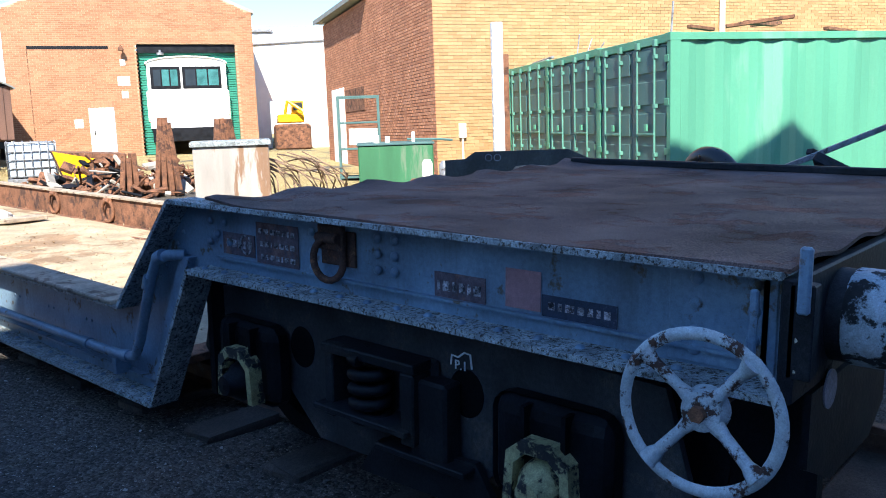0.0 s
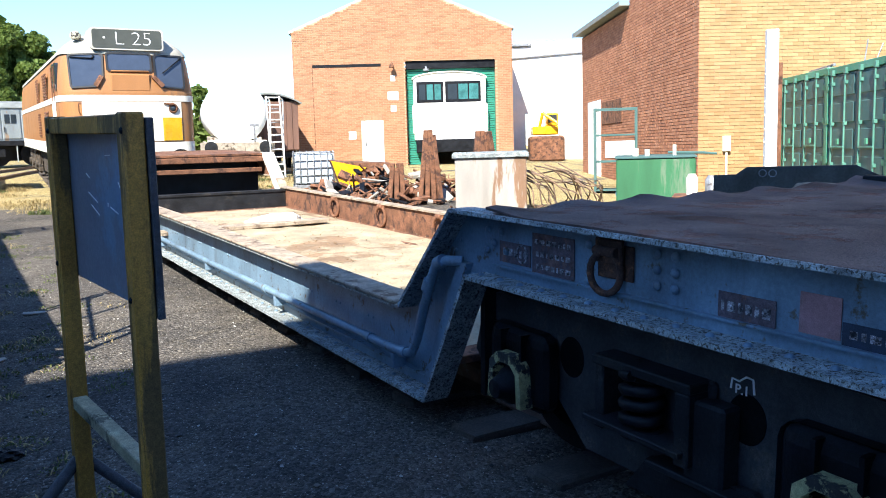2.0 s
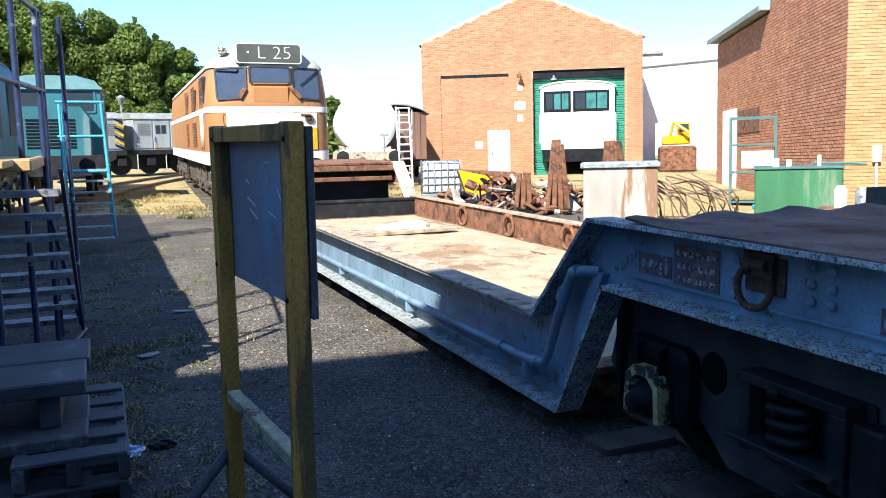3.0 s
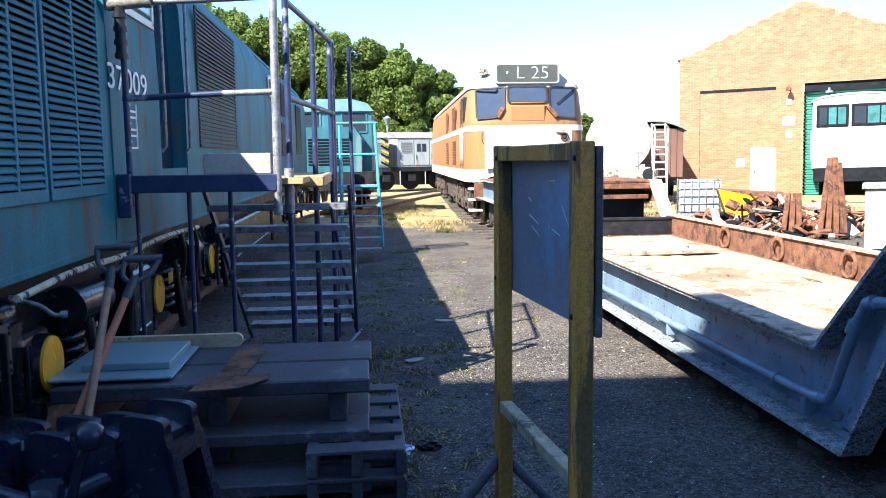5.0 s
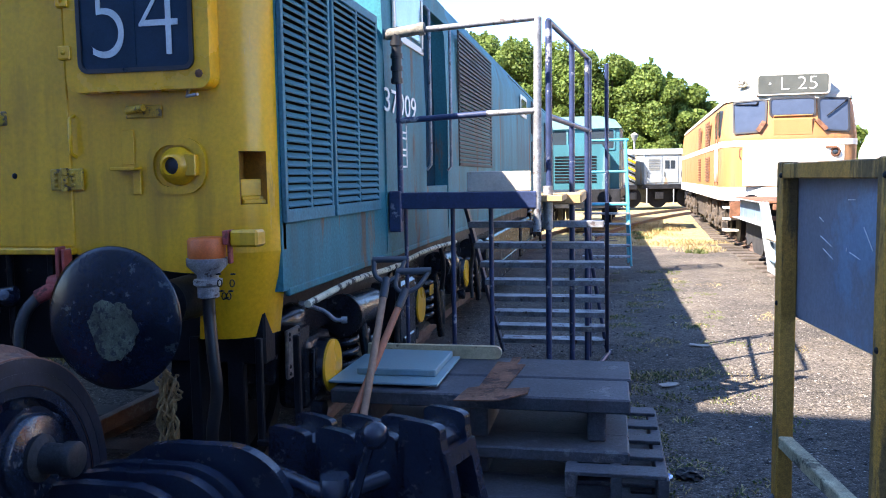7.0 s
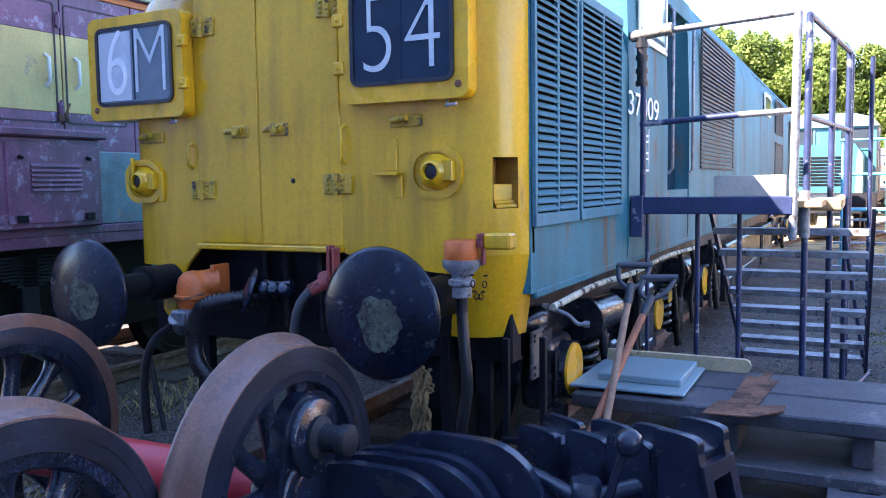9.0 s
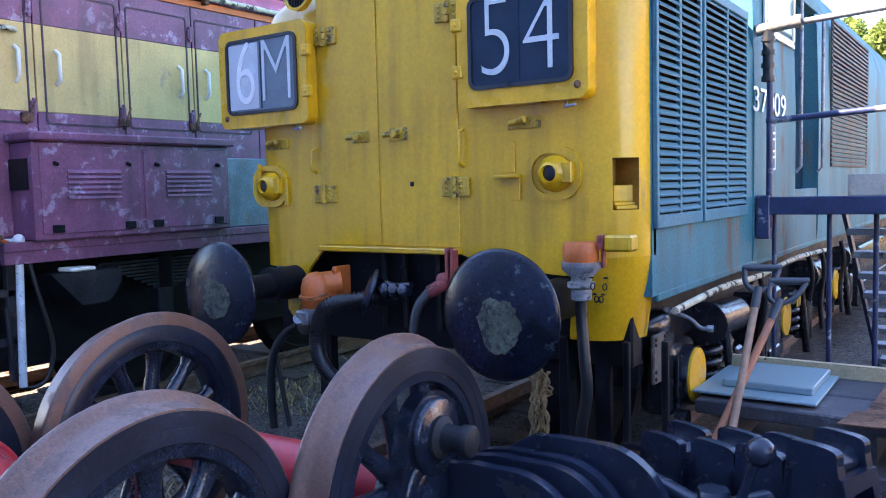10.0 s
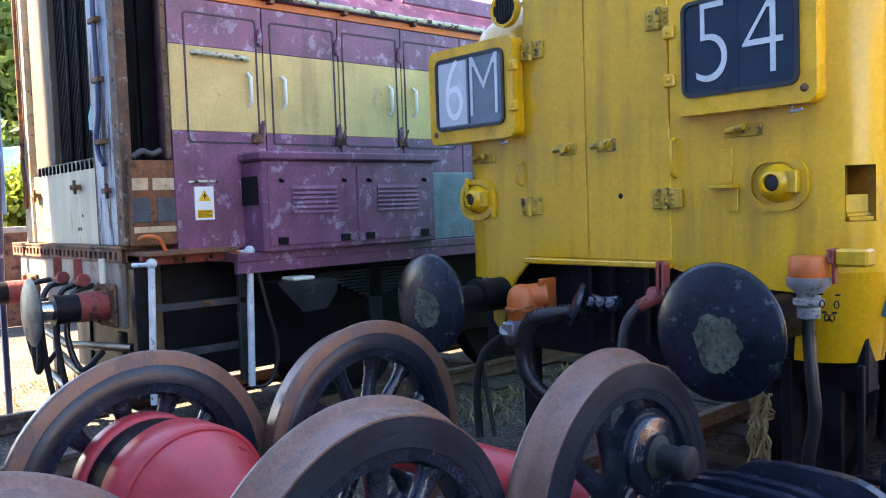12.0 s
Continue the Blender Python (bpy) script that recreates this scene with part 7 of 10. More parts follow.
def teal_steps():
    st = yard_thing("teal_steps", "teal-painted tubular access steps further down the track", "steps", -0.4, 14.5)
    TEAL = mat("teal tube paint", (0.07, 0.36, 0.46), 0.5, var=0.15, scale=8, bump=0.1)

    def bar(nm, p0, p1, r=0.022):
        b = B()
        cyl(b, p0, p1, r, 8)
        part(nm, b, TEAL, st)

    for y in (14.2, 14.9):
        bar("post", (-0.05, y, 0.15), (-0.15, y, 2.3))
        bar("post", (-0.75, y, 0.1), (-0.75, y, 2.25))
    for h in (2.28, 1.75, 1.2):
        bar("rail", (-0.8, 14.2, h), (-0.12, 14.2, h))
        bar("rail", (-0.12, 14.2, h), (-0.12, 14.9, h))
    for k in range(7):
        b = B()
        box(b, -0.85, 14.25 - 0.14 * k, 1.2 - 0.17 * k, -0.08, 14.45 - 0.14 * k, 1.23 - 0.17 * k, 0.003)
        part("tread", b, GALV, st)
    for k in range(9):
        bar("infill_bar", (-0.1 + 0.0, 14.2 + 0.08 * k, 0.2), (-0.14, 14.2 + 0.08 * k, 2.25), 0.01)


teal_steps()


# ---- the sign frame in the foreground ----
def sign_frame():
    sf = yard_thing("sign_board", "ochre timber sign frame with a scratched blue-grey panel", "sign board", 0.25, 2.87)
    A, C = Vector((0.205, 3.28, 0)), Vector((0.3, 2.45, 0))
    w = (C - A).normalized()
    n = Vector((-w.y, w.x, 0))
    if n.x < 0:
        n = -n
    M = Matrix(((w.x, n.x, 0, A.x), (w.y, n.y, 0, A.y), (0, 0, 1, 0), (0, 0, 0, 1)))
    L = (C - A).length
    for u in (0.0, L):
        b = B()
        box(b, u - 0.03, -0.025, 0.03, u + 0.03, 0.035, 1.72, 0.005, M)
        part("post", b, OCHRE, sf)
    b = B()
    box(b, 0.03, -0.022, 1.66, L - 0.03, 0.03, 1.715, 0.004, M)
    part("top_rail", b, OCHRE, sf)
    b = B()
    box(b, 0.03, -0.02, 0.66, L - 0.03, 0.03, 0.705, 0.004, M)
    part("cross_rail", b, mat("lichened timber", (0.3, 0.27, 0.17), 0.8, var=0.35, scale=9, col2=(0.1, 0.09, 0.06), wear=0.4, wscale=8, bump=0.5), sf, "pale lichened cross rail")
    b = B()
    box(b, -0.03, 0.036, 1.15, L - 0.006, 0.05, 1.7, 0.003, M)
    pn = part("panel", b, BOARDBACK, sf, "scratched blue-grey panel back")
    b = B()
    box(b, L - 0.004, 0.037, 1.14, L + 0.036, 0.058, 1.705, 0.003, M)
    part("edge_batten", b, WOODDARK, pn)
    b = B()
    rnd = random.Random(3)
    for k in range(7):
        u, h = rnd.uniform(0.1, L - 0.15), rnd.uniform(1.42, 1.62)
        p = [M @ Vector((u, 0.034, h)), M @ Vector((u + rnd.uniform(0, 0.1), 0.034, h + rnd.uniform(-0.08, 0.03)))]
        pipe(b, p, 0.0018, 4)
    parts("scratch", b, LETTER, pn)
    b = B()
    for u in (0.0, L):
        dome(b, M @ Vector((u + 0.02, -0.025, 1.67)), -n, 0.01)
        dome(b, M @ Vector((u, -0.025, 1.2)), -n, 0.01)
    parts("nail", b, SOOT, sf)
    for u in (0.0, L):
        for s in (-1, 1):
            b = B()
            p0, p1 = M @ Vector((u, 0, 0.47)), M @ Vector((u + 0.03, s * 0.42, 0.02))
            cyl(b, p0, p1, 0.022, 6)
            part("foot_brace", b, WOODDARK, sf)


sign_frame()


# ---- timber steps and scrap beside the track ----
def sleeper_stack():
    sp = yard_thing("timber_steps", "dark timber stack built of sleepers and bearers", "timber stack", -1.0, 4.3)
    for x0, x1, y0, y1, h0, h1 in ((-1.8, -0.32, 4.3, 4.72, 0.57, 0.64), (-1.8, -0.33, 3.92, 4.29, 0.565, 0.635), (-1.75, -0.34, 3.84, 4.1, 0.35, 0.41), (-1.75, -0.33, 3.68, 3.96, 0.17, 0.23), (-1.75, -0.34, 4.12, 4.5, 0.345, 0.4), (-1.75, -0.34, 4.0, 4.5, 0.16, 0.22)):
        b = B()
        box(b, x0, y0, h0, x1 + random.uniform(-0.01, 0.01), y1, h1, 0.008)
        part("plank", b, WOODDARK, sp)
    for x in (-1.65, -1.05, -0.48):
        for h0, h1 in ((0.0, 0.16), (0.23, 0.345), (0.41, 0.565)):
            b = B()
            box(b, x - 0.05, 3.98, h0, x + 0.04, 4.6, h1, 0.008)
            part("bearer", b, WOODDARK, sp)


sleeper_stack()
for k, (x, y, h) in enumerate(((-0.2, 4.2, 0.0), (-0.2, 4.2, 0.13), (-0.2, 4.2, 0.26))):
    pal = yard_thing("pallet", "weathered slatted timber pallet", "pallet", x, y, "pallet pile")
    for j in range(5):
        b = B()
        box(b, x - 0.42, y - 0.55 + 0.24 * j, h + 0.1, x + 0.02, y - 0.43 + 0.24 * j, h + 0.118, 0.003)
        part("slat", b, WOODDARK, pal)
    for j in (-0.4, -0.2, 0.0):
        b = B()
        box(b, x + j - 0.02, y - 0.55, h, x + j + 0.03, y + 0.55, h + 0.1, 0.004)
        part("block", b, WOODDARK, pal)

b = B()
box(b, -1.83, 3.98, 0.65, -1.26, 4.62, 0.664, 0.004)
tr = whole("steel_tray", b, mat("pale blue sheet", (0.21, 0.32, 0.34), 0.4, 0.0, var=0.1, scale=3, bump=0.05), "pale blue folded steel panel lying on the timbers", "panel", YARD)
b = B()
box(b, -1.72, 4.12, 0.664, -1.3, 4.6, 0.7, 0.005)
part("raised_face", b, tr.data.materials[0], tr)
b = B()
prism(b, rounded(-1.95, 0.642, -1.03, 0.715, 0.033), xz, 4.66, 4.7)
whole("cream_plate", b, mat("grubby cream board", (0.5, 0.4, 0.24), 0.6, var=0.2, scale=6, col2=(0.12, 0.09, 0.06), wear=0.28, wscale=12, bump=0.2), "cream board with rounded ends standing behind the panel", "plate", YARD)
b = B()
prism(b, [(-1.14, 3.77), (-1.11, 4.0), (-1.06, 4.03), (-1.04, 4.59), (-0.97, 4.58), (-0.97, 4.72), (-0.92, 4.72), (-0.93, 4.53), (-0.88, 4.54), (-0.93, 4.0), (-0.81, 4.05), (-0.81, 3.94), (-0.93, 3.79)], xy, 0.642, 0.648)
whole("rusty_sheet", b, RUST, "rusty cut steel sheet lying on the timbers", "steel sheet", YARD)


def spade(x, y, top, foot, label, wood):
    s = yard_thing("shovel", label, "shovel", foot[0], foot[1], "shovels")
    p0, p1 = Vector(foot), Vector(top)
    w = (p1 - p0).normalized()
    side = Vector((0.9, 0.3, 0)).normalized()
    b = B()
    cyl(b, p0 + w * 0.25, p1 - w * 0.17, 0.02, 12, 0.018)
    part("shaft", b, wood, s)
    b = B()
    a = p1 - w * 0.18
    cyl(b, a - w * 0.05, a + w * 0.06, 0.022, 12)
    for q in (-1, 1):
        pipe(b, smooth_line([a + w * 0.03, a + w * 0.08 + side * 0.06 * q, a + w * 0.17 + side * 0.082 * q], 4), 0.013, 8)
    cyl(b, a + w * 0.17 - side * 0.09, a + w * 0.17 + side * 0.09, 0.018, 10)
    part("handle", b, mat("grey plastic handle", (0.05, 0.055, 0.065), 0.4, var=0.2, bump=0.1), s, "dark grey D-shaped handle")
    b = B()
    prism(b, [(-0.1, 0.0), (0.1, 0.0), (0.11, 0.26), (0.03, 0.3), (-0.03, 0.3), (-0.11, 0.26)], lambda u, v, d: p0 + side * u + w * v + side.cross(w) * d, -0.003, 0.003)
    part("blade", b, BLACK, s)


ASHWOOD = mat("worn ash handle", (0.38, 0.22, 0.14), 0.6, var=0.2, scale=12, bump=0.2)
REDWOOD = mat("reddish handle", (0.52, 0.19, 0.1), 0.6, var=0.15, scale=12, bump=0.2)
spade(0, 0, (-1.55, 4.2, 1.27), (-1.584, 3.44, 0.1), "long shovel with a grey-brown wooden shaft", ASHWOOD)
spade(0, 0, (-1.42, 4.2, 1.21), (-1.77, 3.44, 0.1), "long shovel with a reddish wooden shaft", REDWOOD)


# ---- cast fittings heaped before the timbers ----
# Rubbed edges, coloured far paler to carry the sky's highlights.
EDGE = mat("rubbed edge with sky highlight", (0.62, 0.7, 0.78), 0.4, 0.1, var=0.45, scale=14, bump=0.1)
CAST = mat("oily black castings", (0.013, 0.019, 0.035), 0.25, 0.0, var=0.25, scale=5, col2=(0.016, 0.02, 0.028), wear=0.3, wscale=6, bump=0.08, spec=0.55)
ROW = YARD @ pose(-1.62, 2.95, 0, 0, 0, -25)
for uc, w, hh, flare in ((0.01, 0.1, 0.765, 0.04), (0.258, 0.096, 0.8, 0.04), (0.452, 0.092, 0.83, 0.04), (0.646, 0.087, 0.895, 0.19)):
    c = thing("hornblock_casting", "oily black cast hornblock with rubbed edges paled as highlights", "casting", ROW @ pose(uc, 0, 0), "heap of castings")

    def top_of(lift):
        """The cheek's outline: flared legs and a rounded top."""
        return [(-w - 0.04, 0.0), (w + flare, 0.0)] + [(w * (1 - (1 - abs(math.cos(q))) ** 2.2) * (1 if math.cos(q) > 0 else -1), hh - 0.055 + lift + 0.055 * math.sin(q) ** 0.6) for q in np.linspace(0.02, math.pi - 0.02, 16)]

    for v0, v1, lift, nm in ((-0.02, 0.015, -0.015, "front_cheek"), (0.12, 0.15, 0.0, "back_cheek")):
        b = B()
        prism(b, top_of(lift), xz, v0, v1)
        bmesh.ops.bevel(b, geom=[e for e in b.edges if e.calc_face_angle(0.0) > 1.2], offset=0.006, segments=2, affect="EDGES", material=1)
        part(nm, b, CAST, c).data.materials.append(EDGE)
    # open side frames between the cheeks
    for q in (-1, 1):
        lean = (flare if q > 0 else 0.04) / hh
        b = B()
        ring_plate(b, [(-0.02, 0.0), (0.2, 0.0), (0.15, hh - 0.09), (-0.02, hh - 0.1)], [(0.02, 0.04), (0.16, 0.04), (0.115, hh - 0.14), (0.02, hh - 0.15)], lambda u, v, d: (q * (w - d + lean * (hh - v)), u, v), 0.0, 0.03)
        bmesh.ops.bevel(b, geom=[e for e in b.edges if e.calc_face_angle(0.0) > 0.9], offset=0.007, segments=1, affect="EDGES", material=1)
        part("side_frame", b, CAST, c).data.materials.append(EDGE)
    b = B()
    prism(b, [(-w + 0.02, hh - 0.12), (w - 0.02, hh - 0.12), (w - 0.015, hh - 0.07), (w * 0.6, hh - 0.045), (-w * 0.6, hh - 0.045), (-w + 0.015, hh - 0.07)], xz, 0.015, 0.12)
    part("saddle", b, CAST, c)
for k, (x0, x1, y, h) in enumerate(((-2.08, -1.47, 2.6, 0.785), (-2.22, -1.59, 2.52, 0.738), (-2.24, -1.61, 2.46, 0.728), (-2.3, -1.7, 2.38, 0.712))):
    b = B()
    r = 0.24
    pts = [(x0 - 0.1, 0.05), (x1 + 0.06, 0.05), (x1 + 0.03, h - 0.28)] + [(x1 - r + r * math.sin(a), h - r + r * math.cos(a)) for a in np.linspace(math.pi / 2 - 0.2, 0, 12)] + [(x0 + 0.18, h), (x0 + 0.08, h - 0.015), (x0, h - 0.06), (x0 - 0.06, h - 0.15)]
    vs = prism(b, pts, xz, y, y + 0.045)
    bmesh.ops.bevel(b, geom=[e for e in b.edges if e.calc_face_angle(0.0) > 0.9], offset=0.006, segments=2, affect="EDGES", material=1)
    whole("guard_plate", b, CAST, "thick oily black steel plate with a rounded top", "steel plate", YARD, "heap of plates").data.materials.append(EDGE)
lv = yard_thing("brake_lever", "black ball-ended lever with a jointed rod", "lever", -1.27, 2.75)
b = B()
pipe(b, smooth_line([(-1.28, 2.6, 0.3), (-1.265, 2.6, 0.55), (-1.23, 2.595, 0.7), (-1.19, 2.594, 0.82)], 5), 0.016, 8)
part("rod", b, CAST, lv)
b = B()
lathe(b, Matrix.Translation((-1.177, 2.594, 0.85)), [(0.0001, -0.048), (0.026, -0.04), (0.042, -0.022), (0.048, 0), (0.042, 0.024), (0.024, 0.042), (0.0001, 0.048)], 24)
part("ball", b, CAST, lv)
b = B()
cyl(b, (-1.68, 2.78, 0.66), (-1.34, 2.66, 0.6), 0.03, 12)
cyl(b, (-1.34, 2.66, 0.54), (-1.34, 2.66, 0.68), 0.055, 6)
cyl(b, (-1.34, 2.66, 0.61), (-1.17, 2.74, 0.66), 0.03, 12)
cyl(b, (-1.34, 2.62, 0.5), (-1.34, 2.62, 0.58), 0.045, 12)
cyl(b, (-0.98, 2.82, 0.45), (-0.84, 2.8, 0.52), 0.05, 12)
parts("joint", b, CAST, lv)
b = B()
box(b, -2.3, 2.3, 0.0, -0.95, 3.0, 0.3, 0.02)
whole("scrap_skid", b, WOODDARK, "dark timber skid under the castings", "skid", YARD)

# ---- the orange diesel at the end of the wagon ----
def orange_diesel():
    d = thing("orange_locomotive", "faded orange and white diesel locomotive with a roof headcode", "locomotive", YARD @ pose(3.42, 18.75, 0, 0, 0, -1.8))
    END = 16.2
    plan = [(-1.4, 0.7), (-1.36, 0.42), (-1.27, 0.24), (-1.12, 0.15), (-0.48, 0.0), (0.48, 0.0), (1.12, 0.15), (1.27, 0.24), (1.36, 0.42), (1.4, 0.7)]

    def skin(bm, rows, back):
        """Rings of the cab's plan at rows of (h, narrower by, set back by), run along the sides to the back."""
        rings = []
        for h, ins, off in rows:
            k = 1 - ins / 1.4
            ring = [(x * k, y + off) for x, y in plan]
            ring = [(ring[0][0], back)] + ring + [(ring[-1][0], back)]
            rings.append([bm.verts.new((x, y, h)) for x, y in ring])
        for p, q in zip(rings, rings[1:]):
            for i in range(len(p) - 1):
                bm.faces.new((p[i], p[i + 1], q[i + 1], q[i])).smooth = True
        return rings

    b = B()
    rings = skin(b, [(1.12, 0.02, 0.02), (1.4, 0, 0), (2.44, 0, 0), (2.46, 0.0, 0.0), (3.1, 0.06, 0.12), (3.26, 0.1, 0.16)], END)
    b.faces.new(rings[0][::-1])
    part("body", b, CAB31, d, "faded orange body")
    b = B()
    rings = skin(b, [(3.26, 0.07, 0.13), (3.33, 0.09, 0.15), (3.46, 0.2, 0.22), (3.6, 0.38, 0.34), (3.72, 0.62, 0.55), (3.8, 0.9, 0.85), (3.84, 1.2, 1.2)], END)
    b.faces.new(rings[-1])
    for f in b.faces:
        f.smooth = True
    part("roof", b, mat("weathered cream roof", (0.36, 0.34, 0.29), 0.75, var=0.2, scale=2, col2=(0.2, 0.23, 0.22), wear=0.4, wscale=1.5, bump=0.2), d, "weathered cream roof")
    for h0, h1 in ((2.27, 2.4), (1.1, 1.39)):
        b = B()
        skin(b, [(h0, -0.012, -0.01), (h1, -0.012, -0.01)], END)
        part("white_band", b, CREAM, d, "white lining band")
    b = B()
    box(b, -1.0, -0.012, 1.41, 0.48, 0.02, 2.26, 0.004)
    prism(b, [(0.48, -0.012), (1.05, 0.118), (1.05, 0.14), (0.48, 0.02)], xy, 1.41, 2.26)
    parts("front_panel", b, CREAM, d)
    b = B()
    box(b, -0.4, 0.0, 2.48, 0.4, 0.1, 2.84, 0.02)
    part("nose_hatch", b, CAB31, d)
    b = B()
    prism(b, [(0.62, 0.0), (1.04, 0.1), (1.04, 0.12), (0.62, 0.02)], xy, 1.42, 1.92)
    part("yellow_panel", b, AMBER, d, "yellow warning panel")
    b = B()
    prism(b, rounded(-0.74, 3.35, 0.74, 3.8, 0.07), xz, 0.1, 0.75)
    hb = part("headcode_box", b, mat("soiled cream panel", (0.5, 0.48, 0.42), 0.6, var=0.15, bump=0.1), d)
    b = B()
    prism(b, rounded(-0.7, 3.385, 0.7, 3.77, 0.05), xz, 0.092, 0.11)
    part("blind", b, mat("dark grey blind", (0.07, 0.075, 0.065), 0.4, var=0.1, bump=0), hb)
    lettering("figures", "L 25", 0.4, Matrix.Translation((0.12, 0.088, 3.575)) @ pose(0, 0, 0, 90) @ Matrix.Diagonal((1.12, 1, 1, 1)), LETTER, hb, thin=0.009)
    b = B()
    dome(b, (-0.46, 0.09, 3.59), (0, -1, 0), 0.026, 0.01)
    part("dot", b, LETTER, hb)
    # windscreens on the raked front, the outer ones turned outwards
    SCREEN = mat("bluish windscreen", (0.05, 0.065, 0.1), 0.08, var=0.1, bump=0)
    GASKET = mat("black rubber gasket", (0.02, 0.02, 0.022), 0.5, var=0.2, bump=0.1)

    def facet(p0, p1):
        w = (Vector((*p1, 0)) - Vector((*p0, 0))).normalized()
        nrm = Vector((w.y, -w.x, 0))
        return lambda u, v, q: Vector((*p0, 0)) + w * u + Vector((0, 0, v)) + Vector((0, 0.19 * max(0.0, v - 2.46), 0)) - nrm * q

    def inset(poly, g):
        cu, cv = sum(p[0] for p in poly) / len(poly), sum(p[1] for p in poly) / len(poly)
        return [(u + (cu - u) / abs(cu - u) * g, v + (cv - v) / abs(cv - v) * g) for u, v in poly]

    for p0, p1, poly, wipe in (((-1.12, 0.15), (-0.48, 0.0), [(-0.03, 2.62), (0.0, 2.57), (0.42, 2.6), (0.58, 2.8), (0.6, 3.2), (0.55, 3.25), (0.0, 3.22), (-0.04, 3.18)], ((-0.02, 3.19), (0.42, 3.16))),
                             ((-0.48, 0.0), (0.48, 0.0), [(0.05, 2.97), (0.09, 2.93), (0.87, 2.93), (0.91, 2.97), (0.91, 3.23), (0.87, 3.27), (0.09, 3.27), (0.05, 3.23)], None),
                             ((0.48, 0.0), (1.12, 0.15), [(0.06, 2.8), (0.2, 2.6), (0.62, 2.57), (0.66, 2.62), (0.66, 3.2), (0.62, 3.24), (0.1, 3.25), (0.05, 3.2)], ((0.2, 2.88), (0.6, 3.18)))):
        pl = facet(p0, p1)
        b = B()
        ring_plate(b, inset(poly, -0.035), inset(poly, 0.0), pl, -0.035, 0.02)
        wf = part("window_frame", b, GASKET, d, "black window gasket")
        b = B()
        prism(b, poly, pl, -0.018, 0.02)
        part("windscreen", b, SCREEN, wf, "dark bluish windscreen")
        if wipe:
            b = B()
            cyl(b, pl(*wipe[0], -0.045), pl(*wipe[1], -0.045), 0.013, 6)
            cyl(b, pl(*wipe[1], -0.045), pl(wipe[1][0] + 0.03, wipe[1][1] + 0.06, -0.03), 0.02, 6)
            part("wiper", b, SOOT, wf)
            b = B()
            prism(b, [(poly[2][0] + 0.06, 2.56), (poly[2][0] + 0.2, 2.78), (poly[2][0] + 0.12, 2.82), (poly[2][0] - 0.02, 2.62)] if p0[0] < 0 else [(poly[1][0] - 0.06, 2.56), (poly[1][0] + 0.02, 2.62), (poly[0][0] - 0.04, 2.82), (poly[0][0] - 0.12, 2.78)], pl, -0.07, -0.02)
            part("wiper_box", b, RUST, d, "rusty wiper motor cover")
    b = B()
    pipe(b, [(-0.38, 0.03, 2.86), (-0.38, 0.0, 2.9), (0.38, 0.0, 2.9), (0.38, 0.03, 2.86)], 0.016, 6)
    part("handrail", b, CAB31, d)
    for s in (-1, 1):
        yy = 0.09
        b = B()
        lathe(b, Matrix.Translation((0.86 * s, yy, 2.12)) @ pose(0, 0, 0, 90), [(0.11, 0), (0.11, 0.03), (0.075, 0.05), (0.07, 0.03), (0.0001, 0.02)], 20)
        box(b, 0.86 * s - 0.2, yy - 0.08, 2.2, 0.86 * s + 0.02, yy - 0.03, 2.24, 0.004)
        pipe(b, [(0.86 * s - 0.16, yy, 1.98), (0.86 * s - 0.2, yy - 0.05, 2.05), (0.86 * s - 0.2, yy - 0.05, 2.22)], 0.012, 6)
        part("lamp", b, RUST, d)
        b = B()
        dome(b, (0.86 * s, yy - 0.03, 2.12), (0, -1, 0), 0.06, 0.02)
        part("lens", b, GLASSDK, d)
        b = B()
        cyl(b, (0.87 * s, 0.05, 1.02), (0.87 * s, -0.4, 1.02), 0.11, 16)
        lathe(b, Matrix.Translation((0.87 * s, -0.4, 1.02)) @ pose(0, 0, 0, 90), [(0.22, 0), (0.22, 0.03), (0.0001, 0.05)], 28)
        part("buffer", b, SOOT, d)
    b = B()
    box(b, -1.25, -0.02, 0.72, 1.25, 0.12, 1.08, 0.01)
    part("buffer_beam", b, RUST, d, "rusty orange buffer beam")
    b = B()
    lathe(b, Matrix.Translation((-0.98, 0.45, 3.56)), [(0.05, 0), (0.1, 0.02), (0.12, 0.1), (0.08, 0.16), (0.0001, 0.18)], 16)
    part("horn_cover", b, CREAMY, d)
    # side doors, grilles, steps
    for y0, y1, h0, h1, m, nm in ((1.15, 1.75, 1.42, 3.05, RUST, "cab_door"), (3.3, 4.5, 2.42, 3.05, SOOT, "grille"), (3.3, 4.5, 1.5, 2.15, SOOT, "grille"), (6.2, 7.0, 2.42, 3.05, SOOT, "grille"), (6.2, 7.0, 1.5, 2.15, SOOT, "grille")):
        if nm == "grille":
            for k in range(3):
                for q in range(9):
                    b = B()
                    hh = h0 + (h1 - h0) * q / 9
                    yy = y0 + (y1 - y0) * k / 3
                    box(b, -1.43, yy + 0.02, hh, -1.405, yy + (y1 - y0) / 3 - 0.04, hh + 0.045, 0.002)
                    part("grille_slat", b, RUST, d)
        else:
            b = B()
            for y in (y0, y1):
                box(b, -1.425, y - 0.012, h0, -1.405, y + 0.012, h1, 0.002)
            part("door_gap", b, m, d)
    for y0, y1 in ((0.75, 1.02), (1.25, 1.65)):
        b = B()
        prism(b, rounded(y0, 2.5, y1, 3.1, 0.05), yz, -1.41, -1.3)
        part("cab_side_window", b, GLASSDK, d)
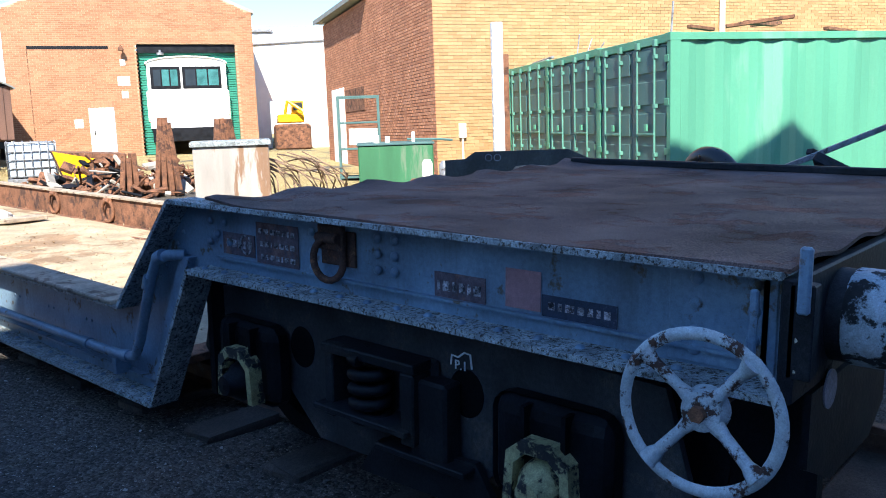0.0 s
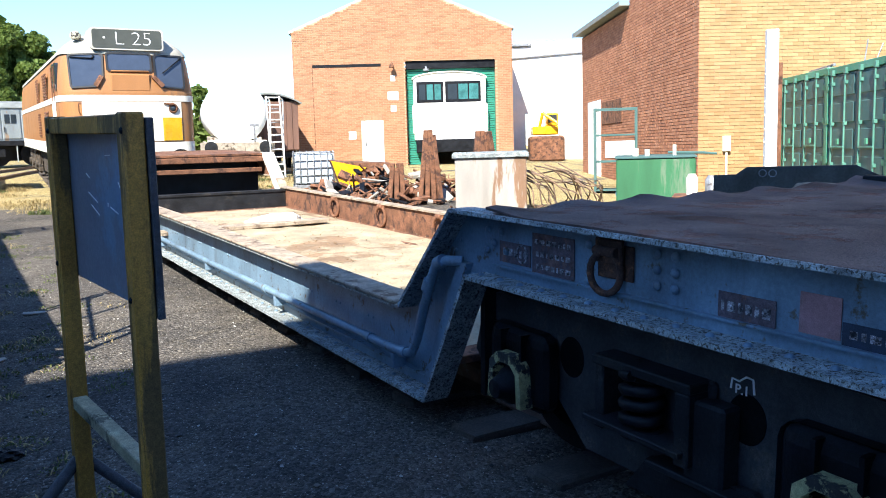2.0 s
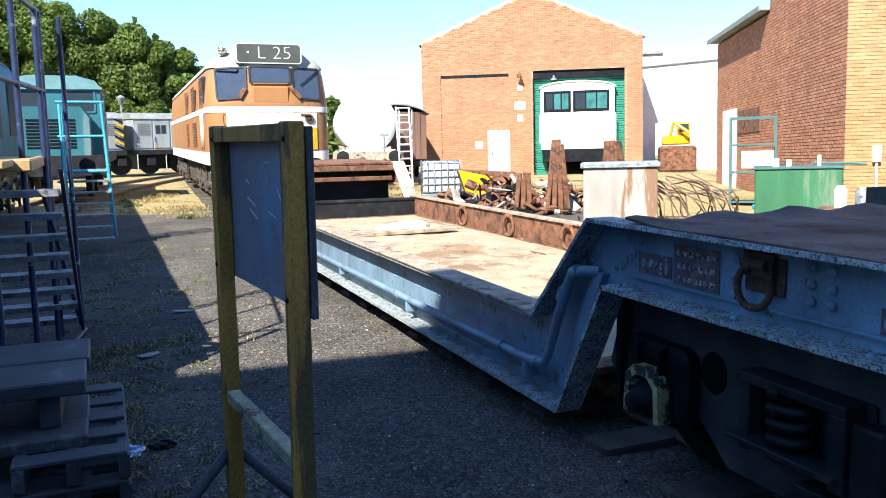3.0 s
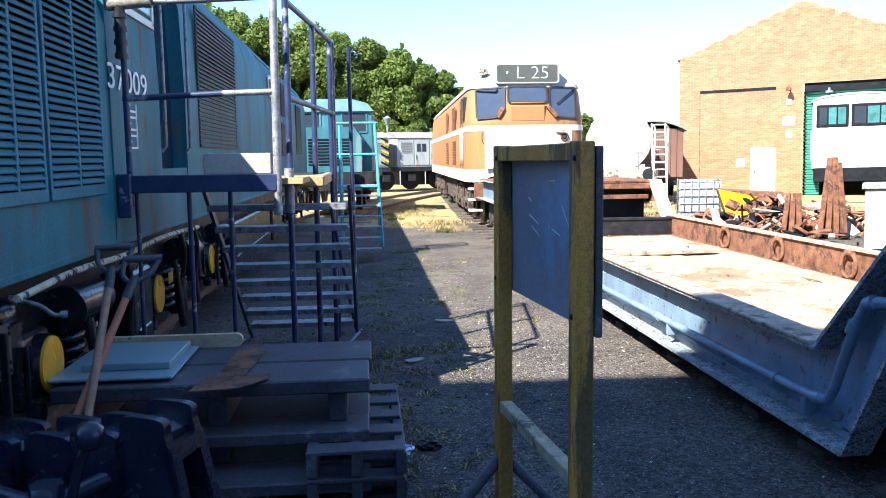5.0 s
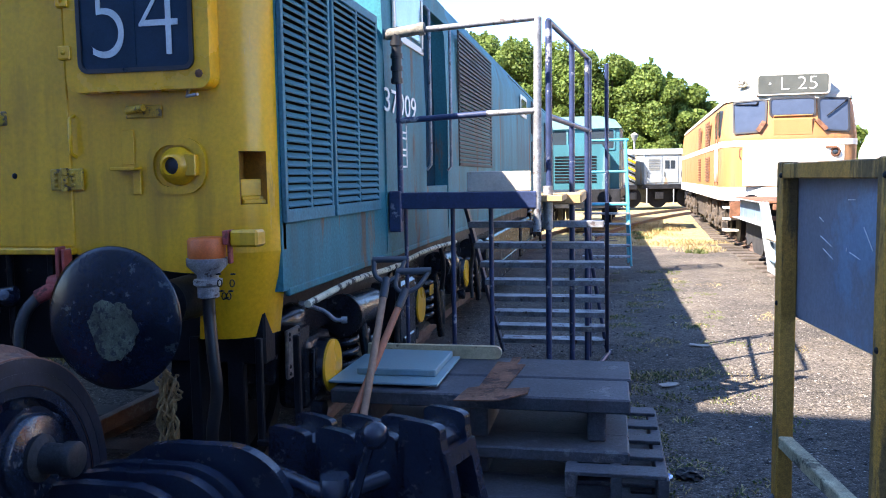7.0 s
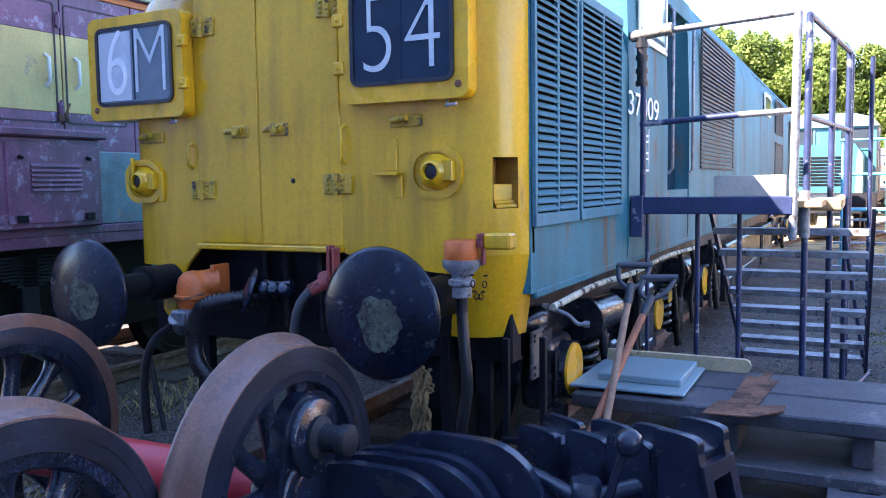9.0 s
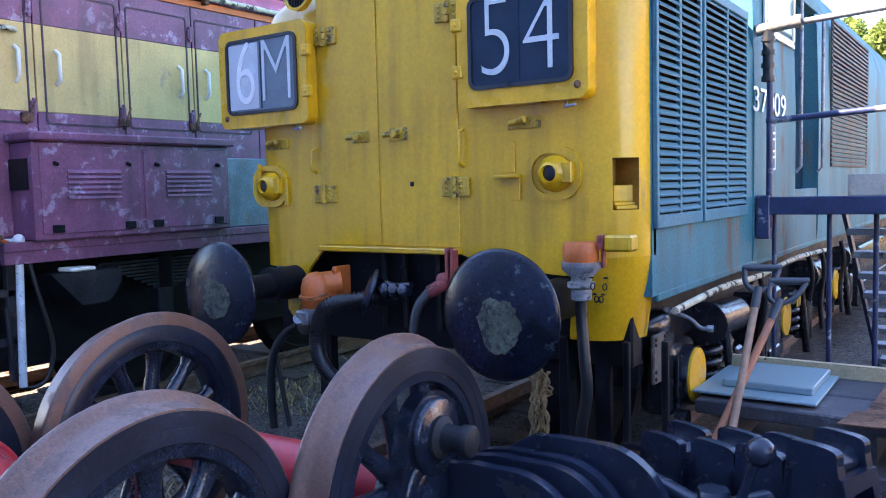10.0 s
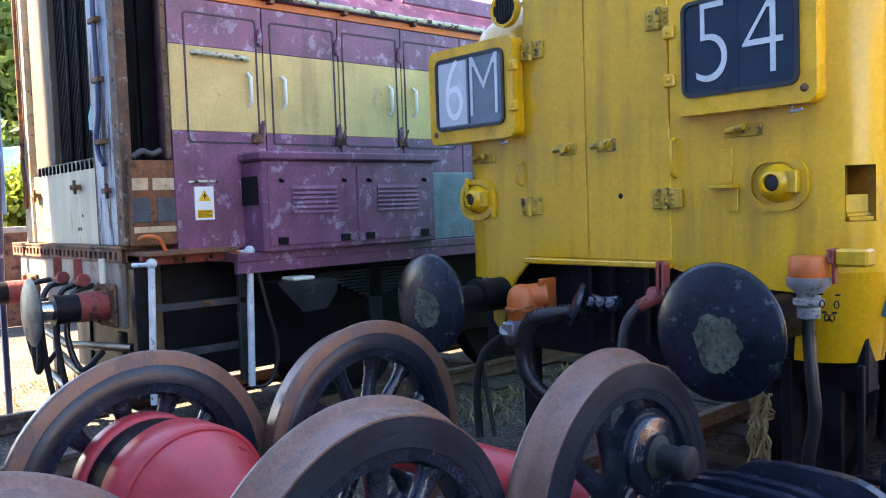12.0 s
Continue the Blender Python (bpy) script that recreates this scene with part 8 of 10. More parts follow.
    for k in range(3):
        b = B()
        cyl(b, (-1.42, 1.1 + 0.3 * k, 1.5), (-1.42, 1.1 + 0.3 * k, 2.3), 0.015, 6)
        part("door_handrail", b, CREAM, d)
    DUSTY = mat("dusty brown running gear", (0.075, 0.058, 0.045), 0.85, var=0.5, scale=5, col2=(0.02, 0.018, 0.017), wear=0.45, wscale=5, bump=0.6)
    for y0 in (1.2, 10.8):
        b = B()
        prism(b, [(y0 - 0.6, 0.72), (y0 - 0.5, 0.95), (y0 + 1.2, 0.98), (y0 + 1.5, 0.82), (y0 + 2.6, 0.82), (y0 + 2.9, 0.98), (y0 + 4.4, 0.95), (y0 + 4.5, 0.7), (y0 + 3.0, 0.62), (y0 + 2.4, 0.5), (y0 + 1.6, 0.5), (y0 + 1.0, 0.62)], yz, -1.16, -1.06)
        part("bogie_frame", b, DUSTY, d, "dusty brown bogie frame")
        for k in range(3):
            y = y0 + 0.2 + 1.8 * k
            b = B()
            box(b, -1.3, y - 0.2, 0.42, -1.1, y + 0.2, 0.82, 0.03)
            cyl(b, (-1.3, y, 0.6), (-1.36, y, 0.6), 0.12, 14)
            part("axlebox", b, DUSTY, d)
            b = B()
            lathe(b, Matrix.Translation((-0.8, y, 0.58)) @ pose(0, 0, 0, 0, -90), [(0.48, 0.0), (0.5, 0.1), (0.46, 0.11), (0.1, 0.08), (0.0001, 0.1)], 28)
            part("wheel", b, SOOT, d)
            b = B()
            for q in range(3):
                lathe(b, Matrix.Translation((-1.2, y + 0.45, 0.5 + 0.1 * q)), [(0.05, 0), (0.09, 0.03), (0.05, 0.07)], 12)
            box(b, -1.26, y + 0.7, 0.35, -1.15, y + 0.95, 0.9, 0.02)
            part("spring", b, DUSTY, d)
            b = B()
            cyl(b, (-1.24, y - 0.32, 0.98), (-1.24, y - 0.28, 0.3), 0.03, 8)
            box(b, -1.3, y - 0.38, 0.35, -1.16, y - 0.24, 0.6, 0.02)
            part("brake_hanger", b, DUSTY, d)
    b = B()
    box(b, -1.2, 6.0, 0.4, 1.0, 9.8, 1.1, 0.03)
    part("fuel_tank", b, DUSTY, d)
    for k in range(3):
        b = B()
        box(b, -1.36, 0.1, 0.42 + 0.25 * k, -1.05, 0.5, 0.46 + 0.25 * k, 0.004)
        part("step", b, CREAM, d)


orange_diesel()

# ---- containers ----
def container(y_off, green_side, back=0.0):
    c = thing("shipping_container", "green corrugated shipping container with barred doors", "container", pose(10.8, 5.24, 0.285, 0, 0, -34.8) @ pose(back, y_off, y_off * 0.012), "row of containers")
    L, W, H = 6.06, 2.42, 2.59
    b = B()
    # ribbed long sides
    for y, s in ((0.03, -1), (W - 0.03, 1)):
        n = 42
        pts = []
        for k in range(n + 1):
            x = 0.16 + (L - 0.3) * k / n
            pts.append((x, y + (0.0 if (k % 4) in (0, 1) else s * -0.034)))
        lowv = [b.verts.new((x, yy, 0.16)) for x, yy in pts]
        topv = [b.verts.new((x, yy, H - 0.1)) for x, yy in pts]
        for k in range(n):
            b.faces.new((lowv[k], lowv[k + 1], topv[k + 1], topv[k]))
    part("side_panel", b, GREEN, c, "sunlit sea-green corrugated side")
    b = B()
    box(b, 0, 0, H - 0.03, L, W, H, 0.004)
    part("roof", b, GREEN, c)
    b = B()
    box(b, L - 0.06, 0.03, 0.1, L, W - 0.03, H - 0.05, 0.004)
    part("end_panel", b, GREEN, c)
    for x0, x1, y0, y1, z0, z1 in ((0, 0.16, 0, 0.1, 0, H), (0, 0.16, W - 0.1, W, 0, H), (L - 0.14, L, 0, 0.1, 0, H), (0, L, 0, 0.06, 0, 0.16), (0.16, L, 0, 0.06, H - 0.1, H), (0, 0.1, 0.1, W - 0.1, H - 0.12, H), (0, 0.1, 0.1, W - 0.1, 0, 0.12)):
        b = B()
        box(b, x0 - 0.004, y0 - 0.004, z0, x1, y1 + 0.004, z1 + 0.003, 0.006)
        part("corner_post" if z1 - z0 > 2 else "edge_rail", b, GREEN, c)
    for y in (-0.008, W - 0.14):
        for z in (-0.002, H - 0.11):
            b = B()
            box(b, -0.01, y, z, 0.17, y + 0.15, z + 0.12, 0.008)
            part("corner_casting", b, GREEN, c)
    for k, (y0, y1) in enumerate(((0.1, W / 2 - 0.004), (W / 2 + 0.004, W - 0.1))):
        b = B()
        box(b, 0.03, y0, 0.13, 0.06, y1, H - 0.13, 0.004)
        for j in range(5):
            z = 0.2 + 0.46 * j
            box(b, 0.008, y0 + 0.05, z + 0.04, 0.032, y1 - 0.05, z + 0.38, 0.01)
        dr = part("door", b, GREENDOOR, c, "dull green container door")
        for q in (0.28, 0.76):
            y = y0 + (y1 - y0) * q
            b = B()
            cyl(b, (-0.03, y, 0.06), (-0.03, y, H - 0.06), 0.017, 8)
            for z in (0.3, 0.9, 1.6, 2.3):
                box(b, -0.045, y - 0.035, z - 0.03, 0.01, y + 0.035, z + 0.03, 0.004)
            for z in (0.1, H - 0.1):
                box(b, -0.05, y - 0.04, z - 0.05, 0.02, y + 0.04, z + 0.05, 0.006)
            part("lock_bar", b, DOORBAR, dr)
            b = B()
            box(b, -0.055, y - 0.02, 1.18, -0.035, y + 0.32 * (1 if q < 0.5 else -1), 1.21, 0.004)
            part("lock_handle", b, DOORBAR, dr)
        for z in (0.35, 0.95, 1.65, 2.25):
            b = B()
            y = y0 if k == 0 else y1
            box(b, -0.012, y - 0.06, z - 0.05, 0.03, y + 0.06, z + 0.05, 0.006)
            part("hinge", b, GREEN, dr)
        b = B()
        box(b, -0.05, (y0 + y1) / 2 - 0.04, 1.24, -0.02, (y0 + y1) / 2 + 0.04, 1.34, 0.006)
        part("lock_box", b, GREEN, dr)
    return c


for k in range(3):
    container(2.5 * k, True, 0.05 * k)
TOPM = pose(10.8, 5.24, 2.9, 0, 0, -34.8)
b = B()
rnd = random.Random(11)
for k in range(9):
    x0, y0 = 0.3 + rnd.uniform(0, 4.5), 0.2 + rnd.uniform(0, 1.6)
    box(b, 0, 0, 0, rnd.uniform(0.4, 1.4), 0.1, 0.05, 0.005, pose(x0, y0, 0.06 * (k % 3), 0, rnd.uniform(-6, 6), rnd.uniform(-40, 40)))
whole("scrap_pile", b, RUST, "rusty scrap iron lying on the container roof", "scrap", TOPM, kind="stuff")
b = B()
for k in range(4):
    cyl(b, (0.4 + 0.3 * k, 4.2 + 0.3 * k, 0), (0.5 + 0.35 * k, 4.3 + 0.2 * k, 0.45 - 0.05 * k), 0.012, 6)
cyl(b, (0.25, 5.3, 0.06), (0.6, 7.4, 0.1), 0.03, 8)
cyl(b, (0.35, 5.3, 0.12), (0.7, 7.4, 0.16), 0.03, 8)
cyl(b, (0.05, 0.12, -0.35), (0.12, 0.15, 0.42), 0.016, 6)
whole("scrap_bars", b, GALV, "loose bars and tubes on the container roofs", "scrap", TOPM, kind="stuff")
b = B()
box(b, -0.08, -0.06, 0, 0.08, 0.06, 2.95, 0.008)
for k in range(14):
    cyl(b, (-0.09, 0.0, 0.25 + 0.19 * k), (0.09, 0.0, 0.25 + 0.19 * k), 0.012, 6)
    cyl(b, (0, -0.065, 0.25 + 0.19 * k), (0, -0.06, 0.25 + 0.19 * k), 0.016, 8)
whole("white_post", b, WHITE, "white-painted drilled steel post standing upright", "post", pose(9.9, 7.58, 0.25, 0, 0, -40))
b = B()
box(b, -0.07, -0.05, 0, 0.07, 0.05, 2.75, 0.006)
whole("rusty_post", b, RUST, "rusty steel stanchion beside the container", "post", pose(12.9, 9.7, 0.3, 0, 0, -35))


# ---- brick walls ----
def brick_mat(name, c1, c2, mortar, scale=1.0):
    m = bpy.data.materials.new(name)
    m.use_nodes = True
    n, L = m.node_tree.nodes, m.node_tree.links.new
    bs = n["Principled BSDF"]
    co, mp, bt = n.new("ShaderNodeTexCoord"), n.new("ShaderNodeMapping"), n.new("ShaderNodeTexBrick")
    sx, cb = n.new("ShaderNodeSeparateXYZ"), n.new("ShaderNodeCombineXYZ")
    L(co.outputs["Object"], sx.inputs[0])
    add = n.new("ShaderNodeMath")
    L(sx.outputs[0], add.inputs[0])
    L(sx.outputs[1], add.inputs[1])
    L(add.outputs[0], cb.inputs[0])
    L(sx.outputs[2], cb.inputs[1])
    L(cb.outputs[0], bt.inputs["Vector"])
    bt.inputs["Color1"].default_value, bt.inputs["Color2"].default_value, bt.inputs["Mortar"].default_value = (*c1, 1), (*c2, 1), (*mortar, 1)
    bt.inputs["Scale"].default_value = 1.0
    bt.inputs["Mortar Size"].default_value, bt.inputs["Mortar Smooth"].default_value = 0.011, 0.1
    bt.inputs["Brick Width"].default_value, bt.inputs["Row Height"].default_value = 0.225 * scale, 0.075 * scale
    bt.offset = 0.5
    no = n.new("ShaderNodeTexNoise")
    no.inputs["Scale"].default_value, no.inputs["Detail"].default_value = 0.7, 7
    L(co.outputs["Object"], no.inputs[0])
    rg = n.new("ShaderNodeMapRange")
    rg.inputs[1].default_value, rg.inputs[2].default_value, rg.inputs[3].default_value, rg.inputs[4].default_value = 0.3, 0.7, 0.8, 1.18
    L(no.outputs[0], rg.inputs[0])
    mx = n.new("ShaderNodeMix")
    mx.data_type, mx.blend_type = "RGBA", "MULTIPLY"
    mx.inputs[0].default_value = 1
    L(bt.outputs[0], mx.inputs[6])
    L(rg.outputs[0], mx.inputs[7])
    L(mx.outputs[2], bs.inputs["Base Color"])
    bs.inputs["Roughness"].default_value = 0.88
    bp = n.new("ShaderNodeBump")
    bp.inputs["Strength"].default_value, bp.inputs["Distance"].default_value = 0.6, 0.01
    bp.invert = True
    L(bt.outputs["Fac"], bp.inputs["Height"])
    L(bp.outputs[0], bs.inputs["Normal"])
    return m


def brick_piece_mat(name, c1, c2):
    """Single bricks, each of its own tone."""
    m = bpy.data.materials.new(name)
    m.use_nodes = True
    n, L = m.node_tree.nodes, m.node_tree.links.new
    g, oi, ad, fr = n.new("ShaderNodeNewGeometry"), n.new("ShaderNodeObjectInfo"), n.new("ShaderNodeMath"), n.new("ShaderNodeMath")
    fr.operation = "FRACT"
    L(g.outputs["Random Per Island"], ad.inputs[0])
    L(oi.outputs["Random"], ad.inputs[1])
    L(ad.outputs[0], fr.inputs[0])
    mx = n.new("ShaderNodeMix")
    mx.data_type = "RGBA"
    mx.inputs[6].default_value, mx.inputs[7].default_value = (*c1, 1), (*c2, 1)
    L(fr.outputs[0], mx.inputs[0])
    co, no, rg = n.new("ShaderNodeTexCoord"), n.new("ShaderNodeTexNoise"), n.new("ShaderNodeMapRange")
    no.inputs["Scale"].default_value, no.inputs["Detail"].default_value = 1.1, 8
    L(co.outputs["Object"], no.inputs[0])
    rg.inputs[1].default_value, rg.inputs[2].default_value, rg.inputs[3].default_value, rg.inputs[4].default_value = 0.3, 0.7, 0.88, 1.1
    L(no.outputs[0], rg.inputs[0])
    mu = n.new("ShaderNodeMix")
    mu.data_type, mu.blend_type = "RGBA", "MULTIPLY"
    mu.inputs[0].default_value = 1
    L(mx.outputs[2], mu.inputs[6])
    L(rg.outputs[0], mu.inputs[7])
    L(mu.outputs[2], n["Principled BSDF"].inputs["Base Color"])
    n["Principled BSDF"].inputs["Roughness"].default_value = 0.88
    return m


def brickwork(wall, place, u0, u1, v0, v1, keep, single, material, seed, gap=0.014):
    """Courses of bricks proud of a wall's mortar; those that single() picks are parts of their own."""
    rnd = random.Random(seed)
    vs, fs = [], []
    box_f = ((0, 1, 2, 3), (0, 4, 5, 1), (1, 5, 6, 2), (2, 6, 7, 3), (3, 7, 4, 0))
    shared = None
    row, v = 0, v0
    while v < v1:
        u = u0 - (0.1125 if row % 2 else 0)
        while u < u1:
            a, c = max(u, u0), min(u + 0.225 - gap, u1)
            if c - a > 0.03 and keep((a + c) / 2, v + 0.032):
                d = 0.008 + rnd.uniform(0, 0.006)
                q = [(a, v), (c, v), (c, v + 0.075 - gap), (a, v + 0.075 - gap)]
                if single((a + c) / 2, v) and c - a > 0.2:
                    if shared is None:
                        o = Vector(place(0, 0, 0))
                        pts = [Vector(place(x, z, dd)) - o for dd in (0.011, -0.002) for x, z in ((0, 0), (0.225 - gap, 0), (0.225 - gap, 0.075 - gap), (0, 0.075 - gap))]
                        shared = bpy.data.meshes.new("brick")
                        shared.from_pydata(pts, [], box_f)
                        shared.materials.append(material)
                    ob = new("brick", shared)
                    ob.parent = wall
                    ob.matrix_basis = Matrix.Translation(place(a, v, d - 0.011))
                else:
                    o = len(vs)
                    vs += [place(x, z, d) for x, z in q] + [place(x, z, -0.002) for x, z in q]
                    fs += [tuple(o + i for i in f) for f in box_f]
            u += 0.225
        v += 0.075
        row += 1
    me = bpy.data.meshes.new("brick_courses")
    me.from_pydata(vs, [], fs)
    me.materials.append(material)
    ob = tagged(new("brick_course", me), kind="stuff")
    ob.parent = wall


REDBRICK = brick_piece_mat("red bricks", (0.33, 0.135, 0.07), (0.46, 0.215, 0.12))
ORANGEBRICK = brick_piece_mat("orange bricks", (0.31, 0.145, 0.075), (0.39, 0.21, 0.115))
BUFFBRICK = brick_piece_mat("buff bricks", (0.35, 0.2, 0.088), (0.43, 0.27, 0.13))
REDWALL = brick_mat("red brickwork", (0.3, 0.085, 0.045), (0.46, 0.17, 0.09), (0.4, 0.25, 0.16))
ORANGEWALL = brick_mat("orange brickwork", (0.3, 0.14, 0.075), (0.39, 0.21, 0.12), (0.38, 0.28, 0.19))
MORTARWALL = mat("sandy mortar", (0.42, 0.29, 0.18), 0.95, var=0.15, scale=2, bump=0.2)


def engine_shed():
    """Local x along the front, y into the shed, z up from its doorstep."""
    M = pose(12.9, 33.6, 0.95, 0, 0, -29)
    s = thing("engine_shed", "orange brick engine shed with a green shutter doorway", "shed", M)
    b = B()
    W, E, A = 9.42, 5.8, 7.79
    T = 0.35
    for poly in ([(0, -0.5), (4.78, -0.5), (4.78, 4.52), (8.68, 4.52), (8.68, -0.5), (W, -0.5), (W, E), (W / 2, A), (0, E)],):
        prism(b, poly, xz, 0, T)
    fw = part("front_wall", b, MORTARWALL, s, "orange brick gable wall")
    brickwork(fw, lambda u, v, d: (u, -d, v), 0, W, -0.4, A, lambda u, v: not (4.75 < u < 8.71 and v < 4.54) and v < E - 0.03 + (A - E) * (1 - abs(u - W / 2) / (W / 2)), lambda u, v: False, ORANGEBRICK, 1)
    for x0, x1 in ((0.0, T), (W - T, W)):
        b = B()
        box(b, x0, T, -0.5, x1, 16, E)
        part("side_wall", b, ORANGEWALL, s)
    b = B()
    box(b, 0, 15.7, -0.5, W, 16, E)
    part("rear_wall", b, ORANGEWALL, s)
    for sg in (-1, 1):
        b = B()
        pts = [(W / 2, A + 0.02), (W / 2 + sg * (W / 2 + 0.12), E - 0.03), (W / 2 + sg * (W / 2 + 0.12), E + 0.09), (W / 2, A + 0.14)]
        prism(b, pts, xz, 0.1, 16.1)
        part("roof_slope", b, mat("grey sheet roof", (0.3, 0.29, 0.28), 0.8, var=0.15, scale=2, bump=0.2), s)
    # recessed bricked-up doorway, lintel, small door, signs
    b = B()
    box(b, 0.83, -0.03, 4.32, 3.76, 0.02, 4.44, 0.006)
    part("lintel", b, SOOT, s)
    b = B()
    box(b, 0.81, -0.012, -0.3, 0.84, 0.004, 4.32)
    part("joint", b, RUST, s)
    b = B()
    box(b, 2.83, -0.04, -0.1, 3.78, 0.02, 2.03, 0.01)
    dd = part("door", b, WHITE, s, "white-painted personnel door")
    b = B()
    cyl(b, (3.0, -0.07, 0.95), (3.0, -0.07, 1.15), 0.02, 8)
    part("door_handle", b, SOOT, dd)
    for k in range(12):
        b = B()
        box(b, 2.86 + 0.078 * k, -0.018, 2.05, 2.93 + 0.078 * k, 0.004, 2.28, 0.004)
        part("soldier_brick", b, BRICKRED, s)
    for x, z, w, h in ((4.24, 3.06, 0.46, 0.36), (4.245, 2.53, 0.24, 0.28), (2.44, 1.42, 0.32, 0.34), (4.25, 3.8, 0.2, 0.24)):
        b = B()
        box(b, x - w / 2, -0.03, z - h / 2, x + w / 2, 0.002, z + h / 2, 0.004)
        part("notice", b, WHITE, s, "small white notice")
    b = B()
    cyl(b, (4.23, -0.0, 4.4), (4.23, -0.3, 4.42), 0.03, 8)
    lathe(b, Matrix.Translation((4.23, -0.28, 4.24)), [(0.12, 0), (0.08, 0.12), (0.04, 0.18)], 12)
    part("wall_lamp", b, RUST, s)
    # doorway: shutter surround and the carriage end standing in it
    b = B()
    for k in range(46):
        z = -0.3 + 0.1 * k
        for x0, x1 in ((4.85, 5.4), (8.1, 8.68)):
            box(b, x0, 0.28, z, x1, 0.32, z + 0.085, 0.01)
    for k in range(4):
        box(b, 5.4, 0.28, 3.9 + 0.1 * k, 8.1, 0.32, 3.985 + 0.1 * k, 0.01)
    part("shutter", b, SHUTTER, s, "green roller shutter surround")
    b = B()
    box(b, 4.8, 0.1, 4.18, 8.66, 0.3, 4.5, 0.01)
    part("shutter_box", b, SOOT, s)
    b = B()
    lathe(b, Matrix.Translation((5.7, 0.1, 4.1)), [(0.05, 0.2), (0.05, 0.1), (0.14, 0.08), (0.14, 0.0)], 12)
    part("door_lamp", b, GALV, s)
    return M


SHED_M = engine_shed()


def carriage_end():
    c = thing("railway_coach", "white coach end standing in the shed doorway", "coach", SHED_M @ pose(6.68, -0.05, 0))
    b = B()
    arc = [(1.56 * math.cos(a), 3.73 + 0.27 * math.sin(a)) for a in np.linspace(0, math.pi, 13)]
    prism(b, [(1.56, 1.15)] + arc + [(-1.56, 1.15)], xz, 0, 6)
    part("coach_body", b, WHITE, c, "white coach end panel")
    b = B()
    arc2 = [(1.63 * math.cos(a), 3.74 + 0.31 * math.sin(a)) for a in np.linspace(0, math.pi, 13)]
    ins = [(1.56 * math.cos(a), 3.73 + 0.27 * math.sin(a)) for a in np.linspace(math.pi, 0, 13)]
    prism(b, arc2 + ins, xz, -0.06, 6)
    part("coach_roof", b, CREAM, c)
    for x0, x1 in ((-1.43, -0.27), (-0.19, 1.35)):
        b = B()
        box(b, x0, -0.02, 2.72, x1, 0.03, 3.62, 0.02)
        fr = part("window_frame", b, SOOT, c)
        for k in range(3):
            b = B()
            w = (x1 - x0 - 0.16) / 3
            box(b, x0 + 0.08 + w * k + 0.03, -0.025, 2.85, x0 + 0.08 + w * (k + 1) - 0.03, -0.018, 3.5)
            part("pane", b, mat("greenish pane", (0.05, 0.16, 0.16), 0.15, var=0.3, scale=3, bump=0) if k else GLASSDK, fr)
    b = B()
    box(b, -1.5, -0.1, 0.6, 1.5, 0.3, 1.15, 0.02)
    part("coach_beam", b, SOOT, c)
    for x in (-1.6, 1.6):
        b = B()
        pipe(b, [(x * 0.97, 0.0, 1.4), (x, -0.07, 1.45), (x, -0.07, 2.6), (x * 0.97, 0.0, 2.65)], 0.025, 6)
        part("handrail", b, CREAM, c)


carriage_end()


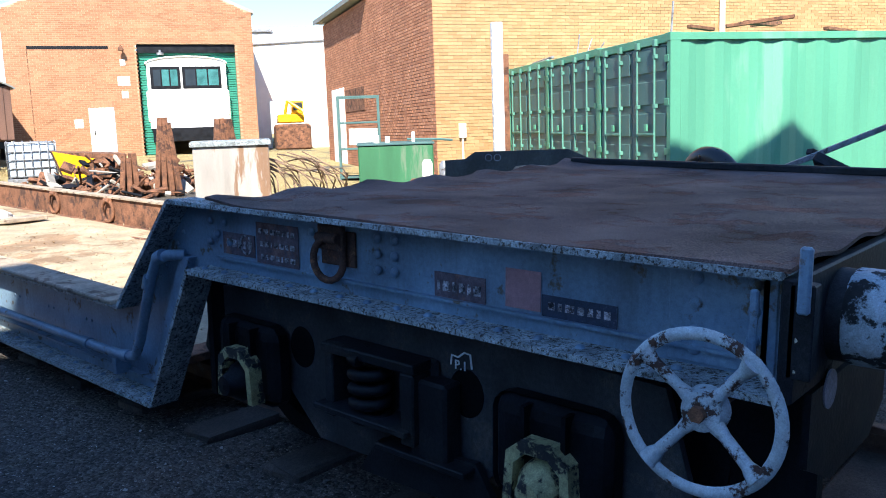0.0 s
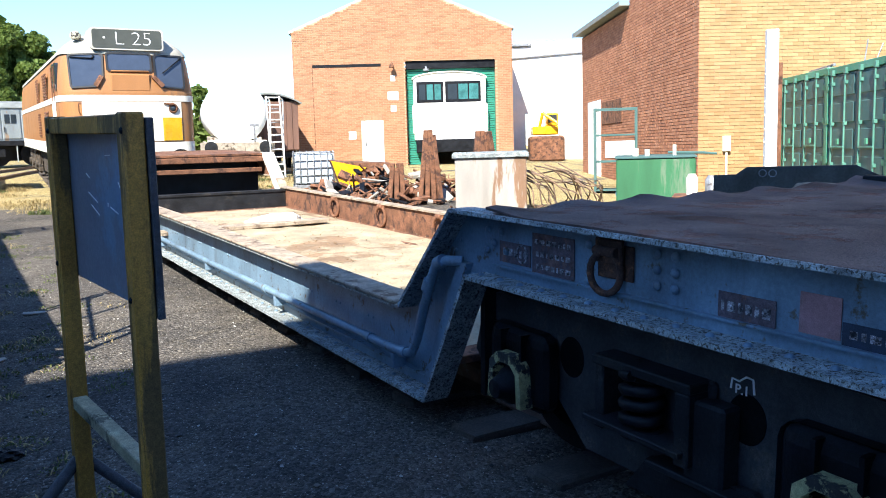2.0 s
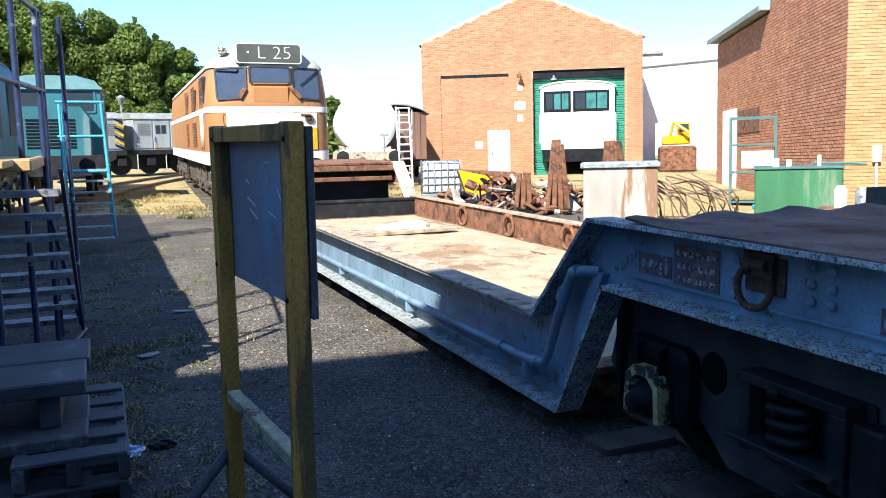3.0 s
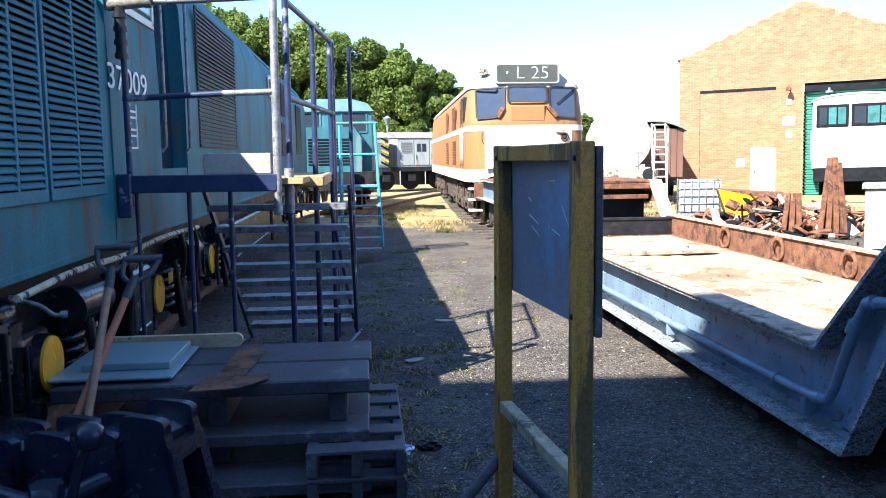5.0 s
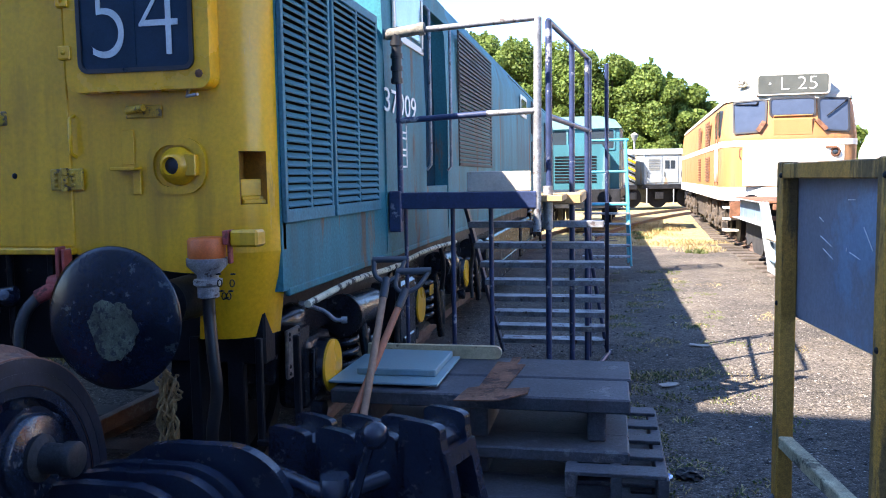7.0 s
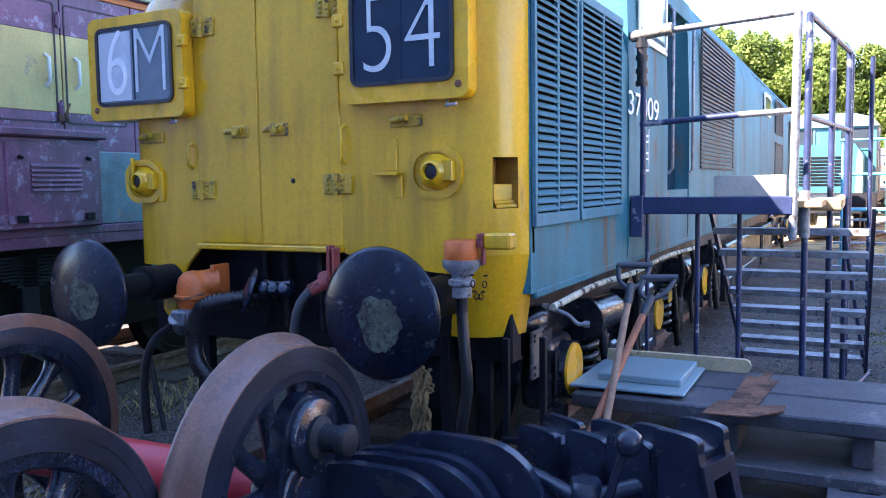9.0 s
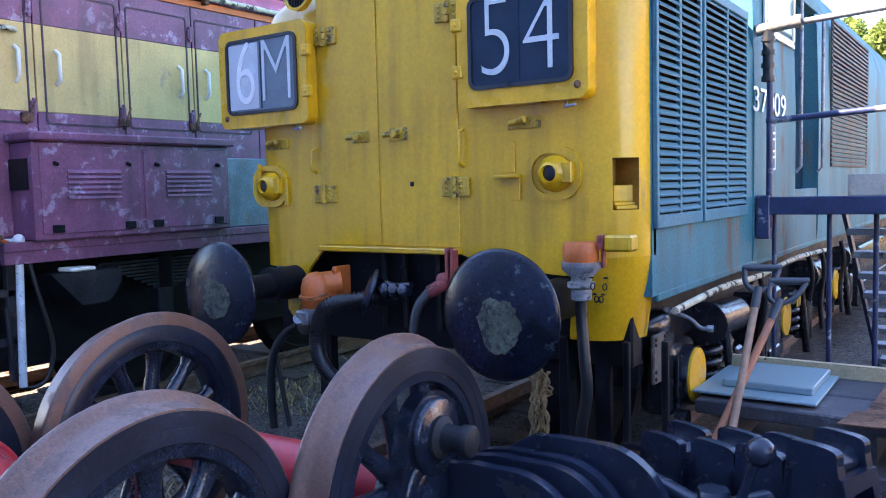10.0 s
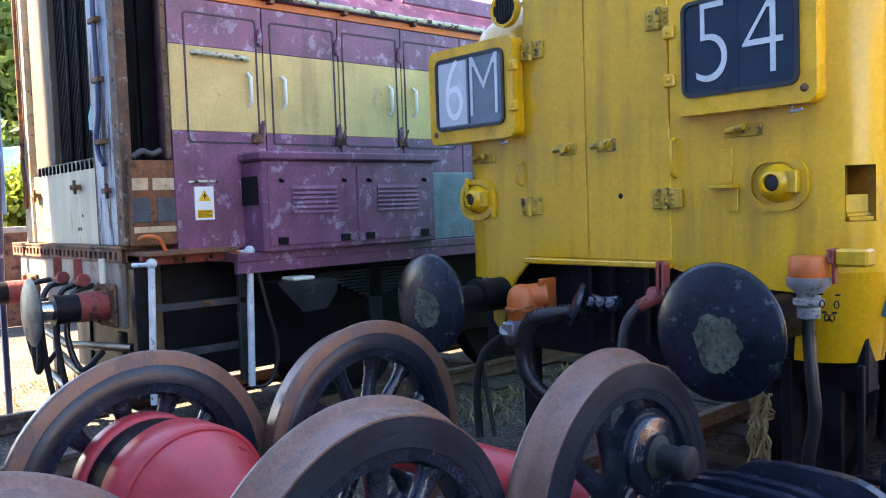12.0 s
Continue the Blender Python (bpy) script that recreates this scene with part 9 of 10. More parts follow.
def brick_building():
    """Corner towards the yard; local x along the buff front, y along the red side."""
    M = pose(13.72, 12.25, 0.4, 0, 0, -29)
    s = thing("brick_building", "tall brick building with buff front and red side", "building", M)
    b = B()
    box(b, 0, 0, -0.6, 26, 0.35, 9.0)
    fw = part("front_wall", b, MORTARWALL, s, "buff brick front wall")
    brickwork(fw, lambda u, v, d: (u, -d, v), 0, 13.5, -0.5, 8.95, lambda u, v: True, lambda u, v: u < 1.9 and 0.4 < v < 3.0, BUFFBRICK, 2, 0.009)
    b = B()
    # the far part of the side is lower, under a level eave
    prism(b, [(0.352, -0.6), (11.7, -0.6), (11.7, 5.0), (5.5, 5.0), (5.5, 9.0), (0.352, 9.0)], lambda u, v, d: (d, u, v), 0.0, 0.35)
    # Mortar darkened to carry the raking sun's shade in the joints.
    fw = part("side_wall", b, mat("joint shade mortar", (0.16, 0.085, 0.06), 0.95, var=0.15, scale=2, bump=0.2), s, "red brick side wall")
    brickwork(fw, lambda u, v, d: (-d, u, v), 0.0, 11.7, -0.5, 8.95, lambda u, v: u < 5.5 or v < 4.95, lambda u, v: u < 1.9 and 0.4 < v < 3.0, REDBRICK, 3)
    b = B()
    box(b, -0.27, 5.52, 5.06, 0.5, 11.95, 5.1, 0.004)
    box(b, -0.3, 5.5, 5.04, -0.27, 11.97, 5.19, 0.004)
    part("eave", b, mat("grey eave paint", (0.2, 0.22, 0.21), 0.7, var=0.2, scale=3, bump=0.2), s, "grey eave board and gutter")
    b = B()
    box(b, 0.35, 11.35, -0.6, 26, 11.7, 5.0)
    box(b, 25.65, 0.35, -0.6, 26, 11.35, 5.0)
    box(b, 0.35, 5.15, 4.9, 26, 5.5, 9.0)
    part("rear_wall", b, REDWALL, s)
    b = B()
    box(b, 0.0, 0.35, 9.0, 26, 1.0, 9.2)
    box(b, 0.36, 5.5, 5.02, 26, 11.7, 5.16)
    box(b, 0.0, 1.0, 9.0, 26, 5.5, 9.2)
    part("roof", b, SOOT, s)
    b = B()
    cyl(b, (7.6, -0.08, -0.3), (7.6, -0.08, 9.0), 0.07, 10)
    part("downpipe", b, WHITE, s, "white downpipe")
    b = B()
    box(b, -0.06, 8.9, 0.0, 0.0, 10.6, 2.7, 0.01)
    part("side_door", b, WHITE, s, "white side door standing open")
    b = B()
    box(b, -0.03, 6.25, 1.9, 0.0, 8.7, 2.6, 0.006)
    part("rusty_panel", b, RUST, s)
    b = B()
    box(b, 0.52, -0.1, 1.05, 0.68, 0.0, 1.38, 0.01)
    cyl(b, (0.6, -0.05, -0.3), (0.6, -0.05, 1.05), 0.025, 8)
    part("tap_box", b, CREAM, s)
    return M


BRICK_M = brick_building()


def white_building():
    p = Vector((25.0, 31.6, 0.9))
    s = thing("white_building", "white rendered building with an open doorway", "building", pose(p.x, p.y, p.z, 0, 0, -33))
    b = B()
    prism(b, [(-3.5, -0.5), (-1.0, -0.5), (-1.0, 2.36), (0.66, 2.36), (0.66, -0.5), (4.5, -0.5), (4.5, 5.77), (-3.5, 5.77)], xz, 0, 0.35)
    part("front_wall", b, WHITE, s, "white rendered wall")
    b = B()
    box(b, -3.6, -0.1, 0.0, 4.6, -0.02, 0.06, 0.004, pose(0, 0, 5.07, 0, -3.2, 0))
    part("joint_line", b, GALV, s)
    b = B()
    box(b, -3.5, 0.36, 5.72, 4.5, 12, 5.86)
    part("roof", b, GALV, s)
    b = B()
    box(b, -1.75, -0.12, 5.55, -0.68, 0.0, 5.7, 0.02)
    part("vent_cowl", b, GALV, s)
    for x in (-3.5, 4.2):
        b = B()
        box(b, x, 0.35, -0.5, x + 0.3, 8, 5.72)
        part("side_wall", b, WHITE, s)
    # digger before the doorway
    d = thing("excavator", "small yellow excavator parked before the white doorway", "excavator", pose(24.3, 30.6, 1.45, 0, 0, -33))
    b = B()
    box(b, -0.75, -0.5, 0.75, 0.45, 0.7, 1.15, 0.05)
    part("body", b, AMBER, d)
    b = B()
    box(b, -0.1, -0.4, 1.15, 0.45, 0.45, 1.75, 0.05)
    part("cab", b, AMBER, d)
    b = B()
    box(b, -0.04, -0.412, 1.3, 0.39, -0.38, 1.68, 0.02)
    part("cab_window", b, GLASSDK, d)
    for p0, p1 in (((-0.45, -0.3, 1.0), (-0.3, -0.6, 1.75)), ((-0.3, -0.6, 1.75), (0.35, -0.9, 1.25))):
        b = B()
        cyl(b, p0, p1, 0.075, 8)
        part("arm", b, AMBER, d)
    b = B()
    box(b, -0.9, -0.8, -0.5, 0.7, 0.8, 0.7, 0.1)
    part("track", b, RUST, d)


white_building()

# unseen workshop behind the camera, shaped so its shade lies over the near yard
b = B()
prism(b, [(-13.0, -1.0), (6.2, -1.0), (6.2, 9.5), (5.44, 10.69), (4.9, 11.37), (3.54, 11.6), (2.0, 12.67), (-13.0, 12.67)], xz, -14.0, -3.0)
# The blue is made up, to cool the light bounced into the shade.
whole("workshop_building", b, mat("blue bounce tint", (0.3, 0.41, 0.6), 0.7, var=0.12, scale=1.5, bump=0.2), "large unseen workshop that shades the near yard, coloured blue to tint its bounce", "building")


# ---- yard clutter along the far side ----
def ibc_tank():
    t = thing("ibc_tank", "caged white plastic liquid tank on a pallet", "tank", pose(8.6, 21.3, 0.71, 1.9, 0, -22))
    b = B()
    box(b, -0.52, -0.45, 0.14, 0.52, 0.45, 0.98, 0.06, seg=2)
    part("bottle", b, mat("milky plastic", (0.45, 0.52, 0.58), 0.4, var=0.1, scale=3, bump=0.05), t, "milky plastic bottle")
    for k in range(7):
        for y in (-0.48, 0.48):
            b = B()
            cyl(b, (-0.55 + 0.183 * k, y, 0.12), (-0.55 + 0.183 * k, y, 1.02), 0.014, 6)
            part("cage_bar", b, GALV, t)
    for k in range(5):
        for y in (-0.48, 0.48):
            b = B()
            cyl(b, (-0.56, y, 0.18 + 0.2 * k), (0.56, y, 0.18 + 0.2 * k), 0.014, 6)
            part("cage_bar", b, GALV, t)
    for k in range(6):
        b = B()
        cyl(b, (-0.55, -0.48 + 0.19 * k, 0.12), (-0.55, -0.48 + 0.19 * k, 1.02), 0.014, 6)
        part("cage_bar", b, GALV, t)
    b = B()
    box(b, -0.58, -0.5, 0, 0.58, 0.5, 0.12, 0.01)
    part("pallet_base", b, GALV, t)


ibc_tank()


def skip():
    s = thing("tipping_skip", "rusty yellow-ended tipping skip", "skip", pose(9.0, 19.6, 0.66, 1.9, 0, -20))
    b = B()
    prism(b, [(-0.35, 0.05), (0.55, 0.05), (0.95, 0.7), (-0.6, 0.8)], xz, -0.5, 0.5)
    part("skip_body", b, RUST, s)
    b = B()
    prism(b, [(-0.35, 0.06), (0.15, 0.06), (0.1, 0.5), (0.3, 0.62), (-0.6, 0.82)], xz, -0.53, -0.505)
    part("end_plate", b, AMBER, s, "bright yellow end plate")
    b = B()
    box(b, -0.4, -0.45, -0.05, 0.5, 0.45, 0.05, 0.01)
    part("skip_foot", b, SOOT, s)


skip()
cab = thing("steel_locker", "rust-stained pale steel locker with a flat lid", "cabinet", pose(8.95, 13.2, 0.42, 1.9, 0, -34))
b = B()
box(b, -0.68, -0.4, 0.05, 0.68, 0.4, 1.08, 0.015)
part("locker_body", b, mat("stained pale steel paint", (0.33, 0.3, 0.27), 0.8, var=0.25, scale=3, col2=(0.2, 0.12, 0.075), wear=0.42, wscale=2.4, bump=0.4, streak=True), cab)
b = B()
box(b, -0.73, -0.45, 1.08, 0.73, 0.45, 1.17, 0.012)
part("locker_lid", b, FLANGE, cab)
tk = thing("fuel_tank", "square dark green metal fuel tank", "tank", pose(9.55, 9.45, 0.3, 1.9, 0, -44))
b = B()
box(b, -0.6, -0.35, 0.03, 0.6, 0.35, 1.15, 0.02)
part("tank_body", b, mat("dark green tank paint", (0.035, 0.14, 0.062), 0.55, var=0.25, scale=3, col2=(0.1, 0.16, 0.1), wear=0.38, wscale=3, bump=0.2, streak=True), tk)
b = B()
box(b, -0.62, -0.37, 1.15, 0.62, 0.37, 1.18, 0.006)
part("tank_lid", b, GREENDOOR, tk)
for x, r, h in ((-0.3, 0.05, 0.12), (-0.12, 0.04, 0.1), (0.3, 0.03, 0.16)):
    b = B()
    cyl(b, (x, 0, 1.18), (x, 0, 1.18 + h), r, 10)
    part("filler_cap", b, CREAM, tk)
b = B()
pipe(b, [(0.2, 0.05, 1.22), (0.75, 0.08, 1.2), (0.95, 0.08, 1.18)], 0.02, 6)
part("outlet_pipe", b, GREENDOOR, tk)
cg = thing("mesh_cage", "tall dark green steel mesh cage", "cage", pose(14.2, 15.3, 0.5, 0, 0, -43))
for x in (-0.5, 0.5):
    for y in (-0.4, 0.4):
        b = B()
        box(b, x - 0.025, y - 0.025, 0, x + 0.025, y + 0.025, 2.05, 0.003)
        part("upright", b, GREENDOOR, cg)
for z in (0.05, 0.75, 1.4, 2.03):
    for y in (-0.4, 0.4):
        b = B()
        box(b, -0.5, y - 0.02, z - 0.02, 0.5, y + 0.02, z + 0.02, 0.003)
        part("cross_bar", b, GREENDOOR, cg)
    b = B()
    box(b, -0.5, -0.4, z - 0.012, 0.5, 0.4, z)
    if z in (0.75, 0.05):
        part("shelf", b, GREENDOOR, cg)
    else:
        b.free()
b = B()
box(b, -0.25, -0.44, 0.85, 0.45, -0.42, 1.25, 0.004)
part("white_plate", b, WHITE, cg)
b = B()
pipe(b, smooth_line([(0.3, -0.5, 0.6), (0.1, -0.55, 0.5), (0.05, -0.5, 0.2), (0.2, -0.5, 0.05), (-0.2, -0.6, 0.02)], 5), 0.05, 8)
whole("blue_hose", b, mat("blue plastic", (0.05, 0.25, 0.5), 0.5, var=0.1, bump=0), "coiled blue plastic hose on the ground", "hose", pose(13.6, 14.4, 0.5, 0, 0, -40))

# stacks of rusty brake blocks and castings behind the locker
STACK = [(8.95, 15.5, 1.6, 4), (9.95, 14.95, 1.55, 5), (8.4, 15.9, 0.9, 3)]
for x, y, h, n in STACK:
    st = thing("rail_chair_stack", "leaning stack of rusty iron slabs", "iron stack", pose(x, y, 0.5, 0, 0, -30), "iron stacks")
    for k in range(n):
        b = B()
        box(b, -0.05, -0.15, 0.0, 0.05, 0.15, h - 0.1 * (k % 2), 0.01, pose(-0.25 + 0.14 * k, 0, 0, 0, 6 - 4 * k, 8 * k))
        part("slab", b, RUST, st)


def scrap_heap(name, label, x, y, z, n, rx, ry, rz, m, seed, thin=False):
    rnd = random.Random(seed)
    b = B()
    for k in range(n):
        px, py = rnd.gauss(0, rx), rnd.gauss(0, ry)
        pz = rz * math.exp(-(px / rx) ** 2 * 0.6 - (py / ry) ** 2 * 0.6) * rnd.uniform(0, 1)
        t = pose(px, py, pz, rnd.uniform(-40, 40), rnd.uniform(-40, 40), rnd.uniform(0, 180))
        if thin or k % 3 == 0:
            cyl(b, t @ Vector((-0.3, 0, 0)), t @ Vector((rnd.uniform(0.1, 0.6), 0, 0)), rnd.uniform(0.012, 0.03), 6)
        else:
            box(b, 0, 0, 0, rnd.uniform(0.1, 0.45), rnd.uniform(0.06, 0.25), rnd.uniform(0.03, 0.12), 0.008, t)
    return whole(name, b, m, label, "scrap", pose(x, y, z, 1.9), kind="stuff")


scrap_heap("scrap_heap", "heap of rusty scrap iron and fittings", 8.5, 17.2, 0.6, 80, 0.9, 1.1, 0.7, RUST, 1)
scrap_heap("scrap_heap", "sooty black castings lying in the scrap heap", 8.6, 17.15, 0.6, 50, 0.85, 1.0, 0.7, SOOT, 21)
scrap_heap("scrap_heap", "pale rods and fittings lying in the scrap heap", 8.8, 17.1, 0.62, 45, 1.0, 1.0, 0.72, CONCRETE, 22)
scrap_heap("scrap_heap", "heap of rusty rods and chains", 10.0, 17.0, 0.6, 90, 0.7, 0.8, 0.6, RUST, 2)
TANGLE = mat("dull rusty pipe", (0.2, 0.13, 0.09), 0.7, var=0.4, scale=5, col2=(0.07, 0.055, 0.05), wear=0.45, wscale=4, bump=0.3)
b = B()
rnd = random.Random(5)
for k in range(26):
    x = rnd.uniform(-0.6, 0.9)
    pipe(b, smooth_line([(x - 0.5, rnd.uniform(-0.4, 0.4), rnd.uniform(0.6, 0.9)), (x, rnd.uniform(-0.4, 0.4), rnd.uniform(0.4, 0.75)), (x + 0.3, rnd.uniform(-0.4, 0.4), rnd.uniform(0.1, 0.5)), (x + 0.35, rnd.uniform(-0.4, 0.4), 0.03), (x + 0.6, 0, 0.05)], 5), 0.014, 6)
whole("pipe_tangle", b, TANGLE, "tangle of bent rusty brake pipes", "scrap pipes", pose(10.1, 13.0, 0.45, 1.9, 0, -30), kind="stuff")
scrap_heap("scrap_heap", "scrap bars and tyres before the container", 8.25, 2.4, 0.5, 60, 0.55, 0.4, 0.9, BLACK, 9)
for x, y, z, r, t in ((7.85, 3.35, 0.95, 0.36, 60), (8.35, 1.75, 1.15, 0.34, 10)):
    b = B()
    pr = [(r + 0.1 * math.cos(a), 0.1 * math.sin(a)) for a in np.linspace(0, 2 * math.pi, 13)[:-1]]
    lathe(b, pose(x, y, z, 80, 10, t), pr, 36, closed=True)
    whole("rubber_ring", b, RUBBER, "worn black tyre lying among the scrap", "tyre", group="scrap tyres")
b = B()
box(b, -1.0, -0.6, 0.0, 1.6, 0.6, 0.55, 0.02)
whole("scrap_bench", b, BLACK, "dark steel bench heaped with scrap", "bench", pose(8.0, 2.6, 0.1, 0, 0, -60))
b = B()
box(b, -0.05, -0.03, 0, 1.3, 0.03, 0.05, 0.005, pose(0, 0, 0, 0, -22, 0))
whole("steel_channel", b, GALV, "bright steel channel leaning on the scrap", "steel bar", pose(7.95, 2.8, 1.12, 0, 0, -62))
b = B()
prism(b, [(-0.9, 0.0), (0.9, 0.0), (0.75, 0.16), (-0.1, 0.2), (-0.7, 0.12)], xz, -0.2, 0.2)
whole("leaf_spring", b, BLACK, "black steel leaf spring resting on a bench", "spring", pose(7.0, 4.8, 1.12, 0, 0, -55))
bt = thing("work_bench", "rusty low work bench by the brick wall", "bench", pose(7.3, 5.2, 0.17, 0, 0, -50))
b = B()
box(b, -1.3, -0.3, 0.88, 1.3, 0.3, 0.95, 0.01)
part("bench_top", b, RUST, bt)
for x in (-1.2, 1.2):
    for y in (-0.25, 0.25):
        b = B()
        box(b, x - 0.03, y - 0.03, 0, x + 0.03, y + 0.03, 0.88, 0.004)
        part("leg", b, RUST, bt)
for k, (x, r, h, m) in enumerate(((-0.9, 0.07, 0.2, GALV), (-1.1, 0.06, 0.22, CREAM), (-0.1, 0.05, 0.06, AMBER))):
    b = B()
    lathe(b, Matrix.Translation((0, 0, 0)), [(r, 0), (r, h * 0.8), (r * 0.6, h), (0.0001, h)], 16)
    whole("metal_can", b, m, "small metal can on the bench", "can", pose(7.3, 5.2, 1.12, 0, 0, -50) @ pose(x, 0, 0), "cans on the bench")


# a dark plate with two holes lying beyond the wagon's deck
def ramp_plate():
    r = yard_thing("loading_ramp", "dark grey steel ramp plate with two round holes", "ramp", 6.06, 4.5)
    A = Vector((5.68, 5.02, 0))
    w = (Vector((6.44, 3.96, 0)) - A).normalized()
    n = Vector((-w.y, w.x, 0))

    def at(u, v, d):
        return A + w * u + n * d + Vector((0, 0, v))

    b = B()
    prism(b, [(0, 0.0), (0, 1.21), (0.18, 1.22), (0.27, 1.285), (0.75, 1.3), (1.12, 1.31), (1.3, 1.23), (1.3, 0.0)], at, -0.03, 0.03)
    part("plate", b, mat("dull grey-green plate", (0.06, 0.065, 0.06), 0.6, var=0.4, scale=6, bump=0.3), r)
    for u in (0.4, 0.48):
        for s in (-1, 1):
            b = B()
            m, _ = frame_of(at(u, 1.235, 0.031 * s), at(u, 1.235, 0.06 * s))
            lathe(b, m, [(0.026, 0), (0.034, 0), (0.034, 0.006), (0.026, 0.006)], 18, closed=True)
            part("ring", b, GALV, r)


ramp_plate()

# ---- trees behind the yard ----
LEAVES = island_mat("broad leaves", (0.09, 0.14, 0.03), (0.17, 0.23, 0.05), 0.6, 0.45)
BUSHLEAF = island_mat("yellow-green bush leaves", (0.13, 0.2, 0.025), (0.3, 0.36, 0.06), 0.5, 0.35)


def tree(x, y, z, top, wide, seed, leaves=5200, leaf=0.3, label="broadleaf tree with a dense sunlit green crown", material=None, low=0.12):
    """A trunk with limbs, and a crown of leaf sprays in uneven clumps."""
    rnd = random.Random(seed)
    t = thing("tree" if top > 4 else "bush", label, "tree" if top > 4 else "bush", Matrix.Translation(YARD @ Vector((x, y, z))) @ pose(0, 0, 0, 0, 0, rnd.uniform(0, 360)), "trees on the bank")
    b = B()
    pts = smooth_line([(0, 0, -0.4), (0.1 * wide * rnd.uniform(-1, 1), 0, top * 0.25), (rnd.uniform(-0.3, 0.3), rnd.uniform(-0.3, 0.3), top * 0.6)], 4)
    for i, (p, q) in enumerate(zip(pts, pts[1:])):
        cyl(b, p, q, top * 0.024 * (1 - 0.09 * i), 9, top * 0.024 * (1 - 0.09 * (i + 1)))
    part("trunk", b, TRUNK, t)
    clumps = []
    for k in range(46):
        a, u = rnd.uniform(0, 6.283), rnd.uniform(low, 0.93)
        env = math.sin(math.pi * min(1, 0.16 + 0.84 * u)) ** 0.55
        q = wide * env * math.sqrt(rnd.uniform(0.25, 1))
        clumps.append((Vector((q * math.cos(a), q * math.sin(a), top * u)), wide * rnd.uniform(0.18, 0.36)))
    for k in range(5):
        b = B()
        c = clumps[k * 5][0]
        s = pts[min(len(pts) - 1, 3 + k)]
        w = smooth_line([s, s.lerp(c, 0.5) + Vector((0, 0, 0.05 * top)), c], 3)
        for i, (p, q) in enumerate(zip(w, w[1:])):
            cyl(b, p, q, top * 0.009 * (1 - 0.12 * i), 6, top * 0.009 * (1 - 0.12 * (i + 1)))
        part("limb", b, TRUNK, t)
    vs, fs = [], []
    for _ in range(leaves):
        c, r = clumps[rnd.randrange(len(clumps))]
        d = Vector((rnd.gauss(0, 1), rnd.gauss(0, 1), rnd.gauss(0, 1) + 0.25)).normalized()
        inner = rnd.random() < 0.14
        p = c * rnd.uniform(0.3, 0.85) + Vector((0, 0, 0.25 * c.z)) if inner else c + d * r * rnd.uniform(0.7, 1.05)
        if p.z > top:
            p.z = top - rnd.uniform(0, 0.4)
        nrm = (d + 0.7 * Vector((rnd.gauss(0, 1), rnd.gauss(0, 1), rnd.gauss(0, 1)))).normalized()
        u = nrm.orthogonal().normalized()
        v = nrm.cross(u)
        s = leaf * rnd.uniform(0.5, 1.1) * (2.6 if inner else 1)
        o = len(vs)
        vs += [p - u * s, p - v * s * 0.75 + nrm * s * 0.15, p + u * s, p + v * s * 0.75 + nrm * s * 0.15]
        fs.append((o, o + 1, o + 2, o + 3))
    me = bpy.data.meshes.new("crown")
    me.from_pydata(vs, [], fs)
    me.materials.append(material or LEAVES)
    new("crown", me).parent = t
    return t


BANK = ((-24, 62, 13.6, 4.6), (-18.5, 61, 13.4, 4.4), (-14, 60, 13.4, 4.0), (-10.6, 60, 13.2, 3.6), (-8, 59, 12.0, 3.4), (-5.4, 60, 11.7, 3.3), (-2.6, 59, 10.8, 3.1), (-0.4, 60, 10.3, 2.9), (1.9, 60, 9.9, 2.7), (3.2, 58.5, 9.0, 2.2), (5.1, 60, 8.2, 2.3), (6.9, 61, 7.3, 2.1), (9.2, 62, 6.2, 2.2), (12.0, 64, 5.0, 2.4), (-12, 66, 13.6, 4.6), (-4, 67, 12.2, 4.2), (3.0, 66, 9.6, 3.4))
for k, (x, y, top, wide) in enumerate(BANK):
    tree(x, y, fall(y), top, wide, 40 + k, 26000 if y < 65 else 9000, 0.14)
tree(10.2, 38.7, 0, 3.7, 0.75, 71, 900, 0.16, "small green bush beside the rails")
tree(-26.5, 5.6, 0, 9.5, 3.2, 72, 7000, 0.2, "sunlit broadleaf tree beyond the rails", low=0.2)
tree(-25, 9.5, 0, 10.5, 3.5, 76, 6000, 0.22, "sunlit broadleaf tree beyond the rails", low=0.1)
tree(-18.4, 4.4, 0, 2.75, 0.75, 73, 2600, 0.09, "yellow-green leafy bush behind a low wall", BUSHLEAF, 0.3)
tree(-19.4, 4.9, 0, 2.9, 0.7, 74, 2000, 0.09, "yellow-green leafy bush behind a low wall", BUSHLEAF, 0.3)


# ---- stock standing further along the yard ----
TEAL = mat("faded teal paint", (0.03, 0.13, 0.16), 0.45, var=0.2, scale=2, col2=(0.09, 0.16, 0.17), wear=0.34, wscale=2, bump=0.15, streak=True)
OLDWHITE = mat("weathered off-white paint", (0.27, 0.3, 0.31), 0.6, var=0.15, scale=2, col2=(0.3, 0.22, 0.15), wear=0.36, wscale=3, bump=0.2, streak=True)
OLDROOF = mat("grey lichened roof", (0.2, 0.21, 0.2), 0.85, var=0.25, scale=3, bump=0.3)
TANKWHITE = mat("chalky white tank paint", (0.78, 0.79, 0.77), 0.55, var=0.08, scale=2, col2=(0.6, 0.52, 0.42), wear=0.2, wscale=1.5, bump=0.1, streak=True)
DUSTWOOD = mat("dusty bleached timber", (0.36, 0.31, 0.25), 0.85, var=0.3, scale=6, col2=(0.1, 0.07, 0.05), wear=0.42, wscale=5, bump=0.4)
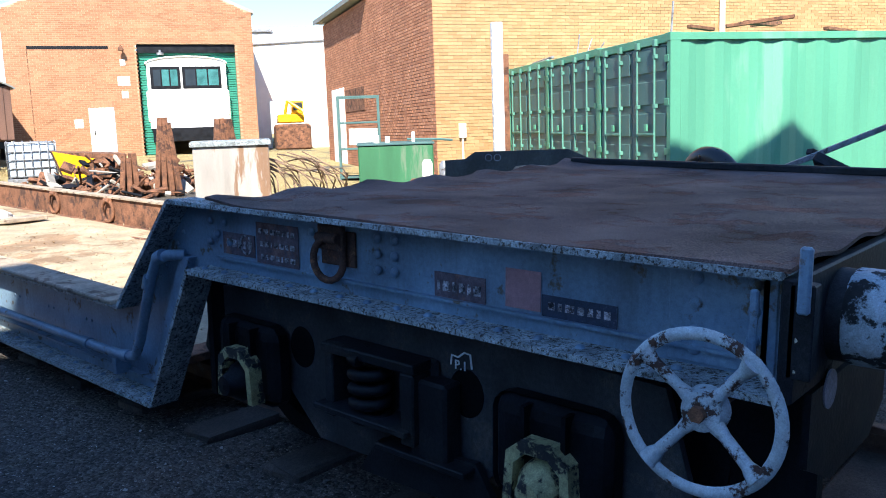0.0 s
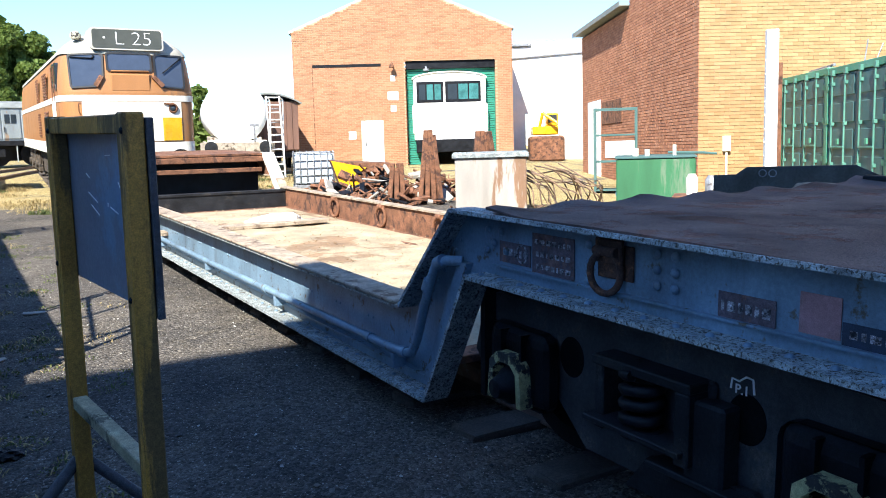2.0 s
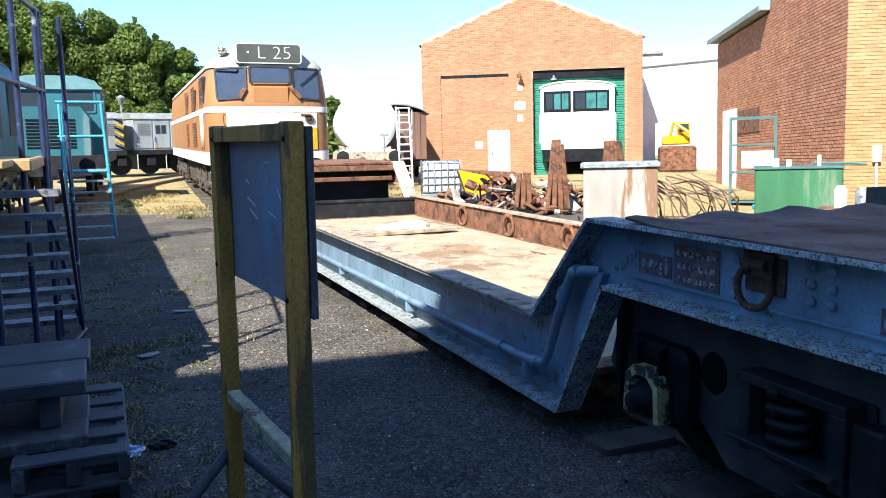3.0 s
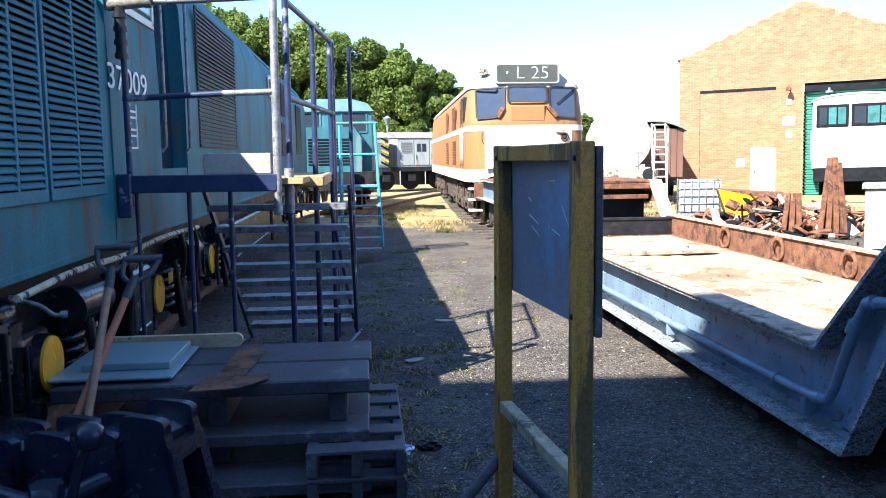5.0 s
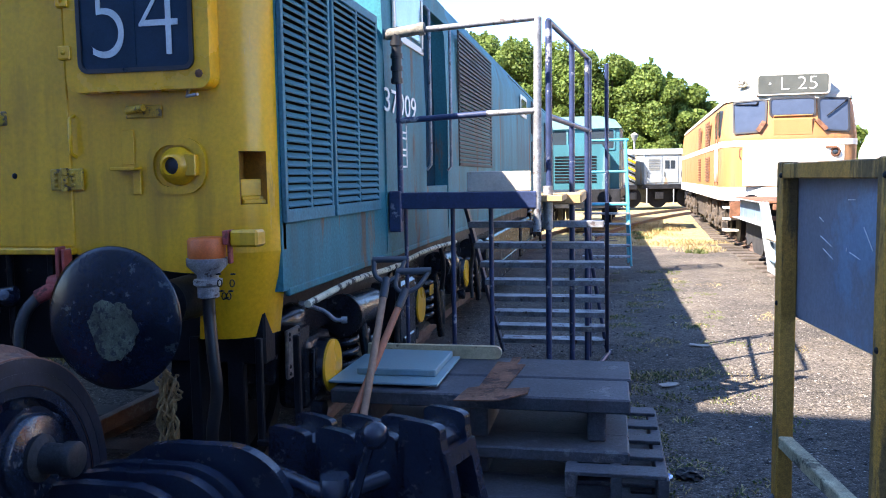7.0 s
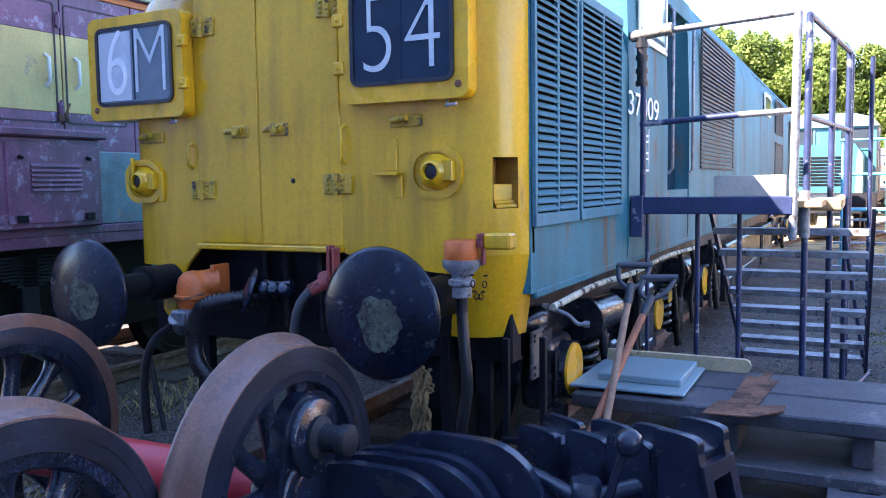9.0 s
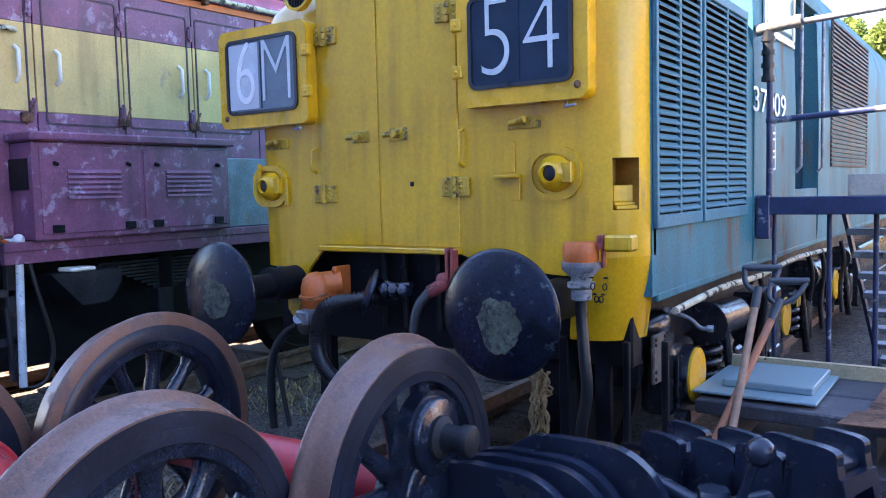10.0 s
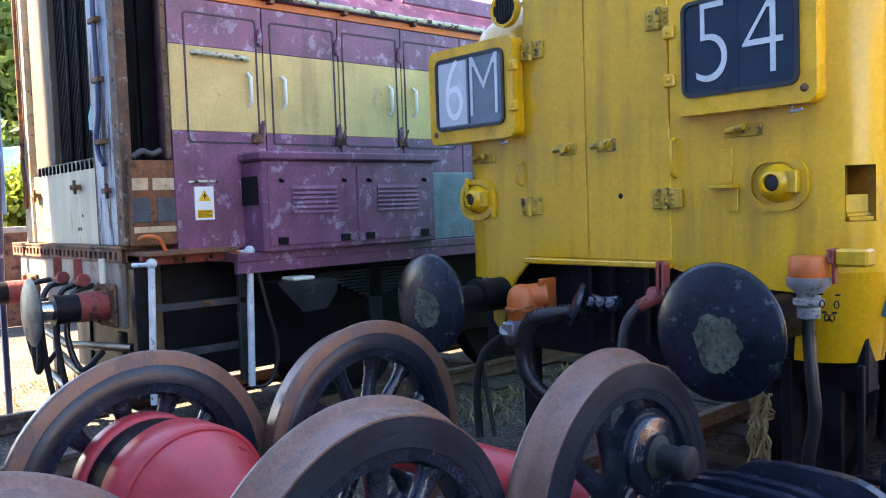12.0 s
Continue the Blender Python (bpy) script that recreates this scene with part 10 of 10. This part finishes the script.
VANBROWN = mat("dull brown van planks", (0.14, 0.075, 0.055), 0.75, var=0.3, scale=3, bump=0.3, streak=True)


def rail_wheel(parent, x, y, h, r, axis=90, m=None):
    b = B()
    lathe(b, Matrix.Translation((x, y, h)) @ pose(0, 0, 0, 0, axis), [(0.06, -0.1), (0.1, -0.09), (0.12, -0.02), (r * 0.78, -0.02), (r * 0.84, -0.065), (r, -0.065), (r, 0.05), (r + 0.03, 0.055), (r + 0.03, 0.085), (0.0001, 0.085)], 26)
    return part("wheel", b, m or SOOT, parent)


def teal_shunter():
    t = thing("teal_shunter", "teal diesel shunter with a tall windowed cab", "locomotive", YARD @ pose(-1.38, 24.2, 0, 0, 0, -3))
    b = B()
    prism(b, [(-1.22, 1.3), (1.22, 1.3), (1.22, 3.1), (1.05, 3.3), (0.6, 3.42), (-0.6, 3.42), (-1.05, 3.3), (-1.22, 3.1)], xz, 1.0, 3.1)
    cab = part("cab", b, TEAL, t, "teal cab")
    b = B()
    prism(b, [(-1.3, 3.1), (1.3, 3.1), (1.1, 3.34), (0.62, 3.47), (-0.62, 3.47), (-1.1, 3.34)], xz, 0.92, 3.16)
    part("cab_roof", b, mat("pale teal roof", (0.12, 0.24, 0.25), 0.6, var=0.15, bump=0.2), t)
    for x0, x1 in ((-1.05, -0.35), (0.35, 1.05)):
        b = B()
        ring_plate(b, rounded(x0 - 0.05, 2.45, x1 + 0.05, 3.1, 0.06), rounded(x0, 2.5, x1, 3.05, 0.05), xz, 0.975, 1.02)
        f = part("window_frame", b, TEAL, t)
        b = B()
        prism(b, rounded(x0, 2.5, x1, 3.05, 0.05), xz, 0.99, 1.01)
        part("pane", b, GLASSDK, f)
    for y0, y1 in ((1.2, 1.75), (2.3, 2.9)):
        b = B()
        ring_plate(b, rounded(y0 - 0.04, 2.4, y1 + 0.04, 3.08, 0.05), rounded(y0, 2.44, y1, 3.04, 0.04), yz, 1.21, 1.25)
        f = part("side_window_frame", b, OLDWHITE, t)
        b = B()
        prism(b, rounded(y0, 2.44, y1, 3.04, 0.04), yz, 1.215, 1.235)
        part("pane", b, GLASSDK, f)
    b = B()
    box(b, 1.2, 1.82, 1.34, 1.24, 2.26, 3.06, 0.01)
    part("cab_door", b, mat("greyed teal door", (0.28, 0.36, 0.36), 0.6, var=0.2, bump=0.2), t)
    for s in (1.78, 2.3):
        b = B()
        cyl(b, (1.28, s, 1.3), (1.28, s, 2.5), 0.018, 8)
        part("handrail", b, OLDWHITE, t)
    b = B()
    prism(b, [(-0.95, 1.3), (0.95, 1.3), (0.95, 2.3), (0.75, 2.6), (-0.75, 2.6), (-0.95, 2.3)], xz, 0.1, 1.0)
    prism(b, [(-0.85, 1.3), (0.85, 1.3), (0.85, 2.3), (0.7, 2.55), (-0.7, 2.55), (-0.85, 2.3)], xz, 3.1, 8.4)
    part("hood", b, TEAL, t)
    for k in range(9):
        b = B()
        box(b, -0.6, 0.08, 1.5 + 0.09 * k, 0.6, 0.11, 1.55 + 0.09 * k, 0.004)
        part("louvre", b, SOOT, t)
    b = B()
    box(b, -1.28, 0.0, 1.02, 1.28, 8.6, 1.3, 0.02)
    part("frame", b, BLACK, t, "grimy black running plate")
    b = B()
    box(b, -1.3, -0.08, 0.75, 1.3, 0.0, 1.3, 0.01)
    part("buffer_beam", b, BLACK, t)
    for s in (-0.87, 0.87):
        b = B()
        cyl(b, (s, -0.08, 1.05), (s, -0.5, 1.05), 0.09, 12)
        lathe(b, Matrix.Translation((s, -0.5, 1.05)) @ pose(0, 0, 0, 90), [(0.2, 0), (0.2, 0.03), (0.0001, 0.05)], 22)
        part("buffer", b, SOOT, t)
    for y in (1.3, 3.6, 6.2):
        for s in (-0.78, 0.78):
            rail_wheel(t, s, y, 0.72, 0.6, 90 if s > 0 else -90)
        b = B()
        box(b, 0.95, y - 0.16, 0.55, 1.15, y + 0.16, 0.9, 0.02)
        part("axlebox", b, BLACK, t)
    for k in range(3):
        b = B()
        box(b, 1.0, 1.8, 0.35 + 0.3 * k, 1.32, 2.25, 0.39 + 0.3 * k, 0.006)
        part("step", b, OLDWHITE, t)


teal_shunter()


def old_unit(x, y, yaw, length, stripes, label):
    """A grey-white diesel with louvred side doors, its long side to the yard."""
    o = thing("old_shunter", label, "locomotive", YARD @ pose(x, y, 0, 0, 0, yaw), "old stock at the far end")
    b = B()
    box(b, 0, 0, 1.22, length, 2.3, 2.72, 0.02)
    part("body", b, OLDWHITE, o)
    b = B()
    prism(b, [(-0.06, 2.7), (2.36, 2.7), (2.1, 2.92), (1.15, 3.02), (0.2, 2.92)], yz, -0.05, length + 0.05)
    part("roof", b, OLDROOF, o)
    n = int(length / 0.8)
    for k in range(n):
        x0 = 0.1 + k * (length - 0.2) / n
        x1 = x0 + (length - 0.2) / n - 0.07
        b = B()
        box(b, x0, -0.03, 1.32, x1, 0.01, 2.6, 0.008)
        door = part("side_door", b, OLDWHITE, o)
        if k % 3 != 1:
            for q in range(7):
                b = B()
                box(b, x0 + 0.1, -0.05, 1.95 + 0.08 * q, x1 - 0.1, -0.02, 1.99 + 0.08 * q, 0.003)
                part("slat", b, OLDROOF, door)
        else:
            for q in range(2):
                b = B()
                box(b, x0 + 0.1 + 0.28 * q, -0.045, 2.0, x0 + 0.32 + 0.28 * q, -0.02, 2.4, 0.004)
                part("pane", b, GLASSDK, door)
        b = B()
        cyl(b, (x0 + 0.06, -0.06, 1.6), (x0 + 0.06, -0.06, 1.85), 0.014, 6)
        part("handle", b, SOOT, door)
    if stripes:
        for q in range(7):
            b = B()
            h = 1.25 + 0.2 * q
            prism(b, [(length + 0.012, h), (length + 0.012, h + 0.1), (length - 0.4, h + 0.3), (length - 0.4, h + 0.2)], lambda u, v, d: (u, d, min(v, 2.7)), -0.05, -0.035)
            part("warning_stripe", b, AMBER if q % 2 else SOOT, o)
    b = B()
    box(b, -0.1, -0.06, 1.0, length + 0.1, 2.36, 1.22, 0.01)
    part("frame", b, BLACK, o)
    # Black box added to keep the space between the wheels dark.
    b = B()
    box(b, 0.3, 0.55, 0.3, length - 0.3, 1.8, 1.0, 0.03)
    part("tank", b, SOOT, o)
    k = 0
    while 0.8 + 1.5 * k < length:
        rail_wheel(o, 0.8 + 1.5 * k, 0.5, 0.6, 0.5, 0, SOOT).matrix_basis = Matrix.Translation((0.8 + 1.5 * k, 0.4, 0.6)) @ pose(0, 0, 0, 90) @ Matrix.Translation((-(0.8 + 1.5 * k), -0.5, -0.6))
        b = B()
        box(b, 0.6 + 1.5 * k, 0.0, 0.5, 1.0 + 1.5 * k, 0.16, 0.85, 0.02)
        part("axlebox", b, BLACK, o)
        b = B()
        cyl(b, (1.5 + 1.5 * k, -0.02, 0.25), (1.5 + 1.5 * k, -0.02, 1.05), 0.03, 8)
        part("stanchion", b, OLDWHITE, o)
        k += 1


old_unit(-7.2, 38.6, 17, 8.4, True, "grey-white old shunter with a striped end")
old_unit(1.3, 41.6, 17, 7.0, False, "weathered grey-white old diesel with louvred doors")


def lamp_post():
    l = yard_thing("yard_lamp", "old yard lamp on a slim post", "lamp post", 0.93, 45.2)
    b = B()
    cyl(b, (0.93, 45.2, 0), (0.93, 45.2, 3.5), 0.05, 8)
    part("post", b, GALV, l)
    b = B()
    lathe(b, Matrix.Translation((0.93, 45.2, 3.5)), [(0.05, 0), (0.12, 0.1), (0.22, 0.35), (0.08, 0.45), (0.0001, 0.5)], 12)
    part("lantern", b, OLDROOF, l)


lamp_post()


def tank_wagon():
    w = thing("tank_wagon", "chalky white rail tank wagon on a bleached chassis", "tank wagon", YARD @ pose(8.38, 27.5, 0, 0, 0, -14))
    b = B()
    r, n = 1.06, 28
    prof = [(0.0001, -0.22), (0.4, -0.2), (0.8, -0.12), (1.0, 0.0), (r, 0.1), (r, 5.2), (1.0, 5.3), (0.6, 5.45), (0.0001, 5.5)]
    lathe(b, Matrix.Translation((0, 0, 2.2)) @ pose(0, 0, 0, -90), prof, n)
    part("tank", b, TANKWHITE, w, "chalky white barrel")
    b = B()
    lathe(b, Matrix.Translation((0, 2.6, 3.2)), [(0.35, 0), (0.35, 0.2), (0.1, 0.28), (0.0001, 0.28)], 18)
    part("filler_dome", b, TANKWHITE, w)
    for s in (-1, 1):
        b = B()
        box(b, s * 0.95 - 0.06, -0.6, 0.92, s * 0.95 + 0.06, 5.9, 1.16, 0.01)
        part("sole_bar", b, DUSTWOOD, w)
        b = B()
        box(b, s * 0.75 - 0.1, 0.1, 1.12, s * 0.75 + 0.1, 5.0, 1.36, 0.02)
        part("cradle", b, DUSTWOOD, w)
        for y in (0.9, 4.3):
            rail_wheel(w, s * 0.76, y, 0.6, 0.46, 90 * s)
            b = B()
            box(b, s * 1.05 - 0.1, y - 0.14, 0.45, s * 1.05 + 0.1, y + 0.14, 0.78, 0.02)
            part("axlebox", b, BLACK, w)
            b = B()
            for q in range(4):
                box(b, s * 1.02 - 0.05, y - 0.5 + 0.08 * q, 0.78 + 0.035 * q, s * 1.02 + 0.05, y + 0.5 - 0.08 * q, 0.812 + 0.035 * q, 0.003)
            part("leaf_spring", b, BLACK, w)
        b = B()
        cyl(b, (s * 0.87, -0.6, 1.04), (s * 0.87, -1.0, 1.04), 0.09, 12)
        lathe(b, Matrix.Translation((s * 0.87, -1.0, 1.04)) @ pose(0, 0, 0, 90), [(0.21, 0), (0.21, 0.03), (0.0001, 0.05)], 22)
        part("buffer", b, BLACK, w)
        b = B()
        pipe(b, [(s * 0.9, -0.55, 1.16), (s * 0.25, -0.5, 1.5), (-s * 0.1, -0.5, 1.36)], 0.03, 6)
        part("brace", b, TANKWHITE, w)
    b = B()
    box(b, -1.2, -0.7, 0.84, 1.2, -0.58, 1.2, 0.012)
    part("head_stock", b, DUSTWOOD, w, "bleached timber headstock")
    b = B()
    box(b, -0.95, -0.6, 1.2, 0.95, 0.1, 1.26, 0.01)
    part("end_platform", b, TANKWHITE, w)
    b = B()
    pipe(b, [(0.55, -0.62, 1.2), (0.55, -0.62, 1.75)], 0.03, 8)
    box(b, 0.4, -0.66, 1.72, 0.7, -0.58, 1.8, 0.01)
    part("brake_pillar", b, GALV, w)


tank_wagon()


def ladder_stand():
    s = yard_thing("access_ladder", "white-painted access ladder with hooped handrails", "ladder", 9.35, 26.4)
    for x in (9.12, 9.58):
        b = B()
        pipe(b, [(x, 26.2, 0.02), (x, 26.5, 2.7)], 0.028, 8)
        part("stile", b, TANKWHITE, s)
        b = B()
        pipe(b, smooth_line([(x - 0.08, 26.0, 0.1), (x - 0.08, 26.05, 1.2), (x - 0.05, 26.25, 1.45), (x, 26.35, 1.2)], 5), 0.022, 8)
        part("handrail", b, TANKWHITE, s)
        b = B()
        pipe(b, [(x + 0.3, 27.1, 0.02), (x + 0.3, 27.0, 2.6), (x, 26.5, 2.68)], 0.025, 8)
        part("rear_leg", b, TANKWHITE, s)
    for k in range(11):
        b = B()
        h = 0.2 + 0.245 * k
        y = 26.2 + 0.11 * h
        box(b, 9.12, y, h, 9.58, y + 0.12, h + 0.035, 0.005)
        part("tread", b, TANKWHITE, s)
    for k in range(5):
        b = B()
        cyl(b, (9.42, 27.05, 0.5 + 0.45 * k), (9.88, 27.05, 0.5 + 0.45 * k), 0.02, 6)
        part("cross_bar", b, GALV, s)


ladder_stand()


def brown_van():
    v = thing("goods_van", "dull brown planked goods van with a pale roof", "goods van", YARD @ pose(10.2, 29.4, 0, 0, 0, -14))
    for k in range(10):
        b = B()
        box(b, -1.1 + 0.22 * k, 0, 0.85, -0.89 + 0.22 * k, 0.06, 2.62, 0.008)
        part("plank", b, VANBROWN, v)
    b = B()
    box(b, -1.1, 0.06, 0.8, 1.1, 5.5, 2.6, 0.02)
    part("body", b, VANBROWN, v)
    b = B()
    arc = [(-1.22 + 2.44 * k / 12, 2.58 + 0.36 * (1 - ((k - 6) / 6) ** 2)) for k in range(13)]
    prism(b, arc + [(x, h - 0.06) for x, h in arc[::-1]], xz, -0.15, 5.6)
    part("roof", b, OLDROOF, v, "pale grey arched roof")
    b = B()
    box(b, -1.0, 0.1, 0.55, 1.0, 5.4, 0.8, 0.02)
    part("underframe", b, BLACK, v)
    for s in (-1, 1):
        for y in (1.0, 4.4):
            rail_wheel(v, s * 0.76, y, 0.6, 0.46, 90 * s)


brown_van()


# ---- beyond the maroon shunter ----
def far_left():
    t = yard_thing("storage_tank", "pale teal horizontal storage tank", "tank", -23, 5.4)
    b = B()
    cyl(b, (-25, 4.0, 3.1), (-21, 6.8, 3.1), 0.42, 24)
    part("barrel", b, mat("pale teal tank paint", (0.3, 0.5, 0.52), 0.5, var=0.1, scale=2, bump=0.1), t)
    for x, y in ((-24.2, 4.56), (-21.8, 6.24)):
        b = B()
        box(b, x - 0.15, y - 0.3, 0, x + 0.15, y + 0.3, 2.8, 0.02)
        part("leg", b, CONCRETE, t)
    w = yard_thing("rusty_bund_wall", "low rusty sheet wall below the bush", "wall", -14.2, 3.4)
    b = B()
    box(b, -15.0, 2.0, 0, -14.9, 5.2, 1.56, 0.01)
    part("sheet", b, RUST, w)
    b = B()
    box(b, -15.04, 2.0, 1.5, -14.86, 5.2, 1.6, 0.01)
    part("rim", b, DUSTWOOD, w)
    p = yard_thing("gate_post", "slim blue steel post by the rails", "post", -8.4, 1.78)
    b = B()
    pipe(b, [(-8.4, 1.78, 0), (-8.4, 1.78, 1.2), (-8.43, 1.83, 2.75)], 0.028, 8)
    part("upright", b, NAVY, p)
    b = B()
    box(b, -8.46, 1.72, 1.75, -8.4, 1.86, 2.75, 0.01)
    part("plate", b, mat("blue enamel", (0.08, 0.2, 0.4), 0.4, var=0.2, bump=0.1), p)


far_left()
